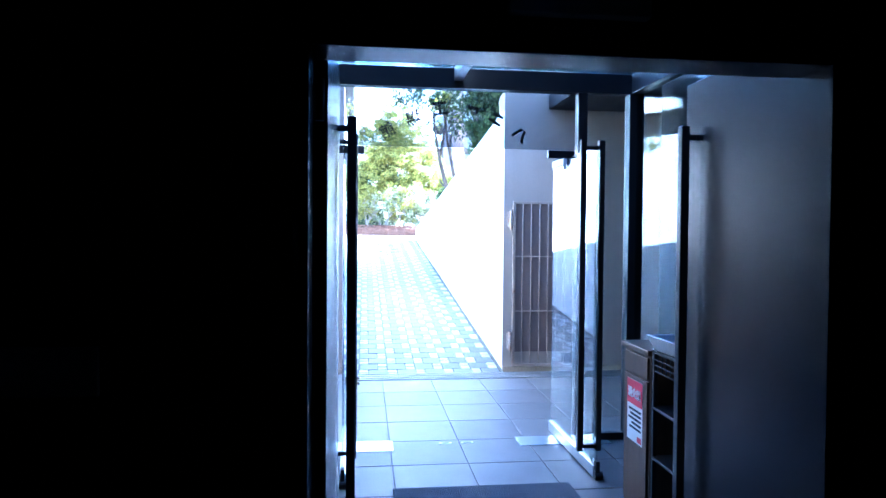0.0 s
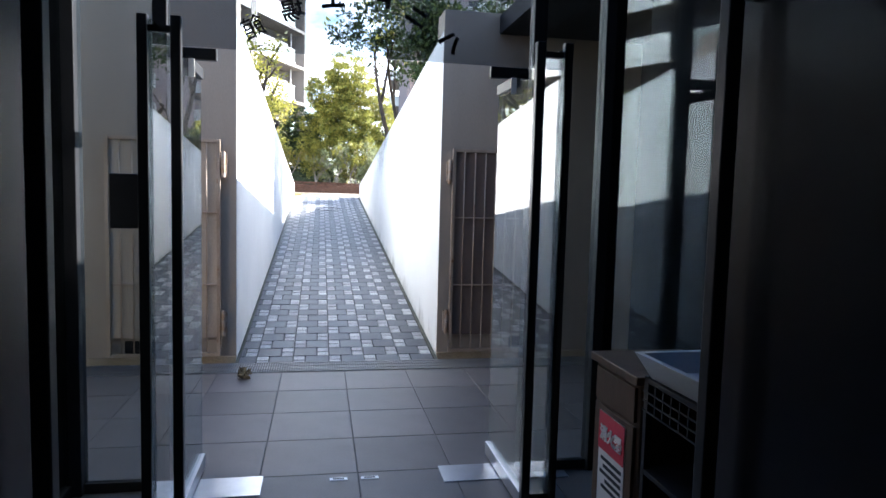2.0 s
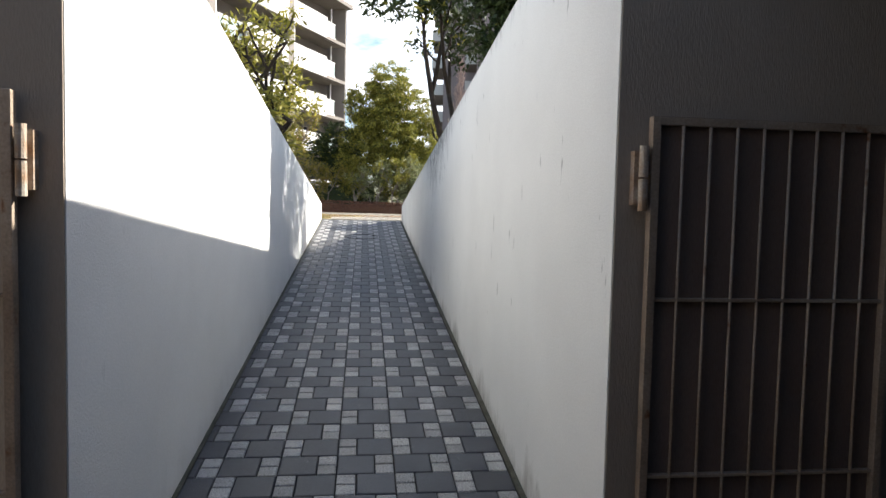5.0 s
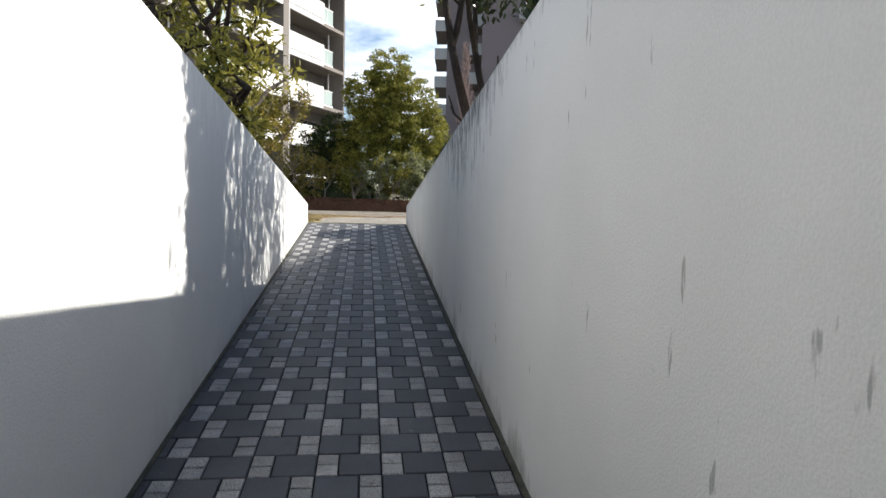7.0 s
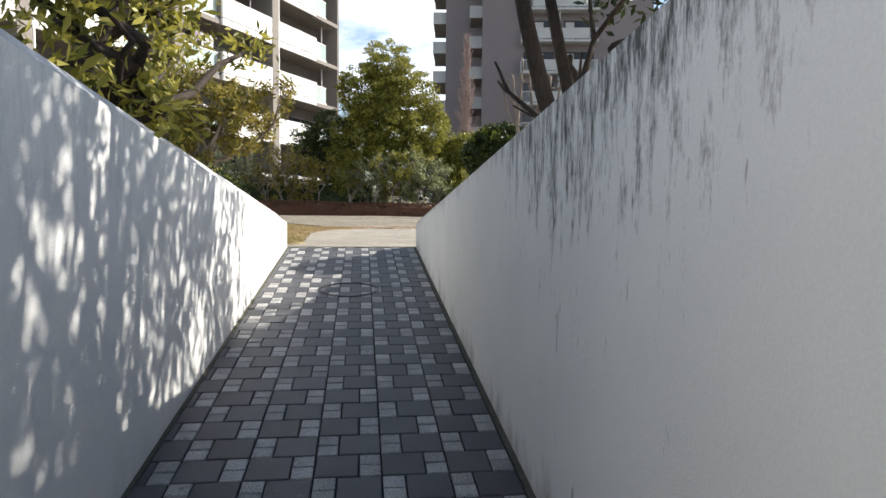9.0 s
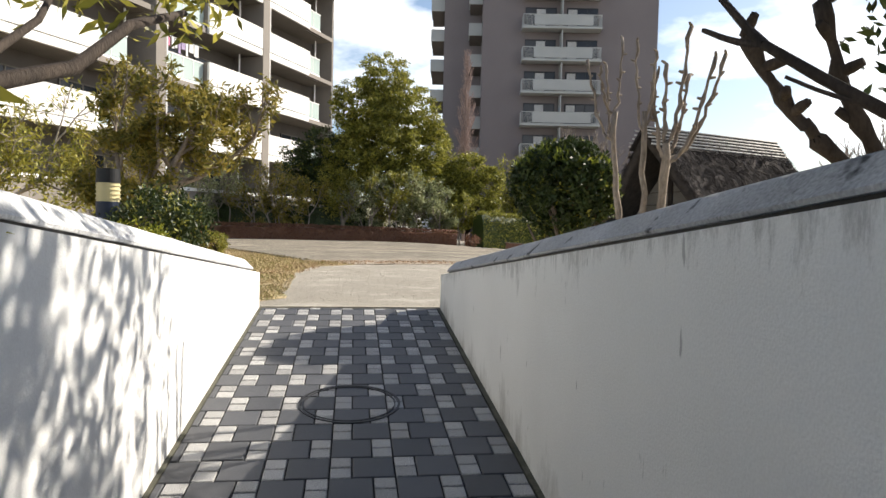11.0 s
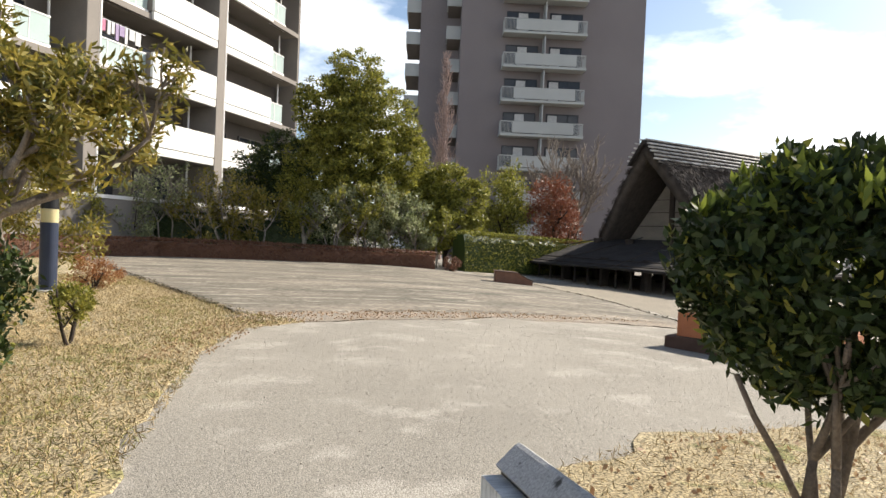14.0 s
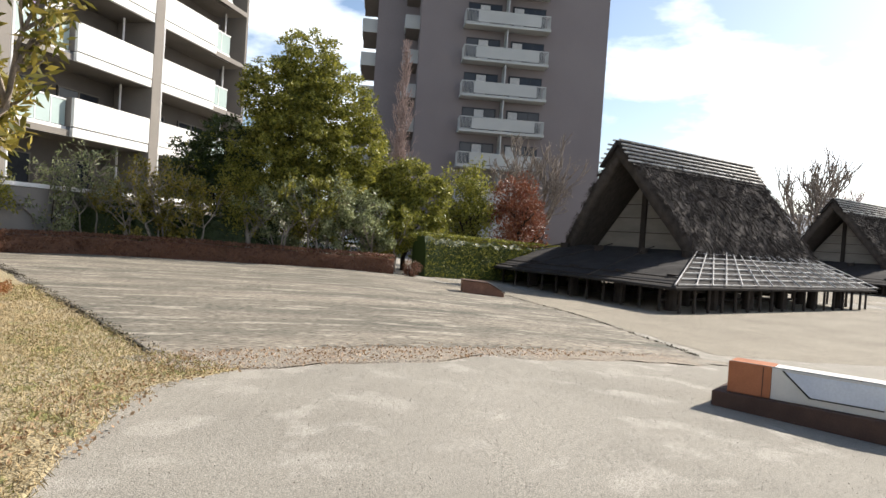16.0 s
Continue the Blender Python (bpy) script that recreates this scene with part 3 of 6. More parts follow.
# Wall and slab out of view, added near-black to darken the right court.
structure("wall_court_end_right", part("wall_court_end_right", boxes((3.6, 5.5, 0.74, Y_FACADE - 0.006, -0.28, 3.75)), M_DARKWALL), "unseen end wall of the court, near-black to cut bounce light", "wall")
structure("roof_court", part("roof_court", boxes((2.22, 3.595, 0.74, Y_FACADE - 0.006, 2.92, 3.08)), M_DARKWALL), "unseen slab added over the court side to block sky light", "roof")
# ramp bed under the pavers
structure("ramp", part("ramp", prism([(5.93, -0.3), (Y_END + 0.1, -0.3), (Y_END + 0.1, ramp_z(Y_END + 0.1) - 0.012), (5.93, ramp_z(5.93) - 0.012)], "x", X_L, X_R), M_JOINT),
          "dark sand bed of the paved ramp", "ramp")
# mossy gutter lines where the pavers meet the walls
M_MOSS = surface("mossy_dirt", (0.075, 0.075, 0.055), (0.12, 0.115, 0.09), 9.0, 90.0, 0.95, 0.5, spread=0.35)
for nm, a, b in (("trim_gutter_left", X_L, X_L + 0.022), ("trim_gutter_right", X_R - 0.03, X_R)):
    structure(nm, part(nm, prism([(5.95, -0.05), (Y_END, ramp_z(Y_END) - 0.05), (Y_END, ramp_z(Y_END) + 0.004), (5.95, ramp_z(5.95) + 0.004)], "x", a, b), M_MOSS),
              "mossy dirt along the foot of the wall", "trim")
structure("floor", part("floor", boxes((-3.4, 5.2, 0.55, 5.95, -0.3, -0.006)), M_SCREED), "grey screed under the court tiles", "floor")

# museum wall and the dark room behind it
DOOR_L, DOOR_R, HEAD = 0.003, 1.55, 2.043
Y_IN, Y_OUT = 0.60, 0.73
structure("wall_museum_left", part("wall_museum_left", boxes((-3.7, DOOR_L, Y_IN, Y_OUT, -0.2, 5.5)), M_EXTERIOR), "dark wall beside the entrance", "wall")
structure("wall_museum_right", part("wall_museum_right", boxes((DOOR_R, 5.5, Y_IN, Y_OUT, -0.2, 5.5)), M_EXTERIOR), "dark wall beside the entrance", "wall")
structure("wall_museum_head", part("wall_museum_head", boxes((DOOR_L, DOOR_R, Y_IN, Y_IN + 0.125, HEAD, 5.5)), M_EXTERIOR), "dark wall over the entrance", "wall")
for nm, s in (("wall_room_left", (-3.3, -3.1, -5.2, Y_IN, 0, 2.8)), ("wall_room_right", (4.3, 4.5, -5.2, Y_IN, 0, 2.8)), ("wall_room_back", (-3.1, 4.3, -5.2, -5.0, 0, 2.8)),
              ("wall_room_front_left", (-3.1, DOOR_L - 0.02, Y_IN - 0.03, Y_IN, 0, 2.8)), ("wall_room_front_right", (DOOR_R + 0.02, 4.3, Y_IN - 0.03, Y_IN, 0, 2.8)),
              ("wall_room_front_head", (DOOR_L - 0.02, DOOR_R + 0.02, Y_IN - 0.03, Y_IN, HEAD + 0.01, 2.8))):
    structure(nm, part(nm, boxes(s), M_DARKWALL), "wall of the unlit room, its darkness put into the colour", "wall")
structure("ceiling", part("ceiling", boxes((-3.3, 4.5, -5.2, Y_IN, 2.8, 3.0)), M_DARKWALL), "ceiling of the unlit room, its darkness put into the colour", "ceiling")
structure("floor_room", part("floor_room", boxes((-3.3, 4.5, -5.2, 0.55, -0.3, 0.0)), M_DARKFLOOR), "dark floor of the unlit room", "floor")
structure("door_frame", part("door_frame", boxes((DOOR_L, DOOR_L + 0.025, Y_IN - 0.04, Y_IN + 0.12, 0, HEAD), (DOOR_R - 0.025, DOOR_R, Y_IN - 0.04, Y_IN + 0.12, 0, HEAD),
                                                 (DOOR_L + 0.025, DOOR_R - 0.025, Y_IN - 0.04, Y_IN + 0.12, HEAD - 0.03, HEAD - 0.004), bevel=0.003), M_STEEL),
          "dark painted steel door frame", "door frame")


# ---- porch of glass and black steel ----
Y_G, PORCH_L, PORCH_R, BEAM0, BEAM1 = 3.50, -0.50, 2.16, 2.55, 2.69
porch = thing("glass_porch", "black steel porch with clear glass roof and sides", "porch", kind="structure")
for nm, s in (("post", (PORCH_R - 0.06, PORCH_R + 0.05, Y_G - 0.05, Y_G + 0.05, 0, BEAM0)), ("post", (PORCH_L - 0.05, PORCH_L + 0.06, Y_G - 0.05, Y_G + 0.05, 0, BEAM0)),
              ("mullion", (1.715, 1.785, Y_G - 0.04, Y_G + 0.04, 0, BEAM0)), ("mullion", (-0.11, -0.045, Y_G - 0.04, Y_G + 0.04, 0, BEAM0)),
              ("beam", (PORCH_L - 0.05, PORCH_R + 0.05, Y_G - 0.05, Y_G + 0.05, BEAM0, BEAM1)),
              ("side_beam", (PORCH_R - 0.05, PORCH_R + 0.05, Y_OUT, Y_G - 0.05, BEAM0, BEAM1)), ("side_beam", (PORCH_L - 0.05, PORCH_L + 0.05, Y_OUT, Y_G - 0.05, BEAM0, BEAM1)),
              ("bottom_rail", (1.785, PORCH_R - 0.06, Y_G - 0.02, Y_G + 0.02, 0, 0.05)), ("bottom_rail", (PORCH_L + 0.06, -0.11, Y_G - 0.02, Y_G + 0.02, 0, 0.05)),
              ("bottom_rail", (PORCH_R - 0.02, PORCH_R + 0.02, Y_OUT, Y_G - 0.05, 0, 0.06)), ("bottom_rail", (PORCH_L - 0.02, PORCH_L + 0.02, Y_OUT, Y_G - 0.05, 0, 0.06))):
    part(nm, boxes(s, bevel=0.004), M_BLACK, porch)
part("rafter", boxes((0.80, 0.86, Y_OUT, Y_G - 0.05, 2.60, 2.685), bevel=0.004), M_METAL, porch, "pale metal rafter")
for s in ((PORCH_L, 0.80, Y_OUT, Y_G + 0.12, 2.693, 2.705), (0.86, PORCH_R, Y_OUT, Y_G + 0.12, 2.693, 2.705),
          (-0.045, 1.715, Y_G - 0.006, Y_G + 0.006, 2.135, BEAM0), (1.785, PORCH_R - 0.06, Y_G - 0.006, Y_G + 0.006, 0.05, BEAM0), (PORCH_L + 0.06, -0.11, Y_G - 0.006, Y_G + 0.006, 0.05, BEAM0),
          (PORCH_R - 0.006, PORCH_R + 0.006, Y_OUT, Y_G - 0.05, 0.06, BEAM0), (PORCH_L - 0.006, PORCH_L + 0.006, Y_OUT, Y_G - 0.05, 0.06, BEAM0)):
    p = part("pane", boxes(s), M_SMOKE if s[4] > 2.1 and s[5] == BEAM0 else (M_ROOFGLASS if s[4] > BEAM0 else M_GLASS), porch)
    p.visible_shadow = False
part("pivot_bracket", boxes((1.50, 1.70, Y_G - 0.02, Y_G + 0.02, 2.075, 2.13), bevel=0.004), M_BLACK, porch)
part("pivot_bracket", boxes((-0.03, 0.17, Y_G - 0.02, Y_G + 0.02, 2.075, 2.13), bevel=0.004), M_BLACK, porch)
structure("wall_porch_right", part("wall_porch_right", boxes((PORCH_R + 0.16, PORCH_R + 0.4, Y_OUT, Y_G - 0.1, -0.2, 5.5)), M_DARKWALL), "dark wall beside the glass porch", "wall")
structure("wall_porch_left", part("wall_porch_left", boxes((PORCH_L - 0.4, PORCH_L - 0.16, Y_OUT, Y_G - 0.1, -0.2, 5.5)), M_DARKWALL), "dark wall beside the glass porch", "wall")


def glass_leaf(name, x, inner):
    """A frameless glass leaf standing open, with a steel foot rail, pivot wheel and paired square bars."""
    d = thing(name, "open frameless glass door leaf with tall black bars", "door", kind="structure")
    p = part("pane", boxes((x - 0.006, x + 0.006, 2.72, 3.72, 0.075, 2.07)), M_GLASS, d)
    p.visible_shadow = False
    part("foot_rail", boxes((x - 0.022, x + 0.022, 2.72, 3.72, 0.012, 0.085), bevel=0.004), M_METAL, d, "dull steel foot rail")
    part("head_rail", boxes((x - 0.018, x + 0.018, 3.40, 3.72, 2.02, 2.072), bevel=0.003), M_BLACK, d)
    for s in (-1, 1):
        bar = part("handle", boxes((x + s * 0.06 - 0.019, x + s * 0.06 + 0.019, 2.85, 2.888, 0.13, 2.12), bevel=0.004), M_BAR, d, "square black handle bar")
        for z in (0.16, 2.07):
            part("stand_off", boxes((min(x, x + s * 0.05), max(x, x + s * 0.05), 2.857, 2.881, z - 0.012, z + 0.012)), M_BAR, bar)
    w = bmesh.new()
    rod(w, (x - 0.02, 2.70, 0.03), (x + 0.03, 2.70, 0.03), 0.026, sides=14)
    box(w, x - 0.012, x + 0.012, 2.685, 2.74, 0.03, 0.12, 0.003)
    part("stop_wheel", w, M_BLACK, d)
    part("sticker", boxes((x - 0.035 * inner, x - 0.008 * inner, 3.38, 3.384, 1.98, 2.06) if inner > 0 else (x + 0.008, x + 0.035, 3.38, 3.384, 1.98, 2.06)), M_PAPER, d, "small white sticker")
    return d


glass_leaf("door_glass_right", 1.615, 1)
glass_leaf("door_glass_left", 0.055, -1)


def steel_leaf(name, x0, x1, face):
    d = thing(name, "open dark painted steel door leaf", "door", kind="structure")
    part("panel", boxes((x0, x1, 0.745, 1.655, 0.012, 2.20), bevel=0.004), M_STEEL, d)
    xb = (x1 if face > 0 else x0) + face * 0.055
    bar = part("handle", boxes((xb - 0.019, xb + 0.019, 1.545, 1.585, 0.14, 2.0), bevel=0.004), M_BAR, d, "square black handle bar")
    xa = x1 if face > 0 else x0
    for z in (0.18, 1.95):
        part("stand_off", boxes((min(xa, xb), max(xa, xb), 1.553, 1.577, z - 0.013, z + 0.013)), M_BAR, bar)
    for z in (0.25, 1.9):
        h = bmesh.new()
        rod(h, ((x0 + x1) / 2, 0.72, z - 0.06), ((x0 + x1) / 2, 0.72, z + 0.06), 0.014, sides=10)
        part("pivot", h, M_BLACK, d)
    return d


steel_leaf("door_steel_left", 0.024, 0.068, 1)
steel_leaf("door_steel_right", 1.630, 1.684, -1)
tagged(part("lock_box", boxes((-0.30, -0.13, Y_G - 0.05, Y_G - 0.012, 1.28, 1.535), bevel=0.006), M_BLACK), "flat black lock box on the side glass", "lock box")
for nm, s in (("floor_hinge_cover", (1.30, 1.62, 3.40, 3.60, 0.0, 0.005)), ("floor_hinge_cover", (1.80, 1.97, 3.38, 3.46, 0.0, 0.005)), ("floor_hinge_cover", (-0.04, 0.385, 3.36, 3.58, 0.0, 0.005))):
    tagged(part(nm, boxes(s, bevel=0.0015), M_METAL), "bright steel floor hinge cover plate", "cover plate", group="floor hinge covers")
for x in (0.765, 0.925):
    e = thing("floor_bolt_socket", "small steel bolt socket plate in the floor", "bolt socket", group="floor bolt sockets")
    part("plate", boxes((x - 0.045, x + 0.045, 3.485, 3.515, 0.0, 0.004), bevel=0.001), M_METAL, e)
    part("slot", boxes((x - 0.028, x + 0.028, 3.494, 3.506, 0.004, 0.0055)), M_BLACK, e)
tagged(part("door_mat", boxes((0.35, 1.42, 1.72, 2.66, 0.0, 0.012), bevel=0.004), M_MAT), "dark grey ribbed door mat inside the porch", "door mat")
tagged(part("notice_plate", boxes((-0.74, -0.50, Y_IN - 0.045, Y_IN - 0.03, 1.09, 1.22), bevel=0.003), M_PALESTONE), "small pale notice plate on the dark wall", "notice")
tagged(part("exit_sign_box", boxes((0.56, 0.96, Y_IN - 0.07, Y_IN - 0.03, 2.115, 2.30), bevel=0.005), M_PALESTONE), "unlit pale sign box over the door", "sign")


def letters(text, size, m, material, parent, name="character", depth=0.002, bold=0.0012):
    cu = bpy.data.curves.new(name, "FONT")
    cu.body, cu.size, cu.align_x, cu.align_y, cu.extrude = text, size, "CENTER", "CENTER", depth
    cu.offset = bold
    ob = new(name, cu)
    dg = bpy.context.evaluated_depsgraph_get()
    me = bpy.data.meshes.new_from_object(ob.evaluated_get(dg))
    bpy.data.objects.remove(ob)
    me.materials.clear()
    me.materials.append(material)
    out = new(name, me)
    out.parent = parent
    out.matrix_local = m
    return out


sign = thing("window_lettering", "black cut letters in an arc on the transom glass", "lettering")
for ch, x, z, tilt in (("館", 0.335, 2.265, -28), ("場", 0.52, 2.355, -16), ("工", 0.705, 2.43, -8), ("ワ", 0.935, 2.41, 12), ("ニ", 1.115, 2.37, 30), ("ハ", 1.29, 2.26, 38)):
    letters(ch, 0.113, pose(x, Y_G + 0.0085, z - 0.025, 90, 0, 180) @ pose(0, 0, 0, 0, 0, tilt), M_BLACK, sign, bold=0.005 if ch in "工ワニハ" else (0.002 if ch == "場" else 0.0004))


# extinguisher box and tray rack
def extinguisher_box():
    b = thing("extinguisher_box", "brown wooden fire extinguisher box with a red label", "extinguisher box", at=(1.66, 2.08, 0))
    part("body", boxes((0.012, 0.34, 0, 0.34, 0.0, 0.885), bevel=0.004), M_WOODBOX, b)
    part("lid", boxes((-0.012, 0.355, -0.012, 0.352, 0.885, 0.915), bevel=0.005), M_WOODBOX, b)
    part("door", boxes((0.0, 0.012, 0.02, 0.32, 0.03, 0.74), bevel=0.003), M_WOODBOX, b)
    part("drawer_front", boxes((0.0, 0.012, 0.02, 0.32, 0.755, 0.87), bevel=0.003), M_WOODBOX, b)
    lab = part("label", boxes((-0.002, 0.0, 0.07, 0.27, 0.38, 0.72)), M_PAPER, b, "white safety label with red head")
    part("label_head", boxes((-0.004, -0.002, 0.07, 0.27, 0.585, 0.72)), M_RED, lab)
    part("label_foot", boxes((-0.004, -0.002, 0.08, 0.13, 0.39, 0.42)), M_RED, lab)
    part("text_bars", boxes(*[(-0.004, -0.002, 0.085, 0.085 + w, z, z + 0.012) for z, w in ((0.55, 0.16), (0.525, 0.14), (0.50, 0.165), (0.475, 0.12), (0.45, 0.15))]), M_MAT, lab)
    for i, ch in enumerate("消火器"):
        letters(ch, 0.058, pose(-0.006, 0.225 - i * 0.056, 0.645, 90, 0, -90), M_PAPER, lab)
    return b


extinguisher_box()


def tray_rack():
    r = thing("rack", "black metal rack with open shelves", "rack", at=(1.66, 1.62, 0))
    for x in (0.0, 0.40):
        for y in (0.0, 0.40):
            part("leg", boxes((x, x + 0.022, y, y + 0.022, 0, 0.93), bevel=0.002), M_BLACK, r)
    for z in (0.10, 0.36, 0.62, 0.91):
        part("shelf", boxes((0, 0.422, 0, 0.422, z, z + 0.016), bevel=0.002), M_BLACK, r)
    grid = bmesh.new()
    for i in range(9):
        box(grid, -0.004, 0.0, 0.02 + i * 0.046, 0.026 + i * 0.046, 0.82, 0.91)
    for z in (0.82, 0.85, 0.88):
        box(grid, -0.004, 0.0, 0.0, 0.422, z, z + 0.005)
    part("side_grid", grid, M_BLACK, r)
    for k, (dx, dy, turn) in enumerate(((0.0, 0.02, 2), (0.06, -0.03, -4))):
        t = thing("tray", "shallow translucent white plastic tray on the rack", "tray", group="trays on the rack", at=(1.64 + dx, 1.63 + dy - k * 0.26, 0.928 + 0.0 * k), turn=turn)
        w, l, h = 0.46, 0.40 if k == 0 else 0.24, 0.075
        o = [(0, 0), (w, 0), (w, l), (0, l)]
        i_ = [(0.02, 0.02), (w - 0.02, 0.02), (w - 0.02, l - 0.02), (0.02, l - 0.02)]
        b_ = [(0.04, 0.04), (w - 0.04, 0.04), (w - 0.04, l - 0.04), (0.04, l - 0.04)]
        v = [(*p, 0.0) for p in b_] + [(*p, h) for p in o] + [(*p, h) for p in i_] + [(*p, 0.012) for p in b_]
        f = [(3, 2, 1, 0)] + [(a, (a + 1) % 4, 4 + (a + 1) % 4, 4 + a) for a in range(4)] + [(4 + a, 4 + (a + 1) % 4, 8 + (a + 1) % 4, 8 + a) for a in range(4)] \
            + [(8 + a, 8 + (a + 1) % 4, 12 + (a + 1) % 4, 12 + a) for a in range(4)] + [(12, 13, 14, 15)]
        mesh("shell", v, f, M_TRAY, t)


tray_rack()


# ---- court: gates, grate ----
def gate(name, x0, x1, hinge, sheet):
    """A barred steel gate folded open against the court wall."""
    g = thing(name, "weathered steel bar gate folded open against the wall", "gate", group="barred gates", at=(0, 0, 0))
    y0, y1, z0, z1 = Y_FACADE - 0.062, Y_FACADE - 0.028, 0.045, 1.885
    for s in ((x0, x0 + 0.03, y0, y1, z0, z1), (x1 - 0.03, x1, y0, y1, z0, z1)):
        part("stile", boxes(s, bevel=0.003), M_GATE, g)
    for z in (z0, 0.655, 1.265, z1 - 0.028):
        h = 0.028 if z in (z0, z1 - 0.028) else 0.012
        part("rail", boxes((x0 + 0.03, x1 - 0.03, y0 + 0.006, y1 - 0.006, z, z + h), bevel=0.002), M_GATE, g)
    part("backing_sheet", boxes((x0 + 0.03, x1 - 0.03, y1 - 0.008, y1 - 0.005, z0 + 0.16, z1 - 0.02)), sheet, g, "weathered sheet behind the bars")
    n = 9
    for i in range(1, n):
        x = x0 + 0.015 + (x1 - x0 - 0.03) * i / n
        b = bmesh.new()
        rod(b, (x, (y0 + y1) / 2 - 0.006, z0 + 0.02), (x, (y0 + y1) / 2 - 0.006, z1 - 0.02), 0.0055, sides=8)
        part("bar", b, M_GATE, g, smooth=True)
    xh = x0 if hinge == "x0" else x1
    s = -1 if hinge == "x0" else 1
    for z in (0.22, 1.57):
        h = bmesh.new()
        rod(h, (xh + s * 0.025, y0 + 0.004, z), (xh + s * 0.025, y0 + 0.004, z + 0.105), 0.016, sides=12)
        rod(h, (xh + s * 0.025, y0 + 0.004, z + 0.112), (xh + s * 0.025, y0 + 0.004, z + 0.215), 0.016, sides=12)
        box(h, min(xh, xh + s * 0.05), max(xh, xh + s * 0.05), y1 - 0.01, Y_FACADE, z + 0.02, z + 0.2)
        part("hinge", h, M_RUST, g, "rusty barrel hinge")
    return g


# Sheets differ in tone: the court's dark right and bright left are put into colour.
gate("gate_leaf", 1.815, 2.715, "x0", surface("shaded_brown_gate_sheet", (0.17, 0.125, 0.10), (0.12, 0.09, 0.075), 2.0, 90.0, 0.6, 0.1, spread=0.15, stretch=(3, 3, 0.5)))
gate("gate_leaf", -1.075, -0.170, "x1", surface("lit_tan_gate_sheet", (0.44, 0.37, 0.29), (0.34, 0.275, 0.21), 2.0, 90.0, 0.6, 0.1, spread=0.15, stretch=(3, 3, 0.5)))
for x0 in (2.40, -0.95):
    v = thing("wall_vent", "dark twin vent low in the court wall", "vent", group="wall vents")
    for k in (0, 1):
        part("opening", boxes((x0 + k * 0.14, x0 + 0.128 + k * 0.14, Y_FACADE - 0.006, Y_FACADE + 0.01, 0.05, 0.175), bevel=0.002), M_BLACK, v)
M_PLINTH = surface("sandy_plinth", (0.34, 0.28, 0.20), (0.25, 0.20, 0.14), 5.0, 90.0, 0.9, 0.4, spread=0.2)
for nm, a, b in (("trim_plinth_left", -3.4, X_L - 0.004), ("trim_plinth_right", X_R + 0.004, 5.2)):
    structure(nm, part(nm, boxes((a, b, Y_FACADE - 0.025, Y_FACADE - 0.001, -0.05, 0.035), bevel=0.005), M_PLINTH), "sandy plinth at the foot of the wall", "trim")


def drain():
    g = thing("drain_grate", "long galvanised drain grate across the court", "drain grate")
    y0, y1, x0, x1 = 5.62, 5.91, -1.60, 3.30
    part("trough", boxes((x0, x1, y0, y1, -0.10, -0.06)), M_BLACK, g)
    for y in (y0, y0 + 0.095, y0 + 0.19, y1 - 0.006):
        part("bearer", boxes((x0, x1, y, y + 0.006, -0.04, 0.001)), M_GRATE, g)
    slat = None
    n = int((x1 - x0) / 0.0195)
    me = None
    for i in range(n):
        x = x0 + 0.0195 * i
        if me is None:
            slat = part("slat", boxes((0, 0.0055, y0 + 0.004, y1 - 0.004, -0.03, 0.003)), M_GRATE, g)
            me = slat.data
        else:
            slat = new("slat", me)
            slat.parent = g
        slat.location = (x, 0, 0)


drain()


def wad():
    p = Plant(71)
    t = thing("leaf_clump", "dry clump of dead leaves on the court floor", "leaf clump", at=(0.09, 5.43, 0))
    v, i = p.blades([(0, 0, 0.035)], 90, 0.055, 0.05, up=0.1)
    v[:, 2] = np.abs(v[:, 2]) + 0.002
    foliage("leaves", v, i, surface("dead_leaf", (0.20, 0.16, 0.09), (0.12, 0.09, 0.05), 20.0, 60.0, 0.9, 0.2, per="island"), t)


wad()


# ---- park ground ----
def park_ground():
    """One sheet from the ramp's end to the horizon, with a hole where the ramp and the court lie."""
    xs = sorted(set([-900, -400, -200, -120, -80, -60, -45, -35, -28, -22, -17, -13, -10, -8, -6, -4.5, -3.7, -3, -2.2, -1.6, -1, X_L - THICK, X_L, 0.4, 0.9, 1.3, X_R, X_R + THICK, 2.6, 3.2, 4, 5.5, 6.5, 8, 9.5, 11, 13, 15, 18, 22, 27, 34, 45, 60, 80, 120, 200, 400, 900]))
    ys = sorted(set([-900, -300, -100, -40, -15, -5.2, 0.5, 3, Y_FACADE, Y_FACADE + 0.32, 8, 10, 12, 14, 16, Y_END, 19.5, 20.5, 22, 23.5, 25, 27, 29, 31, 34, 37, 40, 43, 46, 50, 55, 62, 70, 80, 95, 120, 160, 240, 400, 900]))
    bm = bmesh.new()
    grid = {}
    for i, x in enumerate(xs):
        for j, y in enumerate(ys):
            grid[i, j] = bm.verts.new((x, y, ground_z(x, y)))
    for i in range(len(xs) - 1):
        for j in range(len(ys) - 1):
            cx, cy = (xs[i] + xs[i + 1]) / 2, (ys[j] + ys[j + 1]) / 2
            if (X_L - THICK < cx < X_R + THICK and Y_FACADE < cy < Y_END) or (-3.71 < cx < 5.51 and -5.3 < cy < Y_FACADE + 0.33):
                continue
            bm.faces.new((grid[i, j], grid[i + 1, j], grid[i + 1, j + 1], grid[i, j + 1]))
    return structure("ground", part("ground", bm, M_GRAVEL), "pale fine gravel ground of the park", "ground")


park_ground()


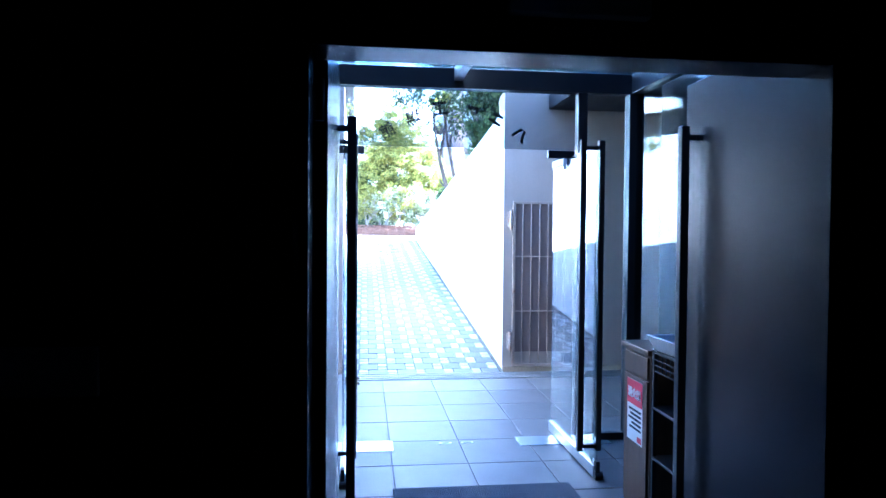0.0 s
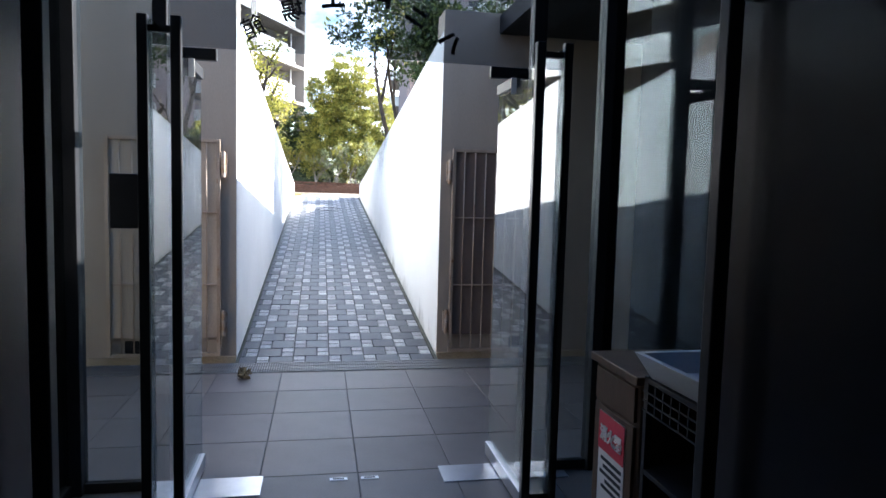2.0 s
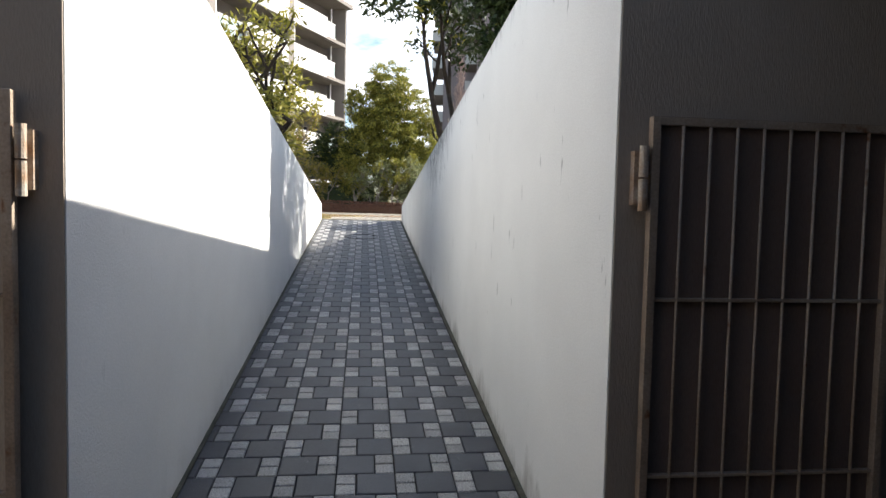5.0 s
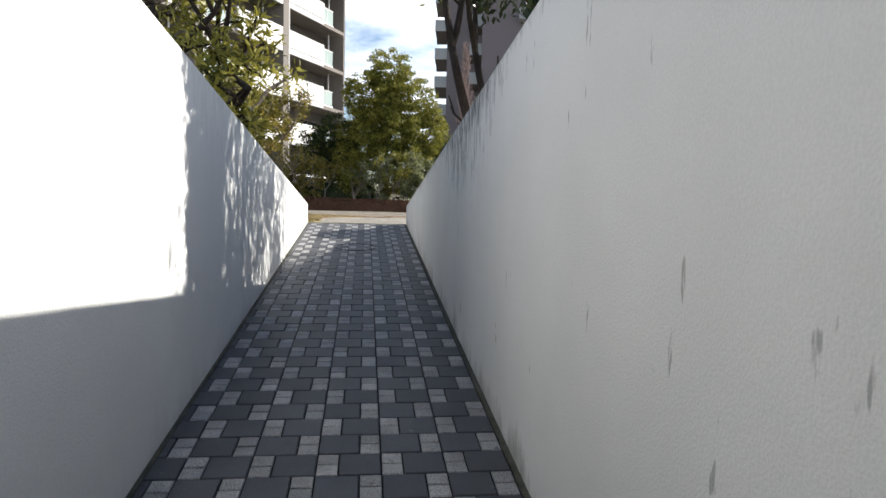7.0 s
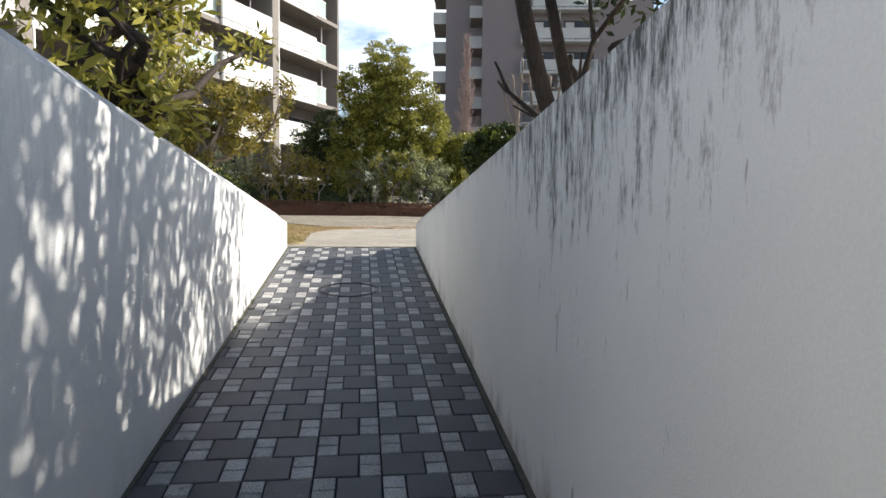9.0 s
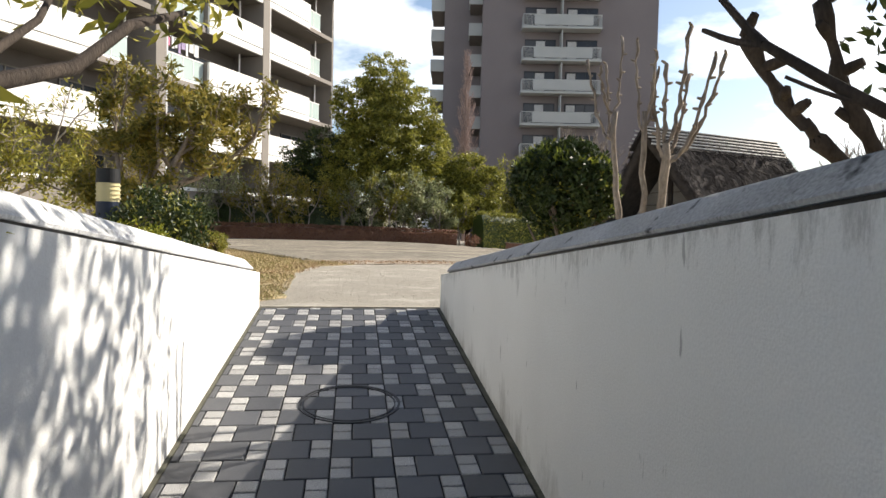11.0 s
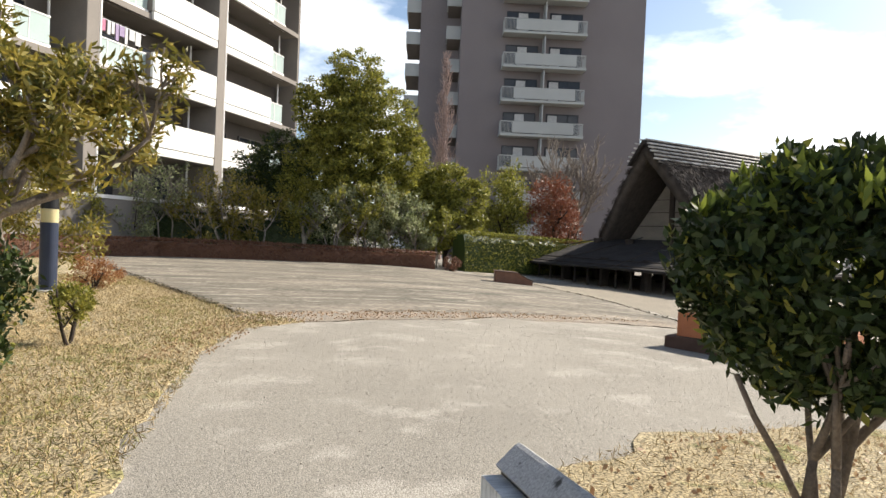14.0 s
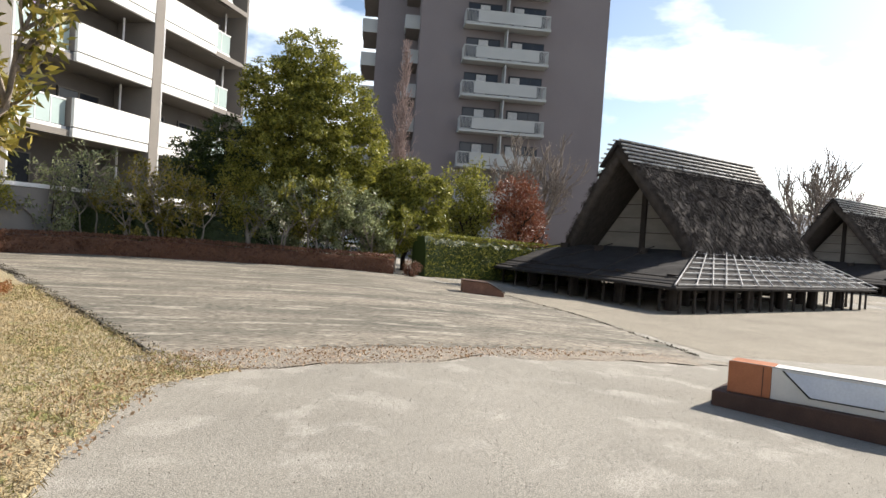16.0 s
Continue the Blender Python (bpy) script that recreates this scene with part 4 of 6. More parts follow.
def patch(name, outline, lift, material, label, edge=0.0, step=0.7, rim_width=0.16):
    """A flat piece of ground with an uneven rim, laid over the gravel sheet."""
    pts = []
    for (x0, y0), (x1, y1) in zip(outline, outline[1:] + outline[:1]):
        n = max(1, int(math.hypot(x1 - x0, y1 - y0) / step))
        for k in range(n):
            x, y = x0 + (x1 - x0) * k / n, y0 + (y1 - y0) * k / n
            pts.append((x + edge * noise.noise((x * 1.3, y * 1.3, 3.1)), y + edge * noise.noise((x * 1.3, y * 1.3, 8.4))))
    bm = bmesh.new()
    top = [bm.verts.new((x, y, 0)) for x, y in pts]
    ring = [bm.edges.new((top[k], top[(k + 1) % len(top)])) for k in range(len(top))]
    bmesh.ops.triangle_fill(bm, edges=ring, use_beauty=True, normal=(0, 0, 1))
    for _ in range(3):
        long_ = [e for e in bm.edges if e.calc_length() > 2.2]
        if long_:
            bmesh.ops.subdivide_edges(bm, edges=long_, cuts=1, use_grid_fill=False)
            bmesh.ops.triangulate(bm, faces=[q for q in bm.faces if len(q.verts) > 3])
    for v in bm.verts:
        v.co.z = ground_z(v.co.x, v.co.y) + lift
    rim = [e for e in bm.edges if len(e.link_faces) == 1]
    r = bmesh.ops.extrude_edge_only(bm, edges=rim)
    mid = Vector((sum(p[0] for p in pts) / len(pts), sum(p[1] for p in pts) / len(pts), 0))
    for v in [g for g in r["geom"] if isinstance(g, bmesh.types.BMVert)]:
        out = v.co - mid
        out.z = 0
        v.co += out.normalized() * rim_width
        v.co.z -= lift + 0.01
    bmesh.ops.recalc_face_normals(bm, faces=bm.faces[:])
    return structure(name, part(name, bm, material), label, "ground")


LAWN_L = [(-0.38, Y_END - 0.1), (-0.05, 19.3), (-0.02, 20.2), (-0.12, 21.5), (-0.2, 23.0), (-0.05, 24.2), (0.3, 25.2), (0.9, 25.7), (0.1, 26.3), (-1.0, 28.4), (-3.2, 33.0), (-5.5, 37.7), (-9.0, 44.5),
          (-14, 44.0), (-16, 38), (-14, 30), (-8, 22), (-5, 17), (-3.6, 9), (-0.37, 9)]
patch("lawn_left", LAWN_L, 0.014, M_DRYGRASS, "dry straw-coloured winter lawn", edge=0.26, step=0.22, rim_width=0.03)
patch("lawn_right", [(2.04, 8), (2.04, Y_END), (2.3, 19.6), (3.4, 20.3), (4.6, 20.6), (6.4, 20.4), (9, 19.0), (9, 8)], 0.014, M_DRYGRASS, "dry lawn with fallen leaves", edge=0.26, step=0.22, rim_width=0.03)
patch("clay_field", [(-0.1, 26.4), (2.2, 27.0), (5.0, 27.6), (8.2, 28.2), (8.9, 32), (8.6, 38.5), (6.0, 42.9), (-2, 43.4), (-9.0, 45.3), (-5.5, 37.7), (-3.0, 32.4)], 0.045, M_CLAY,
      "mottled clay field with a dark worn edge", edge=0.10)
patch("soil_strip", [(-0.4, 26.3), (0.3, 25.5), (2.0, 26.1), (4.0, 26.8), (7.8, 27.5), (9.0, 28.0), (8.3, 28.25), (5.0, 27.7), (2.2, 27.1)], 0.018, surface("reddish_leaf_litter", (0.25, 0.20, 0.15), (0.28, 0.25, 0.205), 1.4, 60.0, 0.95, 0.9, spread=1.3), "strip of reddish soil and leaf litter", edge=0.3, step=0.25)
patch("hut_yard", [(9.2, 29.0), (14, 29.5), (30, 33), (44, 52), (30, 58), (8, 46), (7.4, 43.5), (9.0, 38.5)], 0.012, surface("sandy_yard", (0.28, 0.245, 0.19), (0.22, 0.192, 0.15), 0.6, 50.0, 0.95, 0.6, spread=1.0), "bare sandy yard round the huts", edge=0.2)
# timber sill at the top of the ramp
structure("trim_ramp_end", part("trim_ramp_end", boxes((X_L + 0.003, X_R - 0.003, Y_END - 0.005, Y_END + 0.045, 1.15, GROUND + 0.014), bevel=0.006), surface("weathered_concrete_edge", (0.40, 0.37, 0.30), (0.28, 0.26, 0.21), 6.0, 80.0, 0.9, 0.4, spread=0.2)),
          "thin weathered concrete edging at the top of the ramp", "edging")


# ---- buildings ----
def apartment_block():
    """A six-storey block of flats: posts, slabs, white and frosted balcony fronts, windows behind."""
    b = thing("apartment_building", "taupe concrete block of flats with white balcony fronts", "apartment building", at=(-6.7, 47.9, 0), turn=math.degrees(math.atan2(0.889, 0.457)))
    # local x runs along the front to the far corner, local y points into the building
    S0, S1, DEEP, TOP = -30.0, 13.4, 9.0, 18.0
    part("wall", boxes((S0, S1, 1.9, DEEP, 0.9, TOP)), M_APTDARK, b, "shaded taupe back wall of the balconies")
    part("end_wall", boxes((S1, S1 + 0.22, 0.3, DEEP + 0.1, 0.9, TOP + 0.3)), M_APT, b)
    part("roof", boxes((S0, S1 + 0.5, -0.15, DEEP + 0.2, TOP, TOP + 0.35), bevel=0.03), M_APT, b)
    bays = [(-3.4, "glass_first"), (4.95, "white_first"), (-11.75, "white_first"), (-20.1, "glass_first"), (-28.4, "white_first")]
    for s in (-28.4, -20.1, -11.75, -3.4, 4.95):
        part("post", boxes((s - 0.32, s + 0.32, -0.12, 1.9, 0.9, TOP), bevel=0.02), M_APT, b)
        part("downpipe", rod(bmesh.new(), (s + 0.42, -0.05, 1.0), (s + 0.42, -0.05, TOP), 0.06, sides=8), M_PANEL, b)
    part("ground_wall", boxes((S0, S1, -1.2, -1.0, 0.9, 3.55), bevel=0.02), M_APT, b)
    part("ground_wall_cap", boxes((S0, S1, -1.25, -0.95, 3.55, 3.70), bevel=0.01), M_PANEL, b)
    for f in range(5):
        top = 4.3 + 3.0 * f
        if f:
            part("balcony_slab", boxes((S0, S1 - 0.4, 0.05, 1.9, top - 1.55, top - 1.30)), M_APT, b)
        for s, style in bays:
            a, e = s + 0.34, min(s + 8.0, S1 - 0.2)
            if style == "glass_first":
                spans = (("frosted", a, a + 3.0), ("white", a + 3.05, e))
            else:
                spans = (("white", a, a + 4.5), ("frosted", a + 4.55, min(e, a + 6.35)))
            for kind, p, q in spans if f else ():
                if kind == "white":
                    part("balcony_front", boxes((p, q, -0.12, 0.02, top - 1.15, top), bevel=0.015), M_PANEL, b)
                    part("slab_edge", boxes((p, q, -0.10, 0.05, top - 1.55, top - 1.19), bevel=0.015), M_PANEL, b)
                    part("balcony_cheek", boxes((p, p + 0.12, 0.02, 0.55, top - 1.15, top)), M_APT, b)
                else:
                    part("slab_edge", boxes((p, q, 0.18, 0.32, top - 1.55, top - 1.15), bevel=0.015), M_PANEL, b)
                    n = max(2, int((q - p) / 0.75))
                    for k in range(n):
                        u = p + (q - p) * k / n
                        part("rail_pane", boxes((u + 0.02, u + (q - p) / n - 0.02, 0.235, 0.255, top - 1.12, top - 0.12)), M_FROST, b)
                        part("rail_post", boxes((u - 0.02, u + 0.02, 0.22, 0.27, top - 1.15, top - 0.1)), M_PANEL, b)
                    part("handrail", boxes((p, q, 0.21, 0.28, top - 0.12, top - 0.06)), M_PANEL, b)
            for w0 in (s + 1.0, s + 4.6):
                if w0 + 2.4 < S1:
                    win = part("window", boxes((w0, w0 + 2.4, 1.84, 1.93, top - 1.2, top + 0.75)), M_PANE, b)
                    part("window_frame", boxes((w0, w0 + 0.06, 1.80, 1.84, top - 1.2, top + 0.75), (w0 + 1.17, w0 + 1.23, 1.80, 1.84, top - 1.2, top + 0.75), (w0 + 2.34, w0 + 2.4, 1.80, 1.84, top - 1.2, top + 0.75),
                                               (w0 + 0.06, w0 + 2.34, 1.80, 1.84, top + 0.69, top + 0.75)), M_APT, win)
            part("drain_pipe", rod(bmesh.new(), (s + 7.2, 0.9, top - 1.3), (s + 7.2, 0.9, top + 1.4), 0.05, sides=8), M_PANEL, b)
    return b


apartment_block()


def laundry():
    l = thing("laundry", "pink, white and dark washing hung along a balcony rail", "laundry", at=(-6.7, 47.9, 0), turn=math.degrees(math.atan2(0.889, 0.457)))
    rng = random.Random(5)
    part("pole", rod(bmesh.new(), (-3.0, 0.40, 11.05), (0.05, 0.40, 11.05), 0.02, sides=6), M_METAL, l)
    cols = [surface("pink_cloth", (0.55, 0.22, 0.32), rough=0.9), surface("white_cloth", (0.7, 0.7, 0.7), rough=0.9), surface("dark_cloth", (0.05, 0.05, 0.07), rough=0.9), surface("lilac_cloth", (0.35, 0.28, 0.42), rough=0.9)]
    x = -2.9
    while x < -0.3:
        w, h = rng.uniform(0.14, 0.32), rng.uniform(0.4, 0.75)
        part("garment", boxes((x, x + w, 0.385, 0.415, 11.05 - h, 11.05), bevel=0.006), rng.choice(cols), l)
        x += w + rng.uniform(0.03, 0.12)


laundry()


def tower():
    """A tall tower of flats with a column of paired-window balconies on its face and small balconies at the side."""
    t = thing("tower_building", "tall grey-brown tower of flats with pale balconies", "tower block", at=(12.4, 73.0, 0), turn=-8.5)
    W, TOP, P = 16.1, 46.0, 2.916
    part("wall", boxes((0, W, 0, 13, 0, TOP)), M_TOWER, t)
    part("side_wall", boxes((-3.6, 0, 3.2, 13, 0, TOP)), M_TOWER, t)
    part("roof", boxes((-3.6, W + 0.2, 0.2, 13.2, TOP, TOP + 0.5)), M_TOWER, t)
    for f in range(15):
        z = 2.70 + P * f
        bal = part("balcony", boxes((3.55, 10.75, -1.35, 0.0, z, z + 0.22), bevel=0.02), M_TOWERPANEL, t)
        part("balcony_front", boxes((4.6, 9.9, -1.34, -1.28, z + 0.28, z + 1.2), bevel=0.01), M_TOWERPANEL, bal)
        part("handrail", boxes((3.6, 10.7, -1.35, -1.29, z + 1.2, z + 1.27)), M_TOWERPANEL, bal)
        for x0, step in ((3.6, 0.115), (9.95, 0.088)):
            bars = boxes((x0, x0 + 8 * step + 0.03, -1.33, -1.3, z + 0.26, z + 0.29))
            for k in range(9):
                box(bars, x0 + k * step, x0 + k * step + 0.03, -1.332, -1.298, z + 0.22, z + 1.2)
            part("railing", bars, M_TOWERPANEL, bal)
        for x in (3.58, 10.68):
            bars = boxes((x, x + 0.03, -1.27, 0.0, z + 1.2, z + 1.24), (x, x + 0.03, -1.27, 0.0, z + 0.2, z + 0.22))
            for k in range(8):
                box(bars, x, x + 0.03, -1.25 + k * 0.15, -1.22 + k * 0.15, z + 0.219, z + 1.201)
            part("railing", bars, M_TOWERPANEL, bal)
        part("divider", boxes((7.1, 7.2, -1.25, 0, z + 0.22, z + P - 0.1)), M_TOWERPANEL, bal)
        for x in (3.95, 7.75):
            win = part("window", boxes((x, x + 2.75, -0.02, 0.04, z + 0.4, z + 2.15)), M_PANE, t)
            part("window_frame", boxes((x - 0.06, x + 2.81, -0.06, -0.021, z + 2.15, z + 2.24), (x - 0.06, x, -0.06, -0.021, z + 0.4, z + 2.15), (x + 0.9, x + 0.97, -0.06, -0.021, z + 0.4, z + 2.15),
                                       (x + 1.8, x + 1.87, -0.06, -0.021, z + 0.4, z + 2.15), (x + 2.75, x + 2.81, -0.06, -0.021, z + 0.4, z + 2.15)), M_MAT, win)
            part("curtain", boxes((x + (0.97 if x < 5 else 0.08), x + (1.8 if x < 5 else 0.9), -0.03, -0.021, z + 0.5, z + 2.1)), M_CURTAIN, win)
        for x0, x1, y0 in ((-4.9, -3.6, 3.6), (-1.25, 0.0, 1.4)):
            sb = part("side_balcony", boxes((x0, x1, y0, y0 + 2.8, z, z + 0.2)), M_TOWERPANEL, t)
            part("side_front", boxes((x0, x1, y0, y0 + 0.06, z + 0.2, z + 1.15)), M_TOWERPANEL, sb)
            part("side_cheek", boxes((x0, x0 + 0.06, y0 + 0.06, y0 + 2.8, z + 0.2, z + 1.15)), M_TOWERPANEL, sb)
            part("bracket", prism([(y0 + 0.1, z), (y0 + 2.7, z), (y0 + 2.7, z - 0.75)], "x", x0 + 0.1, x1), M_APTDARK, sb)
    return t


tower()


def far_house(at, turn, w, d, h):
    h_ = thing("house", "pale house with a grey gabled roof, far behind the trees", "house", group="distant houses", at=at, turn=turn)
    part("wall", boxes((0, w, 0, d, 0, h)), M_PANEL, h_)
    part("roof", prism([(-0.4, h), (d + 0.4, h), (d / 2, h + d * 0.32)], "x", -0.4, w + 0.4), M_ROOFTILE, h_)
    for x in (w * 0.2, w * 0.65):
        win = part("window", boxes((x, x + 1.5, -0.04, 0.02, h - 2.1, h - 0.9)), M_PANE, h_)
        part("sill", boxes((x - 0.1, x + 1.6, -0.12, -0.04, h - 2.2, h - 2.1)), M_PANEL, win)


far_house((12.5, 101, 0.5), 10, 12, 9, 12.2)
far_house((74, 78, 0.3), -30, 12, 9, 6.2)
far_house((60, 92, 0.3), -20, 12, 9, 5.6)


# ---- thatched huts ----
def hut(at, turn):
    """A thatched kiln shed: steep thatch with a pole-bound ridge, mud gables, a low bark skirt roof on posts."""
    h = thing("thatched_hut", "thatched hut with dark bark skirt roof on short posts", "hut", group="thatched huts", at=at, turn=turn)
    rng = random.Random(3)
    L, RZ, EZ, W, Q = 10.3, 6.45, 1.85, 3.75, 1.2     # ridge length and height, eave height, half width, eave set-back
    # local x along the ridge from the near gable, local y to the shaded side is +, sunny side is -
    v, f = [], []
    nu, nv = 46, 18
    for side in (1, -1):
        base = len(v)
        for i in range(nu + 1):
            for j in range(nv + 1):
                u, w = i / nu, j / nv
                x0, x1 = 0.4 + (Q - 0.4) * w ** 1.2, L
                x = x0 + (x1 - x0) * u
                y = side * (0.05 + (W - 0.05) * (w ** 0.92))
                z = RZ + (EZ - RZ) * w - 0.10 * math.sin(u * math.pi) * (1 - w)
                z += noise.noise((x * 1.4, y * 1.4, 2)) * 0.06 + rng.uniform(-0.006, 0.006)
                v.append((x, y, z))
        for i in range(nu):
            for j in range(nv):
                a = base + i * (nv + 1) + j
                q = (a, a + 1, a + nv + 2, a + nv + 1)
                f.append(q if side < 0 else tuple(reversed(q)))
    thatch = mesh("thatch", v, f, M_THATCH, h, "thick grey weathered thatch", smooth=True)
    sol = thatch.modifiers.new("thick", "SOLIDIFY")
    sol.thickness, sol.offset = 0.48, -1
    # loose straw ends that break the thatch's outline
    pl = Plant(12)
    cs = []
    for k in range(420):
        u, side = rng.random(), rng.choice((1, -1))
        w = 1.0 if k % 2 else rng.random()
        u = rng.choice((0.0, 1.0)) if not k % 2 else u
        x0, x1 = 0.4 + (Q - 0.4) * w ** 1.2, L
        cs.append((x0 + (x1 - x0) * u, side * (0.05 + (W - 0.05) * w ** 0.92), RZ + (EZ - RZ) * w))
    vv, ii = pl.blades(cs, 16, 0.14, 0.30, droop=0.7, aspect=0.07)
    foliage("straw_fringe", vv, ii, M_THATCH, h)
    # straw laid down the sunny slope
    cs = [(0.4 + (Q - 0.4) * w ** 1.2 + (L - 0.4 - (Q - 0.4) * w ** 1.2) * rng.random(), -(0.09 + (W - 0.05) * w ** 0.92), RZ + (EZ - RZ) * w + 0.03) for w in (rng.random() for _ in range(2600))]
    vv, ii = pl.blades(cs, 6, 0.12, 0.30, aspect=0.07, up=0.0, lean=(0, -1.9, -2.3))
    foliage("straw_surface", vv, ii, M_THATCH, h)
    # ridge cover with split poles
    cover = [(-0.85, RZ - 0.95), (-0.95, RZ - 0.92), (-0.10, RZ + 0.18), (0.10, RZ + 0.18), (0.95, RZ - 0.92), (0.85, RZ - 0.95), (0, RZ + 0.02)]
    part("ridge_cover", prism(cover, "x", 0.25, L + 0.1), M_BARKROOF, h, "dark bark ridge cover")
    for side in (1, -1):
        for k in range(6):
            w = k / 6 + 0.04
            p = Vector((0.2 - rng.random() * 0.2, side * (0.12 + 0.83 * w), RZ + 0.20 - 1.10 * w + 0.02))
            q = Vector((L + 0.1 + rng.random() * 0.25, side * (0.12 + 0.83 * w), RZ + 0.20 - 1.10 * w + 0.02))
            part("ridge_pole", rod(bmesh.new(), p, q, 0.042, 0.034, sides=7), M_POLE, h, smooth=True)
    # gables
    for x, s in ((Q + 1.15, 1), (L - 1.2, -1)):
        g = part("gable", prism([(-2.75, EZ + 0.1), (2.75, EZ + 0.1), (0, RZ - 1.2)], "x", x, x + 0.12), M_GABLE, h, "pale mud gable boards")
        xo = x - 0.10 if s > 0 else x + 0.14
        part("gable_post", boxes((xo, xo + 0.16, -0.13, 0.13, EZ - 0.2, RZ - 1.1), bevel=0.02), M_DARKWOOD, g)
        part("tie_beam", boxes((xo - 0.06, xo + 0.12, -3.3, 3.3, EZ - 0.05, EZ + 0.16), bevel=0.02), M_DARKWOOD, g)
        for z in (EZ + 0.95, EZ + 1.6, EZ + 2.2):
            hw = 2.75 * (RZ - 1.2 - z) / (RZ - 1.3 - EZ)
            part("board_joint", boxes((x - 0.012 if s > 0 else x + 0.12, x if s > 0 else x + 0.132, -hw, hw, z, z + 0.03)), M_DARKWOOD, g)
        for sd in (-1, 1):
            part("verge_pole", rod(bmesh.new(), (x - 0.5 * s, sd * 3.5, EZ + 0.05), (x - 1.1 * s, 0, RZ - 0.35), 0.09, 0.07, sides=8), M_DARKWOOD, g)
    # skirt roof all round
    E, SW, SE, ST = 3.0, 5.7, 0.92, 2.15
    ring_out = [(-E, -SW), (L + 1.5, -SW), (L + 1.5, SW), (-E, SW)]
    ring_in = [(Q + 0.5, -W + 0.4), (L - 0.3, -W + 0.4), (L - 0.3, W - 0.4), (Q + 0.5, W - 0.4)]
    for k in range(4):
        o0, o1, i0, i1 = Vector((*ring_out[k], SE)), Vector((*ring_out[(k + 1) % 4], SE)), Vector((*ring_in[k], ST)), Vector((*ring_in[(k + 1) % 4], ST))
        n = 8
        down = Vector((0, 0, -0.09))
        vs, fs = [], []
        for a in range(n + 1):
            for c in range(n + 1):
                p = (o0.lerp(o1, a / n)).lerp(i0.lerp(i1, a / n), c / n)
                p.z += noise.noise((p.x * 0.9, p.y * 0.9, 5)) * 0.05
                vs.append(p)
        for a in range(n):
            for c in range(n):
                q = a * (n + 1) + c
                fs.append((q, q + n + 1, q + n + 2, q + 1))
        sk = mesh("skirt_roof", vs, fs, M_BARKROOF, h, "dark bark skirt roof")
        so = sk.modifiers.new("thick", "SOLIDIFY")
        so.thickness, so.offset = 0.09, -1
        up = Vector((0, 0, 0.06))
        # Laths and battens pale on the sunny side, dark elsewhere: sun and shade as colour.
        for c in (range(7) if k == 0 else range(2)):
            w = (c + 0.25) / 7
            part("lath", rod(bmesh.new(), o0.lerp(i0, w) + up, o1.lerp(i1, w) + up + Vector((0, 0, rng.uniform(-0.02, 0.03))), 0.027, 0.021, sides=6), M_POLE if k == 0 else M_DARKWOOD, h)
        m = int((o1 - o0).length / (0.95 if k == 0 else 3.2))
        for a in range(m + 1):
            w = a / m
            p, q = o0.lerp(o1, w) + up * 1.6, i0.lerp(i1, w) + up * 1.6
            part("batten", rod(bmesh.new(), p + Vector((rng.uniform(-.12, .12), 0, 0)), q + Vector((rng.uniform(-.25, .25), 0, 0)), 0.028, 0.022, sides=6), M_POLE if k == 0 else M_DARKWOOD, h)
        mp = int((o1 - o0).length / 0.85)
        for a in range(mp):
            p = o0.lerp(o1, (a + 0.1) / mp).lerp(i0.lerp(i1, (a + 0.1) / mp), 0.12)
            part("post", rod(bmesh.new(), (p.x, p.y, -0.4), (p.x, p.y, SE + 0.1), rng.uniform(0.045, 0.07), 0.05, sides=7), M_DARKWOOD, h)
    for x in (0.9, 3.1, 5.3, 7.6, 9.6):
        for y in (-3.3, 3.3, -1.2, 1.2):
            part("main_post", rod(bmesh.new(), (x, y, -0.4), (x, y, EZ + 0.3), 0.24, 0.21, sides=10), M_DARKWOOD, h)
    for x, y in ((-1.7, -4.6), (-1.7, -2.3), (-1.7, 0.1), (-1.7, 2.5), (-1.7, 4.6), (0.6, -4.7), (3.0, -4.7), (5.5, -4.7), (8.0, -4.7), (10.3, -4.7)):
        part("main_post", rod(bmesh.new(), (x, y, -0.4), (x, y, 1.3), 0.23, 0.2, sides=10), M_DARKWOOD, h)
    for y in (-3.3, 3.3):
        for z in (0.25, 0.55):
            part("rail", rod(bmesh.new(), (-0.6, y, z), (9.8, y, z), 0.06, sides=7), M_DARKWOOD, h)
    for x in (0.9, 7.6):
        part("rail", rod(bmesh.new(), (x, -3.3, 0.4), (x, 3.3, 0.4), 0.06, sides=7), M_DARKWOOD, h)
    return h


first_hut = hut((14.9, 43.8, 0.70), 20)
copy_thing(first_hut, pose(39.4, 56.9, 0.62, 0, 0, 20))


# ---- plants of the park ----
def tree(name, label, at, trunk, bark, leaves, seed, per=26, radius=0.34, size=0.11, droop=0.0, group="", aspect=0.42, up=0.3, keep=None, clear=None, boughs=()):
    """trunk: a list of (direction, length, radius, depth, options) for each stem from the foot."""
    t = thing(name, label, "tree", group, at=at)
    p = Plant(seed)
    p.clear = clear
    for start, d, length, r, depth, kw in trunk:
        p.limb(Vector(start), Vector(d), length, r, depth, **kw)
    p.tips = [q for q in p.tips if keep is None or keep(q)]
    for points, r0, r1 in boughs:
        pts = [Vector(q) for q in points]
        p.tube(pts, [r0 + (r1 - r0) * k / (len(pts) - 1) for k in range(len(pts))], 7)
        p.tips += [pts[-1] + Vector((p.rng.gauss(0, 0.14), p.rng.gauss(0, 0.14), p.rng.gauss(0, 0.12))) for _ in range(5)]
    p.wood("trunk", bark, t)
    if leaves:
        v, i = p.blades(p.tips, per, radius, size, droop, aspect, up)
        foliage("crown", v, i, leaves, t)
    return t


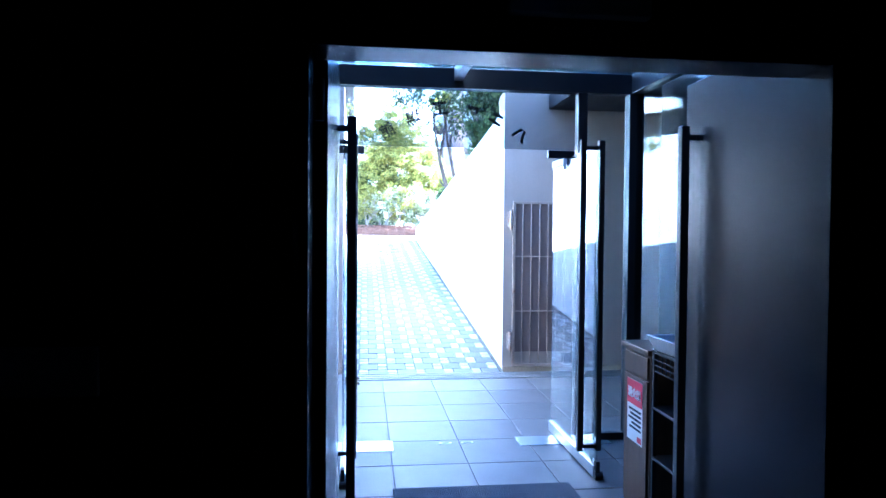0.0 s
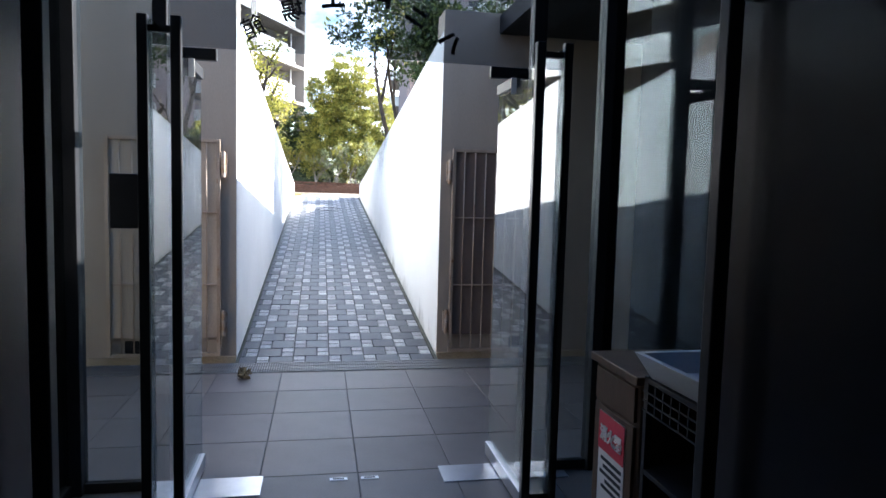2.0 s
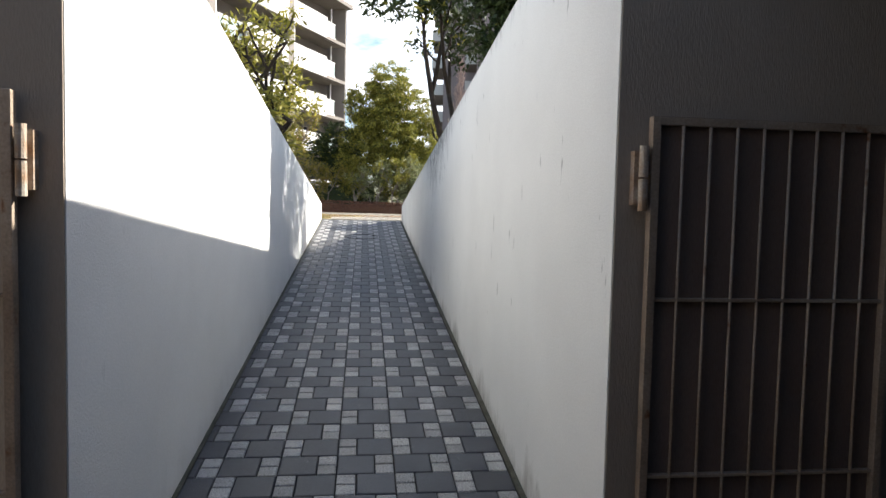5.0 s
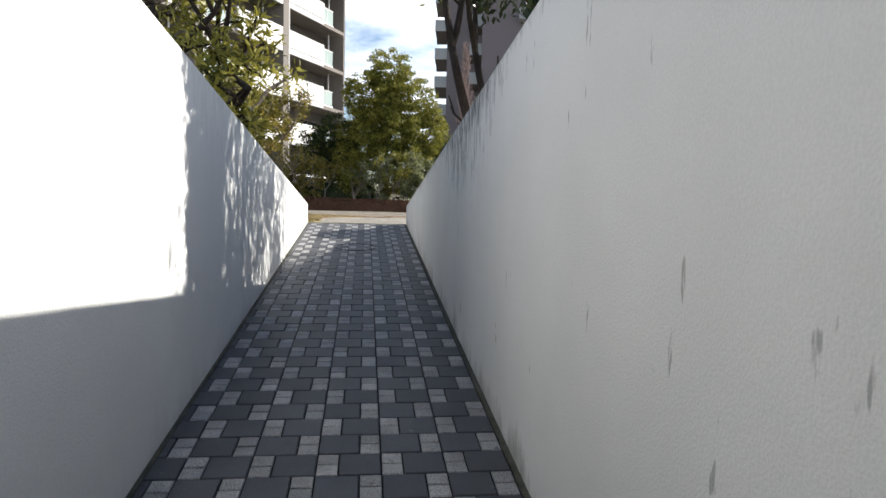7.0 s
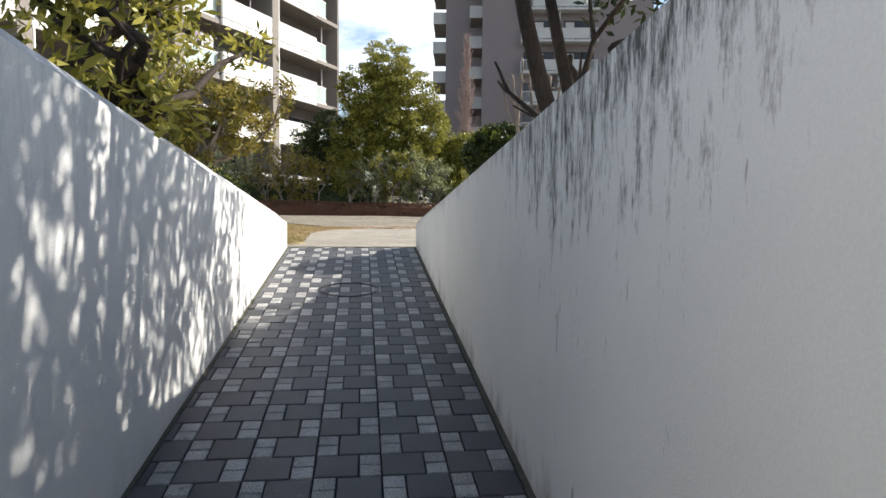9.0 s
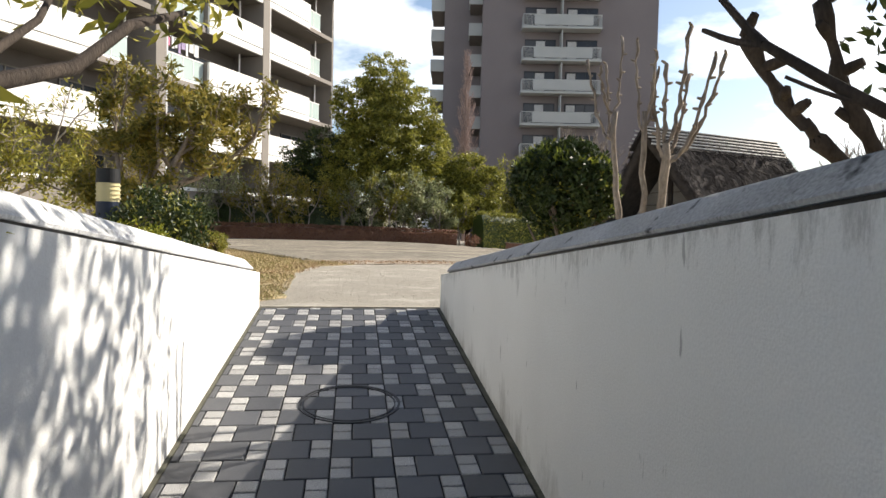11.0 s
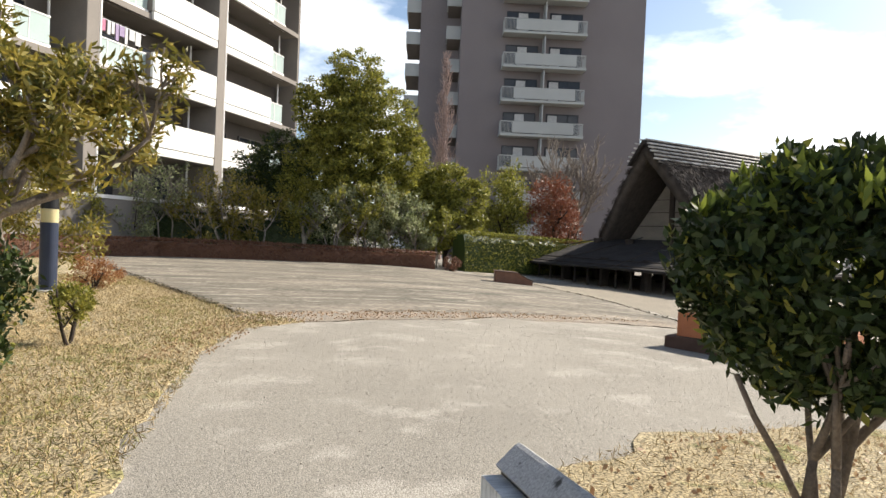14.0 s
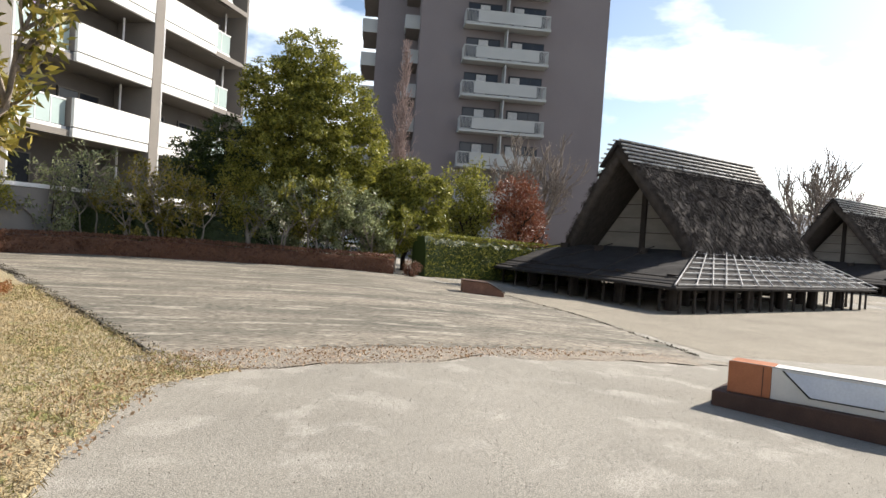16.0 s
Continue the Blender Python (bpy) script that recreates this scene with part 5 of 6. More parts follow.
def crown_tree(name, label, at, height, trunk_h, radii, centre_h, bark, leaves, seed, clumps=260, per=60, radius=0.55, size=0.2, trunk_r=0.16, shell=0.35, second=None):
    """A full crown: limbs hidden in many leaf clumps that fill a lumpy ellipsoid."""
    t = thing(name, label, "tree", at=at)
    p = Plant(seed)
    p.limb(Vector((0, 0, -0.1)), Vector((0, 0, 1)), trunk_h, trunk_r, 3, wander=0.12, lift=0.25, spread=0.55, shrink=0.75)
    p.wood("trunk", bark, t)
    cs = in_ellipsoid(p.rng, clumps, (0, 0, centre_h), radii, shell)
    v, i = p.blades(cs, per, radius, size)
    foliage("crown", v, i, leaves, t)
    if second:
        v, i = p.blades(cs[::3], per // 2, radius * 1.1, size)
        foliage("crown", v, i, second, t, "lighter outer leaves")
    return t


def lobed_tree(label, at, trunk_h, trunk_r, lobes, leaves, second, seed, light=3):
    """A crown of overlapping lobes, each a shell of flat leaf sprays, with dark gaps between them."""
    t = thing("tree", label, "tree", at=at)
    p = Plant(seed)
    p.limb(Vector((0, 0, -0.1)), Vector((0, 0, 1)), trunk_h * 0.8, trunk_r, 3, wander=0.12, lift=0.2, spread=0.55, shrink=0.72)
    p.wood("trunk", M_BARK, t)
    for c, r in lobes:
        cs = in_ellipsoid(p.rng, int(78 * (r[0] * r[1] + r[0] * r[2] + r[1] * r[2]) / 3), c, r, 0.45, 0.2)
        v, i = p.blades(cs, 46, 0.32, 0.165, flat=0.6, aspect=0.38, droop=0.2)
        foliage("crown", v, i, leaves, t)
        # Sunlight on the outer sprays is put into a paler leaf colour.
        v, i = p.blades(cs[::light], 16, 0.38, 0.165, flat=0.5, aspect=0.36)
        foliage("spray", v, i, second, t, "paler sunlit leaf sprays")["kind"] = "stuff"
    return t


def shrub(name, label, at, radii, leaves, seed, clumps=60, per=60, radius=0.16, size=0.06, stems=5, bark=None, category="shrub", group="", shell=0.5, lift=0.0, second=None):
    t = thing(name, label, category, group, at=at)
    p = Plant(seed)
    for _ in range(stems):
        d = Vector((p.rng.gauss(0, 0.35), p.rng.gauss(0, 0.35), 1))
        p.limb(Vector((p.rng.uniform(-0.08, 0.08), p.rng.uniform(-0.08, 0.08), -0.05)), d, lift + radii[2] * 0.75, 0.022 + 0.008 * radii[2], 1, wander=0.2)
    p.wood("stem", bark or M_BARK, t)
    cs = in_ellipsoid(p.rng, clumps, (0, 0, lift + radii[2]), radii, shell)
    v, i = p.blades(cs, per, radius, size)
    v[:, 2] = np.maximum(v[:, 2], 0.0)
    foliage("leaves", v, i, leaves, t)
    if second:
        v, i = p.blades(cs[::2], per // 3, radius * 1.15, size)
        v[:, 2] = np.maximum(v[:, 2], 0.0)
        foliage("leaves", v, i, second, t, "paler leaves or blossom")
    return t


def hedge(name, label, a, b, width, height, leaves, seed, density=420, size=0.07, core=None):
    """A clipped hedge: a rough core with leaves all over it."""
    a, b = Vector(a), Vector(b)
    L = (b - a).length
    t = thing(name, label, "hedge", at=(a.x, a.y, ground_z(a.x, a.y)), turn=math.degrees(math.atan2(b.y - a.y, b.x - a.x)))
    drop = ground_z(b.x, b.y) - ground_z(a.x, a.y)
    n = max(8, int(L / 0.3))
    prof = [(-0.5, 0.0), (-0.5, 0.55), (-0.46, 0.9), (-0.32, 1.0), (0.32, 1.0), (0.46, 0.9), (0.5, 0.55), (0.5, 0.0)]
    vs, fs, k = [], [], len(prof)
    for i in range(n + 1):
        x = L * i / n
        for p, q in prof:
            j = 0.9 + 0.12 * noise.noise((x * 1.7, p * 4, q * 3 + seed))
            vs.append((x, p * width * j, drop * i / n + q * height * j - 0.03))
    for i in range(n):
        fs += [(i * k + c, i * k + c + 1, (i + 1) * k + c + 1, (i + 1) * k + c) for c in range(k - 1)]
    fs += [tuple(range(k)), tuple(range((n + 1) * k - 1, n * k - 1, -1))]
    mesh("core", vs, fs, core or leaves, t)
    g = np.random.default_rng(seed)
    m = int(density * L * (width + 2 * height))
    x = g.random(m) * L
    w = g.random(m) * (width + 2 * height)
    y = np.where(w < height, -width / 2, np.where(w < height + width, w - height - width / 2, width / 2))
    z = np.where(w < height, w, np.where(w < height + width, height, 2 * height + width - w))
    c = np.stack([x, y * 0.98, z + drop * x / L], 1)
    p = Plant(seed)
    p.np = g
    v, i = p.blades(c, 1, 0.07, size)
    foliage("leaves", v, i, leaves, t)
    return t


def G(x, y):
    return ground_z(x, y)


# the near park, by the ramp's top
shrub("shrub", "dark green rounded evergreen shrub on the dry lawn", (-1.68, 21.4, GROUND), (0.68, 0.62, 0.62), L_DARK, 21, clumps=130, per=70, radius=0.2, size=0.07, second=L_GREEN)
shrub("shrub", "small bright green shrub with a bent stem on the lawn", (-1.40, 23.5, GROUND), (0.25, 0.24, 0.19), L_OLIVE, 22, clumps=34, per=45, radius=0.08, size=0.045, stems=3, lift=0.24, second=L_BRIGHT)
shrub("shrub", "yellow-green clipped shrub beside the ramp wall", (-1.68, 19.7, GROUND), (0.58, 0.5, 0.42), L_BRIGHT, 23, clumps=110, per=60, radius=0.15, size=0.05)
shrub("shrub", "loose yellow-green shrub above the wall", (-2.5, 17.6, GROUND), (0.7, 0.9, 0.8), L_YELLOW, 24, clumps=110, per=50, radius=0.2, size=0.07, second=L_GREEN)
shrub("shrub", "rounded orange-brown clipped bush by the bollard lamp", (-3.15, 29.75, GROUND), (0.42, 0.42, 0.33), L_ORANGE, 25, clumps=60, per=60, radius=0.11, size=0.04)

tree("tree", "spreading evergreen tree with drooping yellow-green leaves", (-2.75, 23.7, GROUND),
     [((0, 0, -0.1), (0.05, 0, 1), 1.45, 0.11, 4, dict(wander=0.24, lift=0.20, spread=0.66, shrink=0.68, fork=(3, 3))),
      ((0.02, 0, 1.15), (-1.0, -0.2, 0.8), 0.95, 0.055, 3, dict(wander=0.24, lift=0.24, spread=0.62, shrink=0.70, fork=(2, 3))),
      ((0.05, 0, 1.2), (1.0, -0.3, 0.8), 0.85, 0.05, 3, dict(wander=0.24, lift=0.24, spread=0.62, shrink=0.70, fork=(2, 3)))], M_POLLARD, L_YELLOW, 31, per=16, radius=0.15, size=0.14, droop=0.15, aspect=0.27,
     clear=lambda q: q.z > 1.2 or abs(q.x) < 0.4)
tree("tree", "old evergreen with dark crooked limbs beside the wall", (-1.5, 13.1, GROUND),
     [((0.1, 0, -0.1), (0.28, 0.30, 1), 1.3, 0.10, 3, dict(wander=0.25, lift=0.03, spread=0.75, shrink=0.70, fork=(2, 3))),
      ((-0.5, 0.6, -0.1), (0.05, 0.35, 1), 1.45, 0.11, 3, dict(wander=0.25, lift=0.05, spread=0.75, shrink=0.70, fork=(2, 3))),
      ((0.36, 0.27, 0.74), (1.0, 0.12, 0.42), 0.75, 0.055, 2, dict(wander=0.3, lift=0.12, spread=0.6, shrink=0.72, fork=(2, 3))),
      ((0.42, 0.33, 0.95), (0.7, 0.3, 0.9), 0.8, 0.06, 2, dict(wander=0.3, lift=0.08, spread=0.7, shrink=0.72, fork=(2, 3))),
      ((-0.1, 0.1, 0.3), (0.5, -0.3, 1.0), 1.2, 0.07, 2, dict(wander=0.3, lift=0.05, spread=0.7, shrink=0.72, fork=(2, 3)))], M_BARK, L_OLIVE, 32, per=22, radius=0.24, size=0.125, droop=0.25, aspect=0.28,
     keep=lambda q: q.z > 0.95 + 0.7 * max(0.0, q.y - 0.8) and q.x < 1.5, clear=lambda q: q.x < 1.4 and q.y < 1.3 + max(0.0, q.z - 1.5),
     boughs=(([(0.36, 0.5, 0.9), (0.6, 1.1, 1.12), (0.8, 1.7, 1.26), (1.02, 2.4, 1.53), (1.16, 2.75, 1.84), (1.3, 3.3, 2.08)], 0.055, 0.022),
             ([(0.8, 1.7, 1.26), (0.72, 2.2, 1.5), (0.78, 2.6, 1.8), (0.7, 3.0, 2.1)], 0.03, 0.014)))
tree("tree", "slender pale-barked evergreen near the bollard lamp", (-4.7, 30.4, GROUND),
     [((0, 0, -0.1), (0.1, 0, 1), 1.1, 0.07, 4, dict(wander=0.25, lift=0.1, spread=0.6, shrink=0.8))], M_PALEBARK, L_YELLOW, 33, per=12, radius=0.25, size=0.14, droop=0.3, aspect=0.28)
tree("tree", "pale-stemmed evergreen on the lawn", (-6.2, 27.0, GROUND),
     [((0, 0, -0.1), (0.0, 0.1, 1), 1.2, 0.09, 4, dict(wander=0.25, lift=0.08, spread=0.7, shrink=0.8))], M_PALEBARK, L_OLIVE, 34, per=16, radius=0.27, size=0.14, droop=0.3, aspect=0.28)


def shade_tree():
    """A leaning many-stemmed evergreen outside the streaked wall; its crown throws the dappled shade on the other wall."""
    t = thing("tree", "leaning many-stemmed evergreen with a dense dark crown", "tree", at=(2.55, 13.0, 1.35))
    p = Plant(41)
    stems = [((-0.25, 0, 0.0), (-0.42, 0.06, 1.0), 1.9, 0.06), ((0.0, 0.1, 0.0), (-0.30, 0.30, 1.0), 2.0, 0.052), ((0.15, 0.1, 0.0), (0.02, 0.1, 1.0), 1.9, 0.085), ((0.40, 0.2, 0.0), (0.15, 0.2, 1.0), 2.1, 0.08)]
    for s, d, l, r in stems:
        p.limb(Vector(s), Vector(d), l, r, 2, wander=0.10, lift=0.2, spread=0.5, shrink=0.5, fork=(2, 2))
    p.wood("trunk", M_BARK, t)
    cs = in_ellipsoid(p.rng, 84, (-0.45, 0.2, 3.3), (1.2, 1.25, 0.9), 0.3)
    v, i = p.blades(cs, 46, 0.22, 0.105)
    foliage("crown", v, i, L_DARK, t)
    # Olive leaves over the dark ones put sun on the crown by colour.
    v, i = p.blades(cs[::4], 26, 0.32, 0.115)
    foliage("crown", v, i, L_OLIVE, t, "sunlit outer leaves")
    # upright dense leaf column, added to cast the sharp shade edge on the left wall
    cs = []
    for _ in range(210):
        a, k = p.rng.uniform(0, 2 * math.pi), p.rng.random() ** 0.5
        cs.append((0.2 + 0.5 * k * math.cos(a), -0.92 + 0.45 * k * math.sin(a), p.rng.uniform(1.75, 3.5)))
    v, i = p.blades(cs, 50, 0.15, 0.10)
    foliage("crown", v, i, L_DARK, t)


shade_tree()
# Two trees out of view, placed along the sun to shade the left wall.
crown_tree("tree", "broad unseen evergreen added beyond the wall to cast dappled shade", (4.75, 15.0, GROUND), 5.0, 1.9, (1.6, 1.95, 1.4), 3.25, M_BARK, L_DARK, 42, clumps=175, per=46, radius=0.33, size=0.12, trunk_r=0.06, shell=0.25)
crown_tree("tree", "tall narrow unseen evergreen added to fill out the dappled shade", (4.9, 13.3, GROUND), 5.4, 2.4, (0.95, 0.85, 1.45), 3.85, M_BARK, L_DARK, 43, clumps=52, per=44, radius=0.32, size=0.12, trunk_r=0.05, shell=0.2)


def round_tree():
    t = thing("topiary_tree", "small round-clipped evergreen on several thin stems", "tree", at=(2.785, 18.15, GROUND + 0.02))
    p = Plant(51)
    c = Vector((-0.01, 0, 1.175))
    for k, (a, s, r) in enumerate(((0.2, 0.10, 0.032), (2.2, 0.13, 0.028), (4.2, 0.12, 0.026), (3.3, 0.62, 0.015), (5.6, 0.34, 0.016), (1.2, 0.28, 0.016))):
        p.limb(Vector((0.03 * math.cos(a), 0.03 * math.sin(a), -0.05 if k < 3 else 0.30)), Vector((s * math.cos(a), s * math.sin(a), 1)), 0.62, r, 2 if k < 3 else 0, wander=0.10, lift=0.14, spread=0.4, shrink=0.55, side_shoots=k > 2)
    p.wood("trunk", surface("brown_stem_bark", (0.17, 0.135, 0.105), (0.10, 0.08, 0.065), 9.0, 70.0, 0.9, 0.6, spread=0.3), t)
    cs = in_ellipsoid(p.rng, 360, c, (0.46, 0.46, 0.40), 0.70, 0.08)
    # Dark leaves inside and yellow-green outside carry shade and sun in their colours.
    v, i = p.blades(cs, 60, 0.085, 0.05, aspect=0.46)
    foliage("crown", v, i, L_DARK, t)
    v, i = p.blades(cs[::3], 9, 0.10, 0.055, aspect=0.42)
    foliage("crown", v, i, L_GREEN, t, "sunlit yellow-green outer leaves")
    # Pale top shoots; those at x > 0.3 put the sunlit edge into colour.
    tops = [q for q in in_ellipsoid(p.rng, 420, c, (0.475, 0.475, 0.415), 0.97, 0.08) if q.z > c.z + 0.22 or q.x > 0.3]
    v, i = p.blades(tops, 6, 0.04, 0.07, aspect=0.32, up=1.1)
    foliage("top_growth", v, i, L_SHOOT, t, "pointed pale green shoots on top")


round_tree()


def pollard(at, trunk, r, arms, seed, bark):
    """A bare pollarded tree: an upright stem to a fork, then knobbly candelabra arms with swollen ends."""
    t = thing("bare_tree", "bare pollarded tree with knobbly upright stems", "tree", group="pollarded trees", at=at)
    p = Plant(seed)
    pts, rad, n = [], [], 12
    for i in range(n + 1):
        k = i / n
        pts.append(Vector(trunk) * k + Vector((p.rng.gauss(0, 0.008), p.rng.gauss(0, 0.008), -0.03 * (1 - k))))
        rad.append(r * (1.25 - 0.4 * k) * p.rng.uniform(0.9, 1.15))
    p.tube(pts, rad, 9)
    p.wood("stem", bark, t)
    for dx, dy, dz in arms:
        p.v, p.f = [], []
        start = p.rng.uniform(0.86, 1.0)
        q0 = Vector(trunk) * start
        end = Vector(trunk) + Vector((dx, dy, dz))
        d = end - q0
        qs, rs, m = [], [], 12
        for i in range(m + 1):
            k = i / m
            qs.append(q0 + Vector((d.x * k ** 0.62, d.y * k ** 0.62, d.z * k ** 1.25)) + Vector((p.rng.gauss(0, 0.006), p.rng.gauss(0, 0.006), 0)))
            rs.append(r * (0.50 - 0.20 * k) * (1.45 if i in (5, 8) else (1.7 if i >= m - 1 else p.rng.uniform(0.88, 1.1))))
        p.tube(qs, rs, 7)
        for i in (5, 7, 8, 10, 12):
            f = Vector((p.rng.gauss(0, 1), p.rng.gauss(0, 1), 0.35)).normalized()
            p.tube([qs[i], qs[i] + f * r * 0.8, qs[i] + f * r * 1.5], [r * 0.34, r * 0.36, r * 0.26], 6)
        p.wood("arm", bark, t)


pollard((2.76, 16.58, GROUND), (-0.12, 0.09, 1.66), 0.021, ((-0.18, 0.03, 0.36), (-0.13, -0.08, 0.29), (-0.03, 0.06, 0.35), (0.05, -0.02, 0.52)), 61, M_POLLARD)
pollard((2.84, 16.50, GROUND), (-0.04, -0.02, 1.64), 0.021, ((-0.07, 0.03, 0.48), (0.05, -0.04, 0.40), (0.11, 0.05, 0.30)), 62, M_POLLARD)
pollard((2.89, 16.46, GROUND), (0.08, 0.03, 1.43), 0.031, ((0.0, 0.05, 0.55), (0.13, -0.03, 0.80), (0.20, 0.09, 0.50), (0.31, -0.05, 0.60), (0.43, 0.03, 0.64), (-0.1, 0.02, 0.42)), 63, M_POLLARD)
pollard((3.95, 15.2, GROUND), (-0.3, -0.05, 1.2), 0.085, ((-0.87, 0.15, 0.62), (-0.5, 0.1, 0.8), (0.3, 0.1, 0.7)), 64, M_BARK)

# hedges along the far side
HEDGE = [(-11.6, 34.5), (-8.6, 40.2), (-7.2, 42.6), (-5.2, 43.9), (-2.0, 44.0), (5.75, 43.4)]
for a, b in zip(HEDGE, HEDGE[1:]):
    hedge("hedge", "low clipped red-brown winter hedge", a, b, 0.8, 0.72, L_BROWN, int(a[0]) + 90, 640, 0.08)
shrub("hedge", "short end bush of the low red-brown hedge", (6.5, 43.4, G(6.5, 43.4)), (0.36, 0.34, 0.30), L_BROWN, 91, clumps=50, per=50, radius=0.12, size=0.05, category="hedge")
# Darker core colour here paints the shade between the outer leaves.
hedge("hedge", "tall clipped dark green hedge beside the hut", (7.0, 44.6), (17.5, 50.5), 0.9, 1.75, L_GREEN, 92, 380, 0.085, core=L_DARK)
hedge("hedge", "dark green hedge in front of the flats", (-6.2, 47.0), (1.5, 46.5), 1.0, 1.85, L_DARK, 93, 260, 0.10)

# trees and shrubs behind the hedge
lobed_tree("large dense evergreen tree with a sunlit crown", (2.3, 47.6, 1.3), 3.0, 0.22,
           [((-0.1, 0, 8.0), (1.5, 1.5, 1.7)), ((-1.0, -0.5, 6.6), (1.7, 1.7, 1.8)), ((1.2, -0.4, 6.3), (1.7, 1.7, 1.9)), ((0.2, -1.2, 5.0), (2.2, 1.5, 1.9)), ((2.1, -0.3, 4.4), (1.6, 1.5, 1.7)), ((-1.3, 0.2, 4.2), (1.8, 1.7, 1.7)), ((0.9, -1.2, 3.0), (2.2, 1.2, 1.5))],
           L_GREEN, L_OLIVE, 101, light=2)
lobed_tree("dark evergreen beside the large tree", (-1.0, 48.6, 1.3), 1.8, 0.15, [((0.2, 0, 4.6), (1.5, 1.4, 1.4)), ((-1.1, 0, 3.6), (1.3, 1.2, 1.2)), ((0.7, -0.3, 3.0), (1.6, 1.3, 1.4))], L_DARK, L_GREEN, 102, light=9)
lobed_tree("rounded evergreen tree of middle height", (6.9, 47.2, 1.2), 1.4, 0.13, [((-0.1, 0, 4.0), (1.15, 1.1, 1.1)), ((-0.8, -0.2, 3.0), (1.1, 1.1, 1.2)), ((0.8, -0.2, 2.9), (1.2, 1.1, 1.2)), ((0.1, -0.6, 1.9), (1.7, 1.1, 1.1))], L_GREEN, L_OLIVE, 103, light=4)
crown_tree("tree", "narrow dark evergreen behind the hedge", (10.3, 49.2, 1.1), 5.0, 1.2, (1.4, 1.3, 2.1), 3.0, M_BARK, L_GREEN, 104, clumps=150, per=55, radius=0.45, size=0.16, second=L_OLIVE)
crown_tree("tree", "bushy tree with russet winter leaves", (12.9, 48.9, 1.0), 5.0, 1.2, (1.5, 1.4, 1.9), 2.9, M_BARK, L_RED, 105, clumps=150, per=50, radius=0.45, size=0.15)
crown_tree("tree", "low evergreen with thin pale stems", (0.3, 46.2, 1.3), 3.4, 1.0, (1.3, 1.0, 1.3), 2.2, M_PALEBARK, L_OLIVE, 106, clumps=110, per=45, radius=0.38, size=0.13)
rng_row = random.Random(8)
row = [(-9.9, 40.2, 1.6, L_OLIVE), (-9.0, 41.8, 1.9, L_YELLOW), (-8.2, 43.0, 1.5, L_OLIVE), (-6.9, 45.1, 2.0, L_FLOWER), (-5.4, 46.4, 2.4, L_FLOWER), (-4.0, 45.9, 1.7, L_YELLOW), (-2.8, 45.6, 2.1, L_YELLOW),
       (-1.5, 45.4, 1.9, L_YELLOW), (1.6, 45.2, 1.9, L_SAGE), (2.9, 45.0, 2.0, L_OLIVE), (4.0, 45.1, 1.9, L_SAGE), (5.1, 45.0, 1.5, L_SAGE), (6.1, 45.2, 1.4, L_GREEN)]
for k, (x, y, h, lf) in enumerate(row):
    blossom = lf is L_FLOWER
    tree("small_tree", "loose shrubby tree with white blossom on thin pale stems" if blossom else "loose shrubby evergreen on thin pale stems", (x, y, G(x, y)),
         [((rng_row.uniform(-.15, .15), rng_row.uniform(-.15, .15), -0.05), (rng_row.gauss(0, .25), rng_row.gauss(0, .25), 1), h * 0.66, 0.05, 3, dict(wander=0.2, lift=0.15, spread=0.55, shrink=0.72)) for _ in range(3)],
         M_PALEBARK, L_SAGE if blossom else lf, 200 + k, per=(11 if blossom else 15) if x > -2.5 else 7, radius=0.21, size=0.15, aspect=0.4, group="shrubby trees behind the hedge")
    if blossom:
        shrub("blossom_shrub", "white-blossomed winter shrub behind the hedge", (x + 0.3, y + 0.5, G(x, y)), (0.8, 0.6, 0.9), L_OLIVE, 230 + k, clumps=20, per=26, radius=0.25, size=0.09, second=L_FLOWER, lift=0.5)
for k in range(9):
    x = -6.2 + k * 1.4
    shrub("shrub", "dark undergrowth shrub behind the low hedge", (x, 46.9 - x * 0.18, G(x, 47)), (1.1, 0.6, 0.75), L_DARK if k % 2 else L_GREEN, 260 + k, clumps=55, per=34, radius=0.3, size=0.11, group="undergrowth")

BARE = dict(wander=0.14, lift=0.22, spread=0.38, shrink=0.74, fork=(2, 3), taper=0.72)
def poplar(at, height, seed):
    t = thing("bare_tree", "tall narrow bare tree with fine reddish upright twigs", "tree", at=at)
    p = Plant(seed)
    n = 14
    p.tube([Vector((0.05 * math.sin(k), 0.04 * math.cos(2 * k), height * k / n - 0.1)) for k in range(n + 1)], [0.17 * (1 - k / (n + 1)) + 0.012 for k in range(n + 1)], 7)
    for k in range(120):
        w = 0.16 + 0.82 * k / 120
        a = p.rng.uniform(0, 6.28)
        s = p.rng.uniform(0.28, 0.5)
        p.limb(Vector((0, 0, height * w)), Vector((s * math.cos(a), s * math.sin(a), 1)), 0.35 + 1.9 * (1 - w) * p.rng.uniform(0.7, 1.1), 0.042, 2, wander=0.12, lift=0.25, spread=0.3, shrink=0.55, sides=4)
    p.wood("trunk", M_FARTWIG, t)


poplar((8.7, 59, 1.2), 13.2, 301)
FINE = dict(BARE, spread=0.45, shrink=0.76, taper=0.73, fork=(2, 3))
tree("bare_tree", "bare spreading tree with fine twigs", (15.6, 55, 0.9), [((0, 0, 0), (0, 0, 1), 2.2, 0.15, 5, FINE), ((0.3, 0.2, 0), (0.4, 0.1, 1), 2.1, 0.13, 5, FINE), ((-0.2, 0.2, 0), (-0.4, 0.1, 1), 2.1, 0.12, 5, FINE)], M_POLLARD, None, 302)
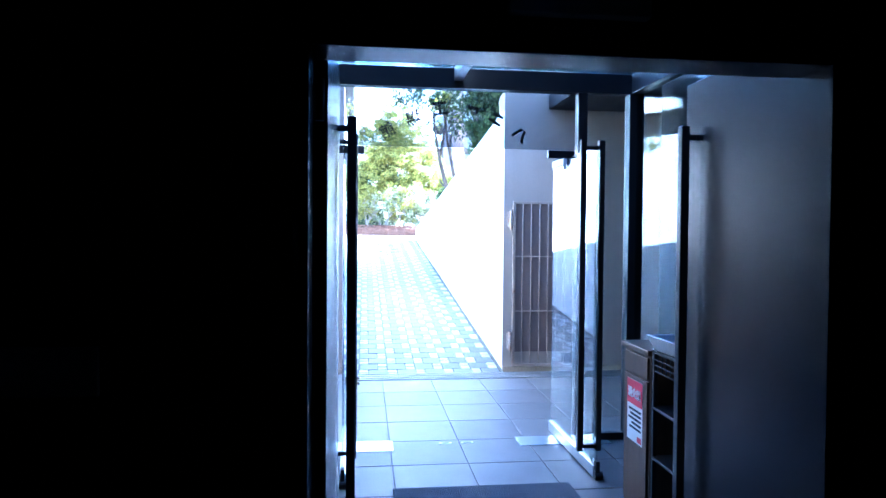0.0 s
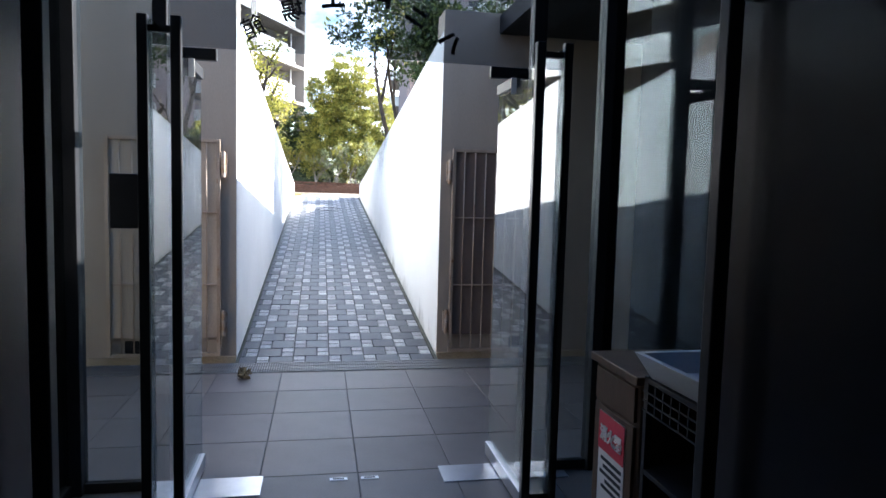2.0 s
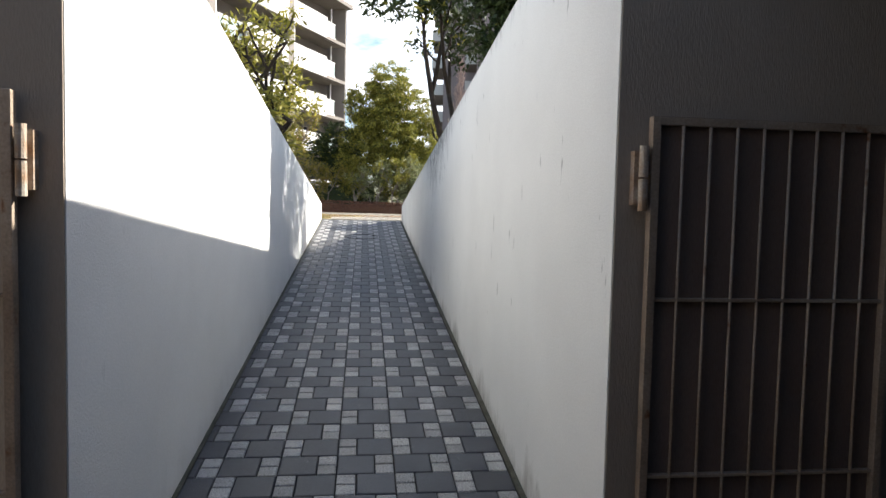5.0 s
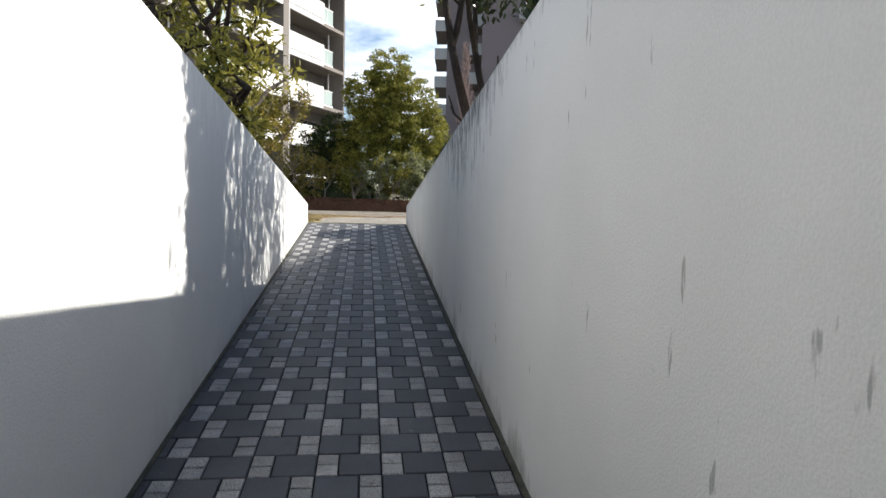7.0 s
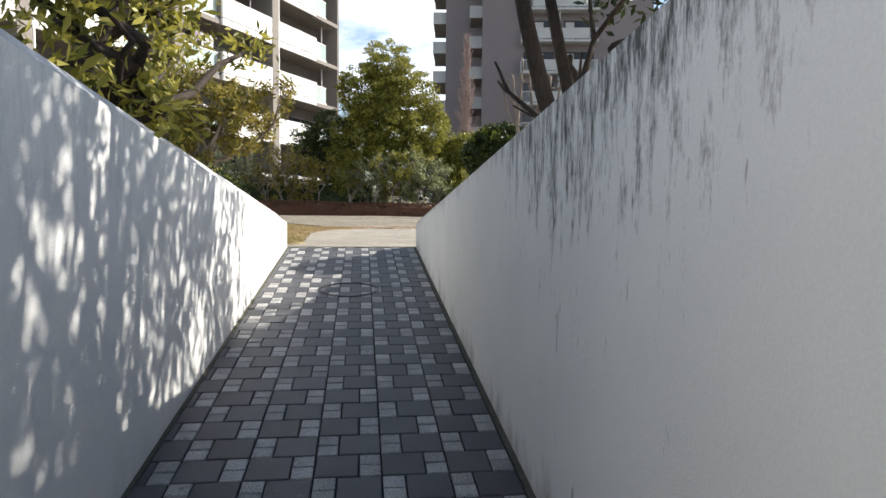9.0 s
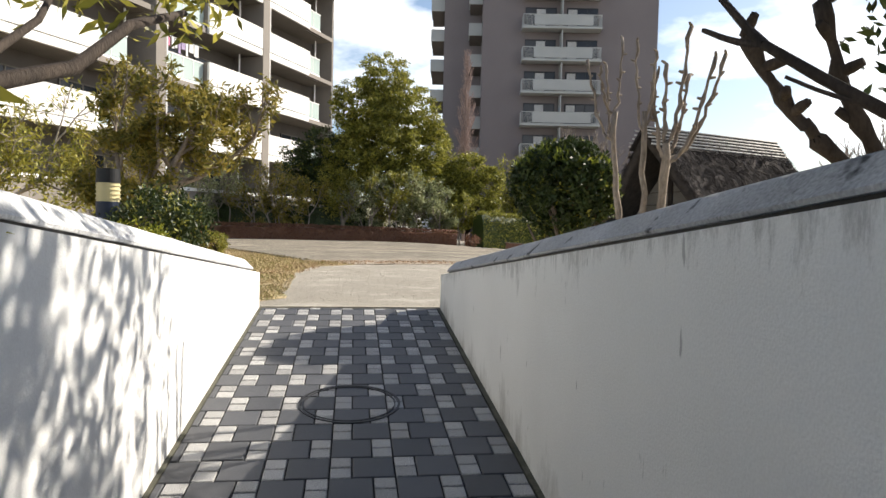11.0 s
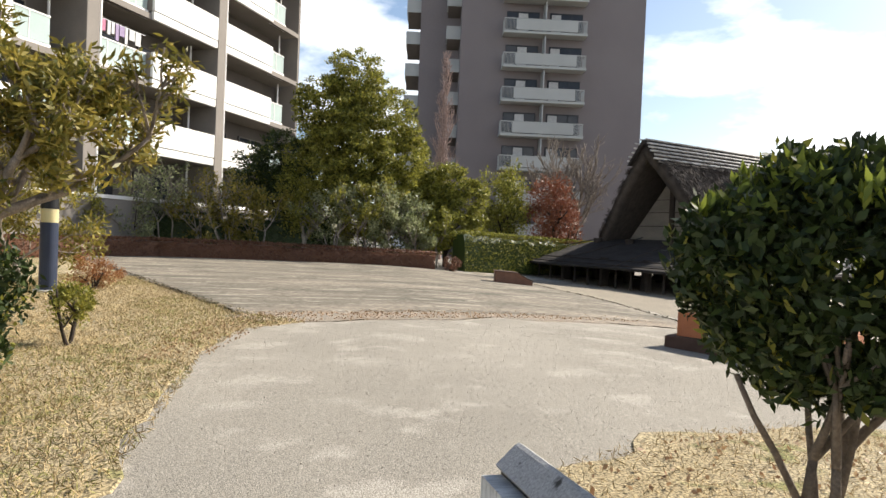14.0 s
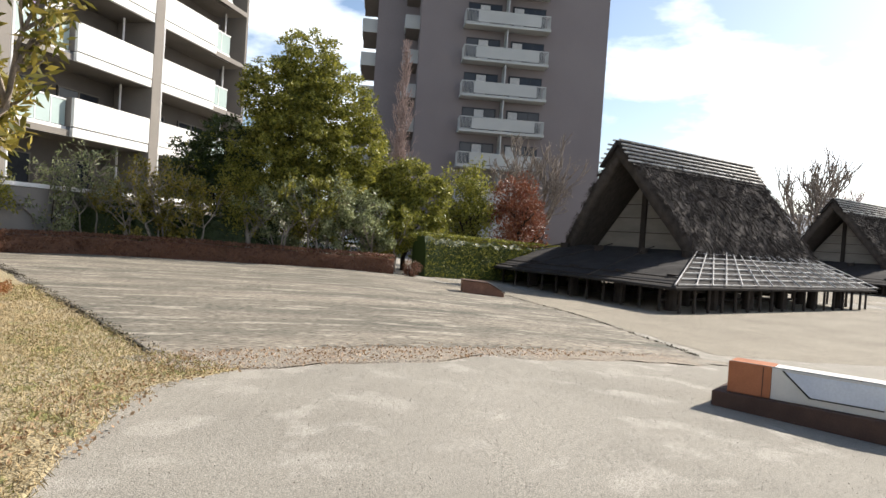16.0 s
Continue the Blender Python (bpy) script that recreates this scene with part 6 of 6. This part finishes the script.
tree("bare_tree", "bare spreading tree behind the far hut", (45, 66, 0.6), [((0, 0, 0), (0, 0, 1), 3.4, 0.2, 5, FINE), ((0.5, 0, 0), (0.4, 0, 1), 3.1, 0.17, 5, FINE)], M_POLLARD, None, 303)
tree("bare_tree", "bare tree far behind the huts", (56, 70, 0.6), [((0, 0, 0), (0, 0, 1), 2.3, 0.2, 6, FINE)], M_FARTWIG, None, 304)


# ---- park furniture ----
def bollard(at):
    b = thing("bollard_lamp", "tall navy bollard lamp with a cream lens band", "bollard lamp", group="bollard lamps", at=at)
    part("base", rod(bmesh.new(), (0, 0, -0.03), (0, 0, 0.035), 0.24, 0.23, sides=24), M_COPING, b, "round concrete base")
    part("shaft", rod(bmesh.new(), (0, 0, 0.035), (0, 0, 1.22), 0.145, sides=28), M_NAVY, b)
    part("lens", rod(bmesh.new(), (0, 0, 1.22), (0, 0, 1.46), 0.138, sides=28), M_CREAM, b, "cream louvred lens")
    for k in range(4):
        part("louvre", rod(bmesh.new(), (0, 0, 1.255 + k * 0.055), (0, 0, 1.268 + k * 0.055), 0.150, sides=28), M_CREAM, b)
    part("cap", rod(bmesh.new(), (0, 0, 1.46), (0, 0, 1.64), 0.148, 0.14, sides=28), M_BLACK, b)


bollard((-3.67, 28.95, GROUND + 0.02))
bollard((-2.29, 21.2, GROUND - 0.18))


def display_block():
    """A low display block: brown plinth, terracotta corners, pale stone sides with a faded panel, an uneven white model on top."""
    d = thing("display_block", "low display block with terracotta corners and pale panels", "display block", at=(5.85, 24.72, G(6.5, 24) - 0.0), turn=-52)
    # local x runs along the short face from the far corner to the near one, local y to the back
    W, D, T, H, R = 2.25, 2.3, 0.34, 0.535, 0.38     # R: height at the lower end
    part("plinth", boxes((0, W, 0, D, -0.06, 0.20), bevel=0.012), M_BROWNSTONE, d, "dark brown brick plinth")
    c = part("corner", boxes((0.13, 0.56, 0.11, 0.11 + T, 0.20, H), bevel=0.008), M_TERRA, d, "orange terracotta corner")
    part("groove", boxes((0.475, 0.485, 0.107, 0.114, 0.21, H - 0.01)), M_BROWNSTONE, c)
    c = part("corner", prism([(W - 0.63, 0.20), (W - 0.13, 0.20), (W - 0.13, R), (W - 0.3, R + 0.03), (W - 0.63, H)], "y", 0.11, 0.11 + T), M_TERRA, d, "orange terracotta corner with a sloping top")
    part("groove", boxes((W - 0.19, W - 0.18, 0.107, 0.114, 0.21, R - 0.005)), M_BROWNSTONE, c)
    part("side_panel", boxes((0.563, W - 0.633, 0.115, 0.11 + T - 0.005, 0.20, H - 0.008), bevel=0.004), M_PALESTONE, d)
    part("side_panel", prism([(0.453, 0.20), (D - 0.13, 0.20), (D - 0.13, 0.33), (0.453, R)], "x", W - 0.47, W - 0.134), M_TERRA, d)
    part("side_panel", prism([(0.453, 0.20), (D - 0.13, 0.20), (D - 0.13, 0.27), (0.9, 0.30), (0.453, H - 0.02)], "x", 0.134, 0.47), M_TERRA, d)
    part("picture_panel", prism([(0.68, H - 0.03), (0.93, 0.285), (W - 0.68, 0.285), (W - 0.645, H - 0.03)], "y", 0.103, 0.1135), M_PHOTO, d, "faded blue picture panel")
    part("picture_rim", prism([(0.66, H - 0.02), (0.68, H - 0.02), (0.94, 0.283), (W - 0.68, 0.283), (W - 0.68, 0.272), (0.925, 0.272)], "y", 0.1, 0.1125), M_BLACK, d)
    bm = bmesh.new()
    bmesh.ops.create_grid(bm, x_segments=44, y_segments=30, size=0.5)
    for v in bm.verts:
        x, y = v.co.x + 0.5, v.co.y + 0.5
        ease = min(1.0, max(0.0, (x - 0.72) / 0.2))
        top = H + (R - H) * ease
        back = min(1.0, y / 0.14)
        low = top + (0.22 - top) * back + 0.05 * x * back
        v.co = Vector((0.14 + x * (W - 0.28), 0.12 + y * (D - 0.25), low + 0.006 + (0 if y < 0.01 else max(0, 0.01 + 0.026 * noise.noise((x * 22, y * 14, 1))))))
    part("rough_top", bm, M_COPING, d, "rough pale broken top", smooth=False)


display_block()


def wedge(at, turn):
    w = thing("marker_block", "low brown wedge-shaped marker block on the clay", "marker block", at=at, turn=turn)
    part("body", prism([(-0.62, -0.05), (0.62, -0.05), (0.62, 0.13), (0.1, 0.40), (-0.62, 0.44)], "y", -0.32, 0.32), surface("brown_terracotta", (0.20, 0.105, 0.07), (0.15, 0.08, 0.055), 4.0, 60.0, 0.85, 0.3), w)
    part("cap", prism([(-0.65, 0.44), (-0.65, 0.465), (0.12, 0.425), (0.66, 0.145), (0.64, 0.13), (0.1, 0.40)], "y", -0.35, 0.35), M_BROWNSTONE, w)


wedge((7.45, 37.6, G(7.45, 37.6)), -10)
wedge((22.5, 34.8, G(22.5, 34.8)), 35)

# dark worn rim and ridge along the clay field
rim = Plant(77)
cs = []
for (x0, y0), (x1, y1) in (((-0.1, 26.45), (-5.5, 37.75)), ((8.25, 28.3), (8.8, 33.5)), ((8.8, 33.5), (8.4, 38.6))):
    n = int(math.hypot(x1 - x0, y1 - y0) / 0.05)
    cs += [(x0 + (x1 - x0) * k / n + rim.rng.gauss(0, 0.05), y0 + (y1 - y0) * k / n + rim.rng.gauss(0, 0.05), ground_z(x0 + (x1 - x0) * k / n, 30) + 0.03) for k in range(n)]
e = new("soil_rim")
tagged(e, "dark crumbled soil along the field edge", "soil", kind="stuff")
v, i = rim.blades(cs, 14, 0.09, 0.04, flat=0.3, aspect=0.6)
foliage("clods", v, i, M_SOIL, e)


# ---- grass and litter ----
L_LITTER = leaf("fallen_leaf", (0.30, 0.17, 0.09), (0.46, 0.32, 0.19), 0.2)
def scatter(name, label, outline, n, size, material, seed, aspect=0.09, up=0.7, lift=0.03, keep=None, category="grass"):
    g = np.random.default_rng(seed)
    xs, ys = [p[0] for p in outline], [p[1] for p in outline]
    pts = []
    while len(pts) < n:
        q = g.random((n, 2)) * (max(xs) - min(xs), max(ys) - min(ys)) + (min(xs), min(ys))
        inside = np.zeros(len(q), bool)
        for (x0, y0), (x1, y1) in zip(outline, outline[1:] + outline[:1]):
            if y0 != y1:
                c = ((y0 > q[:, 1]) != (y1 > q[:, 1])) & (q[:, 0] < (x1 - x0) * (q[:, 1] - y0) / (y1 - y0) + x0)
                inside ^= c
        pts += [tuple(p) for p in q[inside] if keep is None or keep(*p)]
    pts = pts[:n]
    cs = [(x, y, ground_z(x, y) + lift) for x, y in pts]
    p = Plant(seed)
    v, i = p.blades(cs, 1, 0.02, size, up=up, aspect=aspect)
    o = tagged(new(name), label, category, kind="stuff")
    foliage("blades", v, i, material, o)


NEAR_L = [(-0.35, 18.8), (0.06, 19.3), (0.08, 20.2), (0.02, 21.5), (-0.06, 23.0), (0.07, 24.2), (0.4, 25.1), (0.95, 25.65), (0.1, 26.3), (-1.0, 28.4), (-3.2, 33.0), (-5, 33), (-4.5, 24), (-2.6, 18.8)]
M_STRAW2 = surface("green_straw", (0.20, 0.20, 0.055), (0.30, 0.27, 0.09), 1.5, 50.0, 0.9, 0.2, spread=0.25, per="island")
scatter("lawn_grass", "short dry straw-coloured grass blades", NEAR_L, 42000, 0.075, M_STRAW, 401, up=0.45)
scatter("lawn_grass_green", "sparse greenish blades in the dry lawn", NEAR_L, 16000, 0.06, M_STRAW2, 402, up=0.5, keep=lambda x, y: noise.noise((x * 0.6, y * 0.6, 2)) + max(0, 22.6 - y) * 0.2 > 0.05)
scatter("lawn_grass_right", "short dry grass blades beside the wall", [(2.04, 15), (2.04, Y_END), (2.3, 19.6), (3.4, 20.3), (4.6, 20.6), (6.4, 20.4), (7, 17), (5, 15)], 14000, 0.06, M_STRAW, 403, up=0.4)
scatter("leaf_litter", "scattered russet fallen leaves", [(2.2, 17), (2.3, 19.5), (3.4, 20.2), (4.8, 20.5), (6.2, 20.3), (5, 17)], 700, 0.042, L_LITTER, 404, aspect=0.6, up=0.0, lift=0.035)
scatter("leaf_litter_path", "russet fallen leaves along the gravel edge", [(-0.6, 22.5), (0.05, 23), (0.3, 24.9), (1.0, 25.6), (5, 27), (8.1, 28.2), (8.1, 29.0), (5, 27.8), (0.3, 26.6), (-0.6, 25)], 2600, 0.035, L_LITTER, 405, aspect=0.6, up=0.0, lift=0.03)

M_PEBBLE = surface("gravel_pebble", (0.39, 0.36, 0.31), (0.29, 0.268, 0.23), 5.0, 60.0, 0.9, 0.2, spread=0.3, per="island")
scatter("gravel", "loose pale and dark gravel chips on the path", [(0.1, 18.85), (2.2, 18.85), (2.5, 19.8), (4.6, 20.8), (7.0, 20.8), (7.0, 26.6), (1.2, 25.6), (0.1, 23.5)], 12000, 0.008, M_PEBBLE, 406, aspect=0.7, up=0.0, lift=0.003, category="gravel")


# ---- manhole ring, paving and tiles ----
def ring_mesh(name, centre, radius, width, parent):
    vs, fs, n = [], [], 48
    for k in range(n):
        a = 2 * math.pi * k / n
        for r in (radius - width / 2, radius + width / 2):
            x, y = centre[0] + r * math.cos(a), centre[1] + r * math.sin(a)
            vs += [(x, y, ramp_z(y) + 0.005), (x, y, ramp_z(y) - 0.01)]
    for k in range(n):
        a, b = 4 * k, 4 * ((k + 1) % n)
        fs += [(a, a + 2, b + 2, b), (a + 2, a + 3, b + 3, b + 2), (a, b, b + 1, a + 1)]
    return mesh(name, vs, fs, M_BLACK, parent)


manhole = thing("manhole_cover", "round paver-filled manhole cover with a dark metal rim", "manhole cover")
ring_mesh("rim", (0.835, 16.18), 0.300, 0.014, manhole)
ring_mesh("rim", (0.835, 16.18), 0.275, 0.008, manhole)

paving = tagged(new("pavement"), "dark grey pavers and pale setts laid in a running pattern", "paving", kind="structure")
PITCH, ROW, X0 = 0.3118, 0.21336, 0.75
slope = Matrix.Rotation(math.atan(RAMP_SLOPE), 4, "X")


def paver_mesh(name, w, l, material, bev=0.004):
    t, b = 0.0, -0.022
    vs = [(0, 0, b), (w, 0, b), (w, l, b), (0, l, b), (0, 0, t - bev), (w, 0, t - bev), (w, l, t - bev), (0, l, t - bev), (bev, bev, t), (w - bev, bev, t), (w - bev, l - bev, t), (bev, l - bev, t)]
    fs = [(0, 1, 5, 4), (1, 2, 6, 5), (2, 3, 7, 6), (3, 0, 4, 7), (4, 5, 9, 8), (5, 6, 10, 9), (6, 7, 11, 10), (7, 4, 8, 11), (8, 9, 10, 11)]
    return vs, fs


SHARED = {}
joined = {"paver": ([], []), "sett": ([], [])}
wob = random.Random(17)
count = 0
cosr = math.cos(math.atan(RAMP_SLOPE))
rows = int((Y_END - 5.908) / (ROW * cosr))
for j in range(rows + 1):
    y = 5.908 + j * ROW * cosr
    for c in range(-4, 5):
        left = X0 + c * PITCH
        cells = [("sett", 0.0, 0.0, 0.098, 0.096), ("sett", 0.0, 0.108, 0.098, 0.096), ("paver", 0.106, 0.0, 0.198, 0.204)] if j % 2 == 0 else \
                [("paver", 0.0, 0.0, 0.198, 0.204), ("sett", 0.206, 0.0, 0.098, 0.096), ("sett", 0.206, 0.108, 0.098, 0.096)]
        for kind, dx, dy, w, l in cells:
            a, b = max(left + dx, X_L + 0.024), min(left + dx + w, X_R - 0.032)
            y0 = y + dy * cosr
            l = min(l, (Y_END - 0.012 - y0) / cosr)
            if b - a < 0.02 or l < 0.03:
                continue
            w = round(b - a, 3)
            m = Matrix.Translation((a, y0, ramp_z(y0) + wob.uniform(-0.0015, 0.0015))) @ slope @ Matrix.Rotation(wob.gauss(0, 0.004), 4, "Z")
            mat_ = M_SLAB if kind == "paver" else M_SETT
            if 15.0 < y0 and count < 300:
                key = (kind, w, round(l, 3))
                if key not in SHARED:
                    o = mesh(kind, *paver_mesh(kind, w, l, mat_), mat_, paving)
                    SHARED[key] = o.data
                else:
                    o = new(kind, SHARED[key])
                    o.parent = paving
                o.matrix_local = m
                count += 1
            else:
                vs, fs = paver_mesh(kind, w, l, mat_)
                V, F = joined[kind]
                base = len(V)
                V += [m @ Vector(v) for v in vs]
                F += [tuple(base + q for q in f) for f in fs]
for kind, m_ in (("paver", M_SLAB_I), ("sett", M_SETT_I)):
    o = mesh(kind + "_field", *joined[kind], m_, paving)
    o["kind"] = "stuff"

# court and porch floor tiles
floor_ob = bpy.data.objects["floor"]
TILE = 0.502
tile_me = None
for a in range(-8, 10):
    for b in range(0, 10):
        x, y = 0.365 + a * TILE, 5.585 - (b + 1) * TILE
        if x < -3.38 or x > 3.6 or y < 0.56:
            continue
        if (x + TILE < PORCH_L - 0.2 or x > PORCH_R + 0.2) and y < Y_G - 0.6:
            continue
        if tile_me is None:
            vs, fs = paver_mesh("tile", TILE - 0.006, TILE - 0.006, M_FLOORTILE, 0.002)
            o = mesh("tile", vs, fs, M_FLOORTILE, floor_ob)
            tile_me = o.data
        else:
            o = new("tile", tile_me)
            o.parent = floor_ob
        o.location = (x + 0.003, y + 0.003, wob.uniform(-0.001, 0.0))
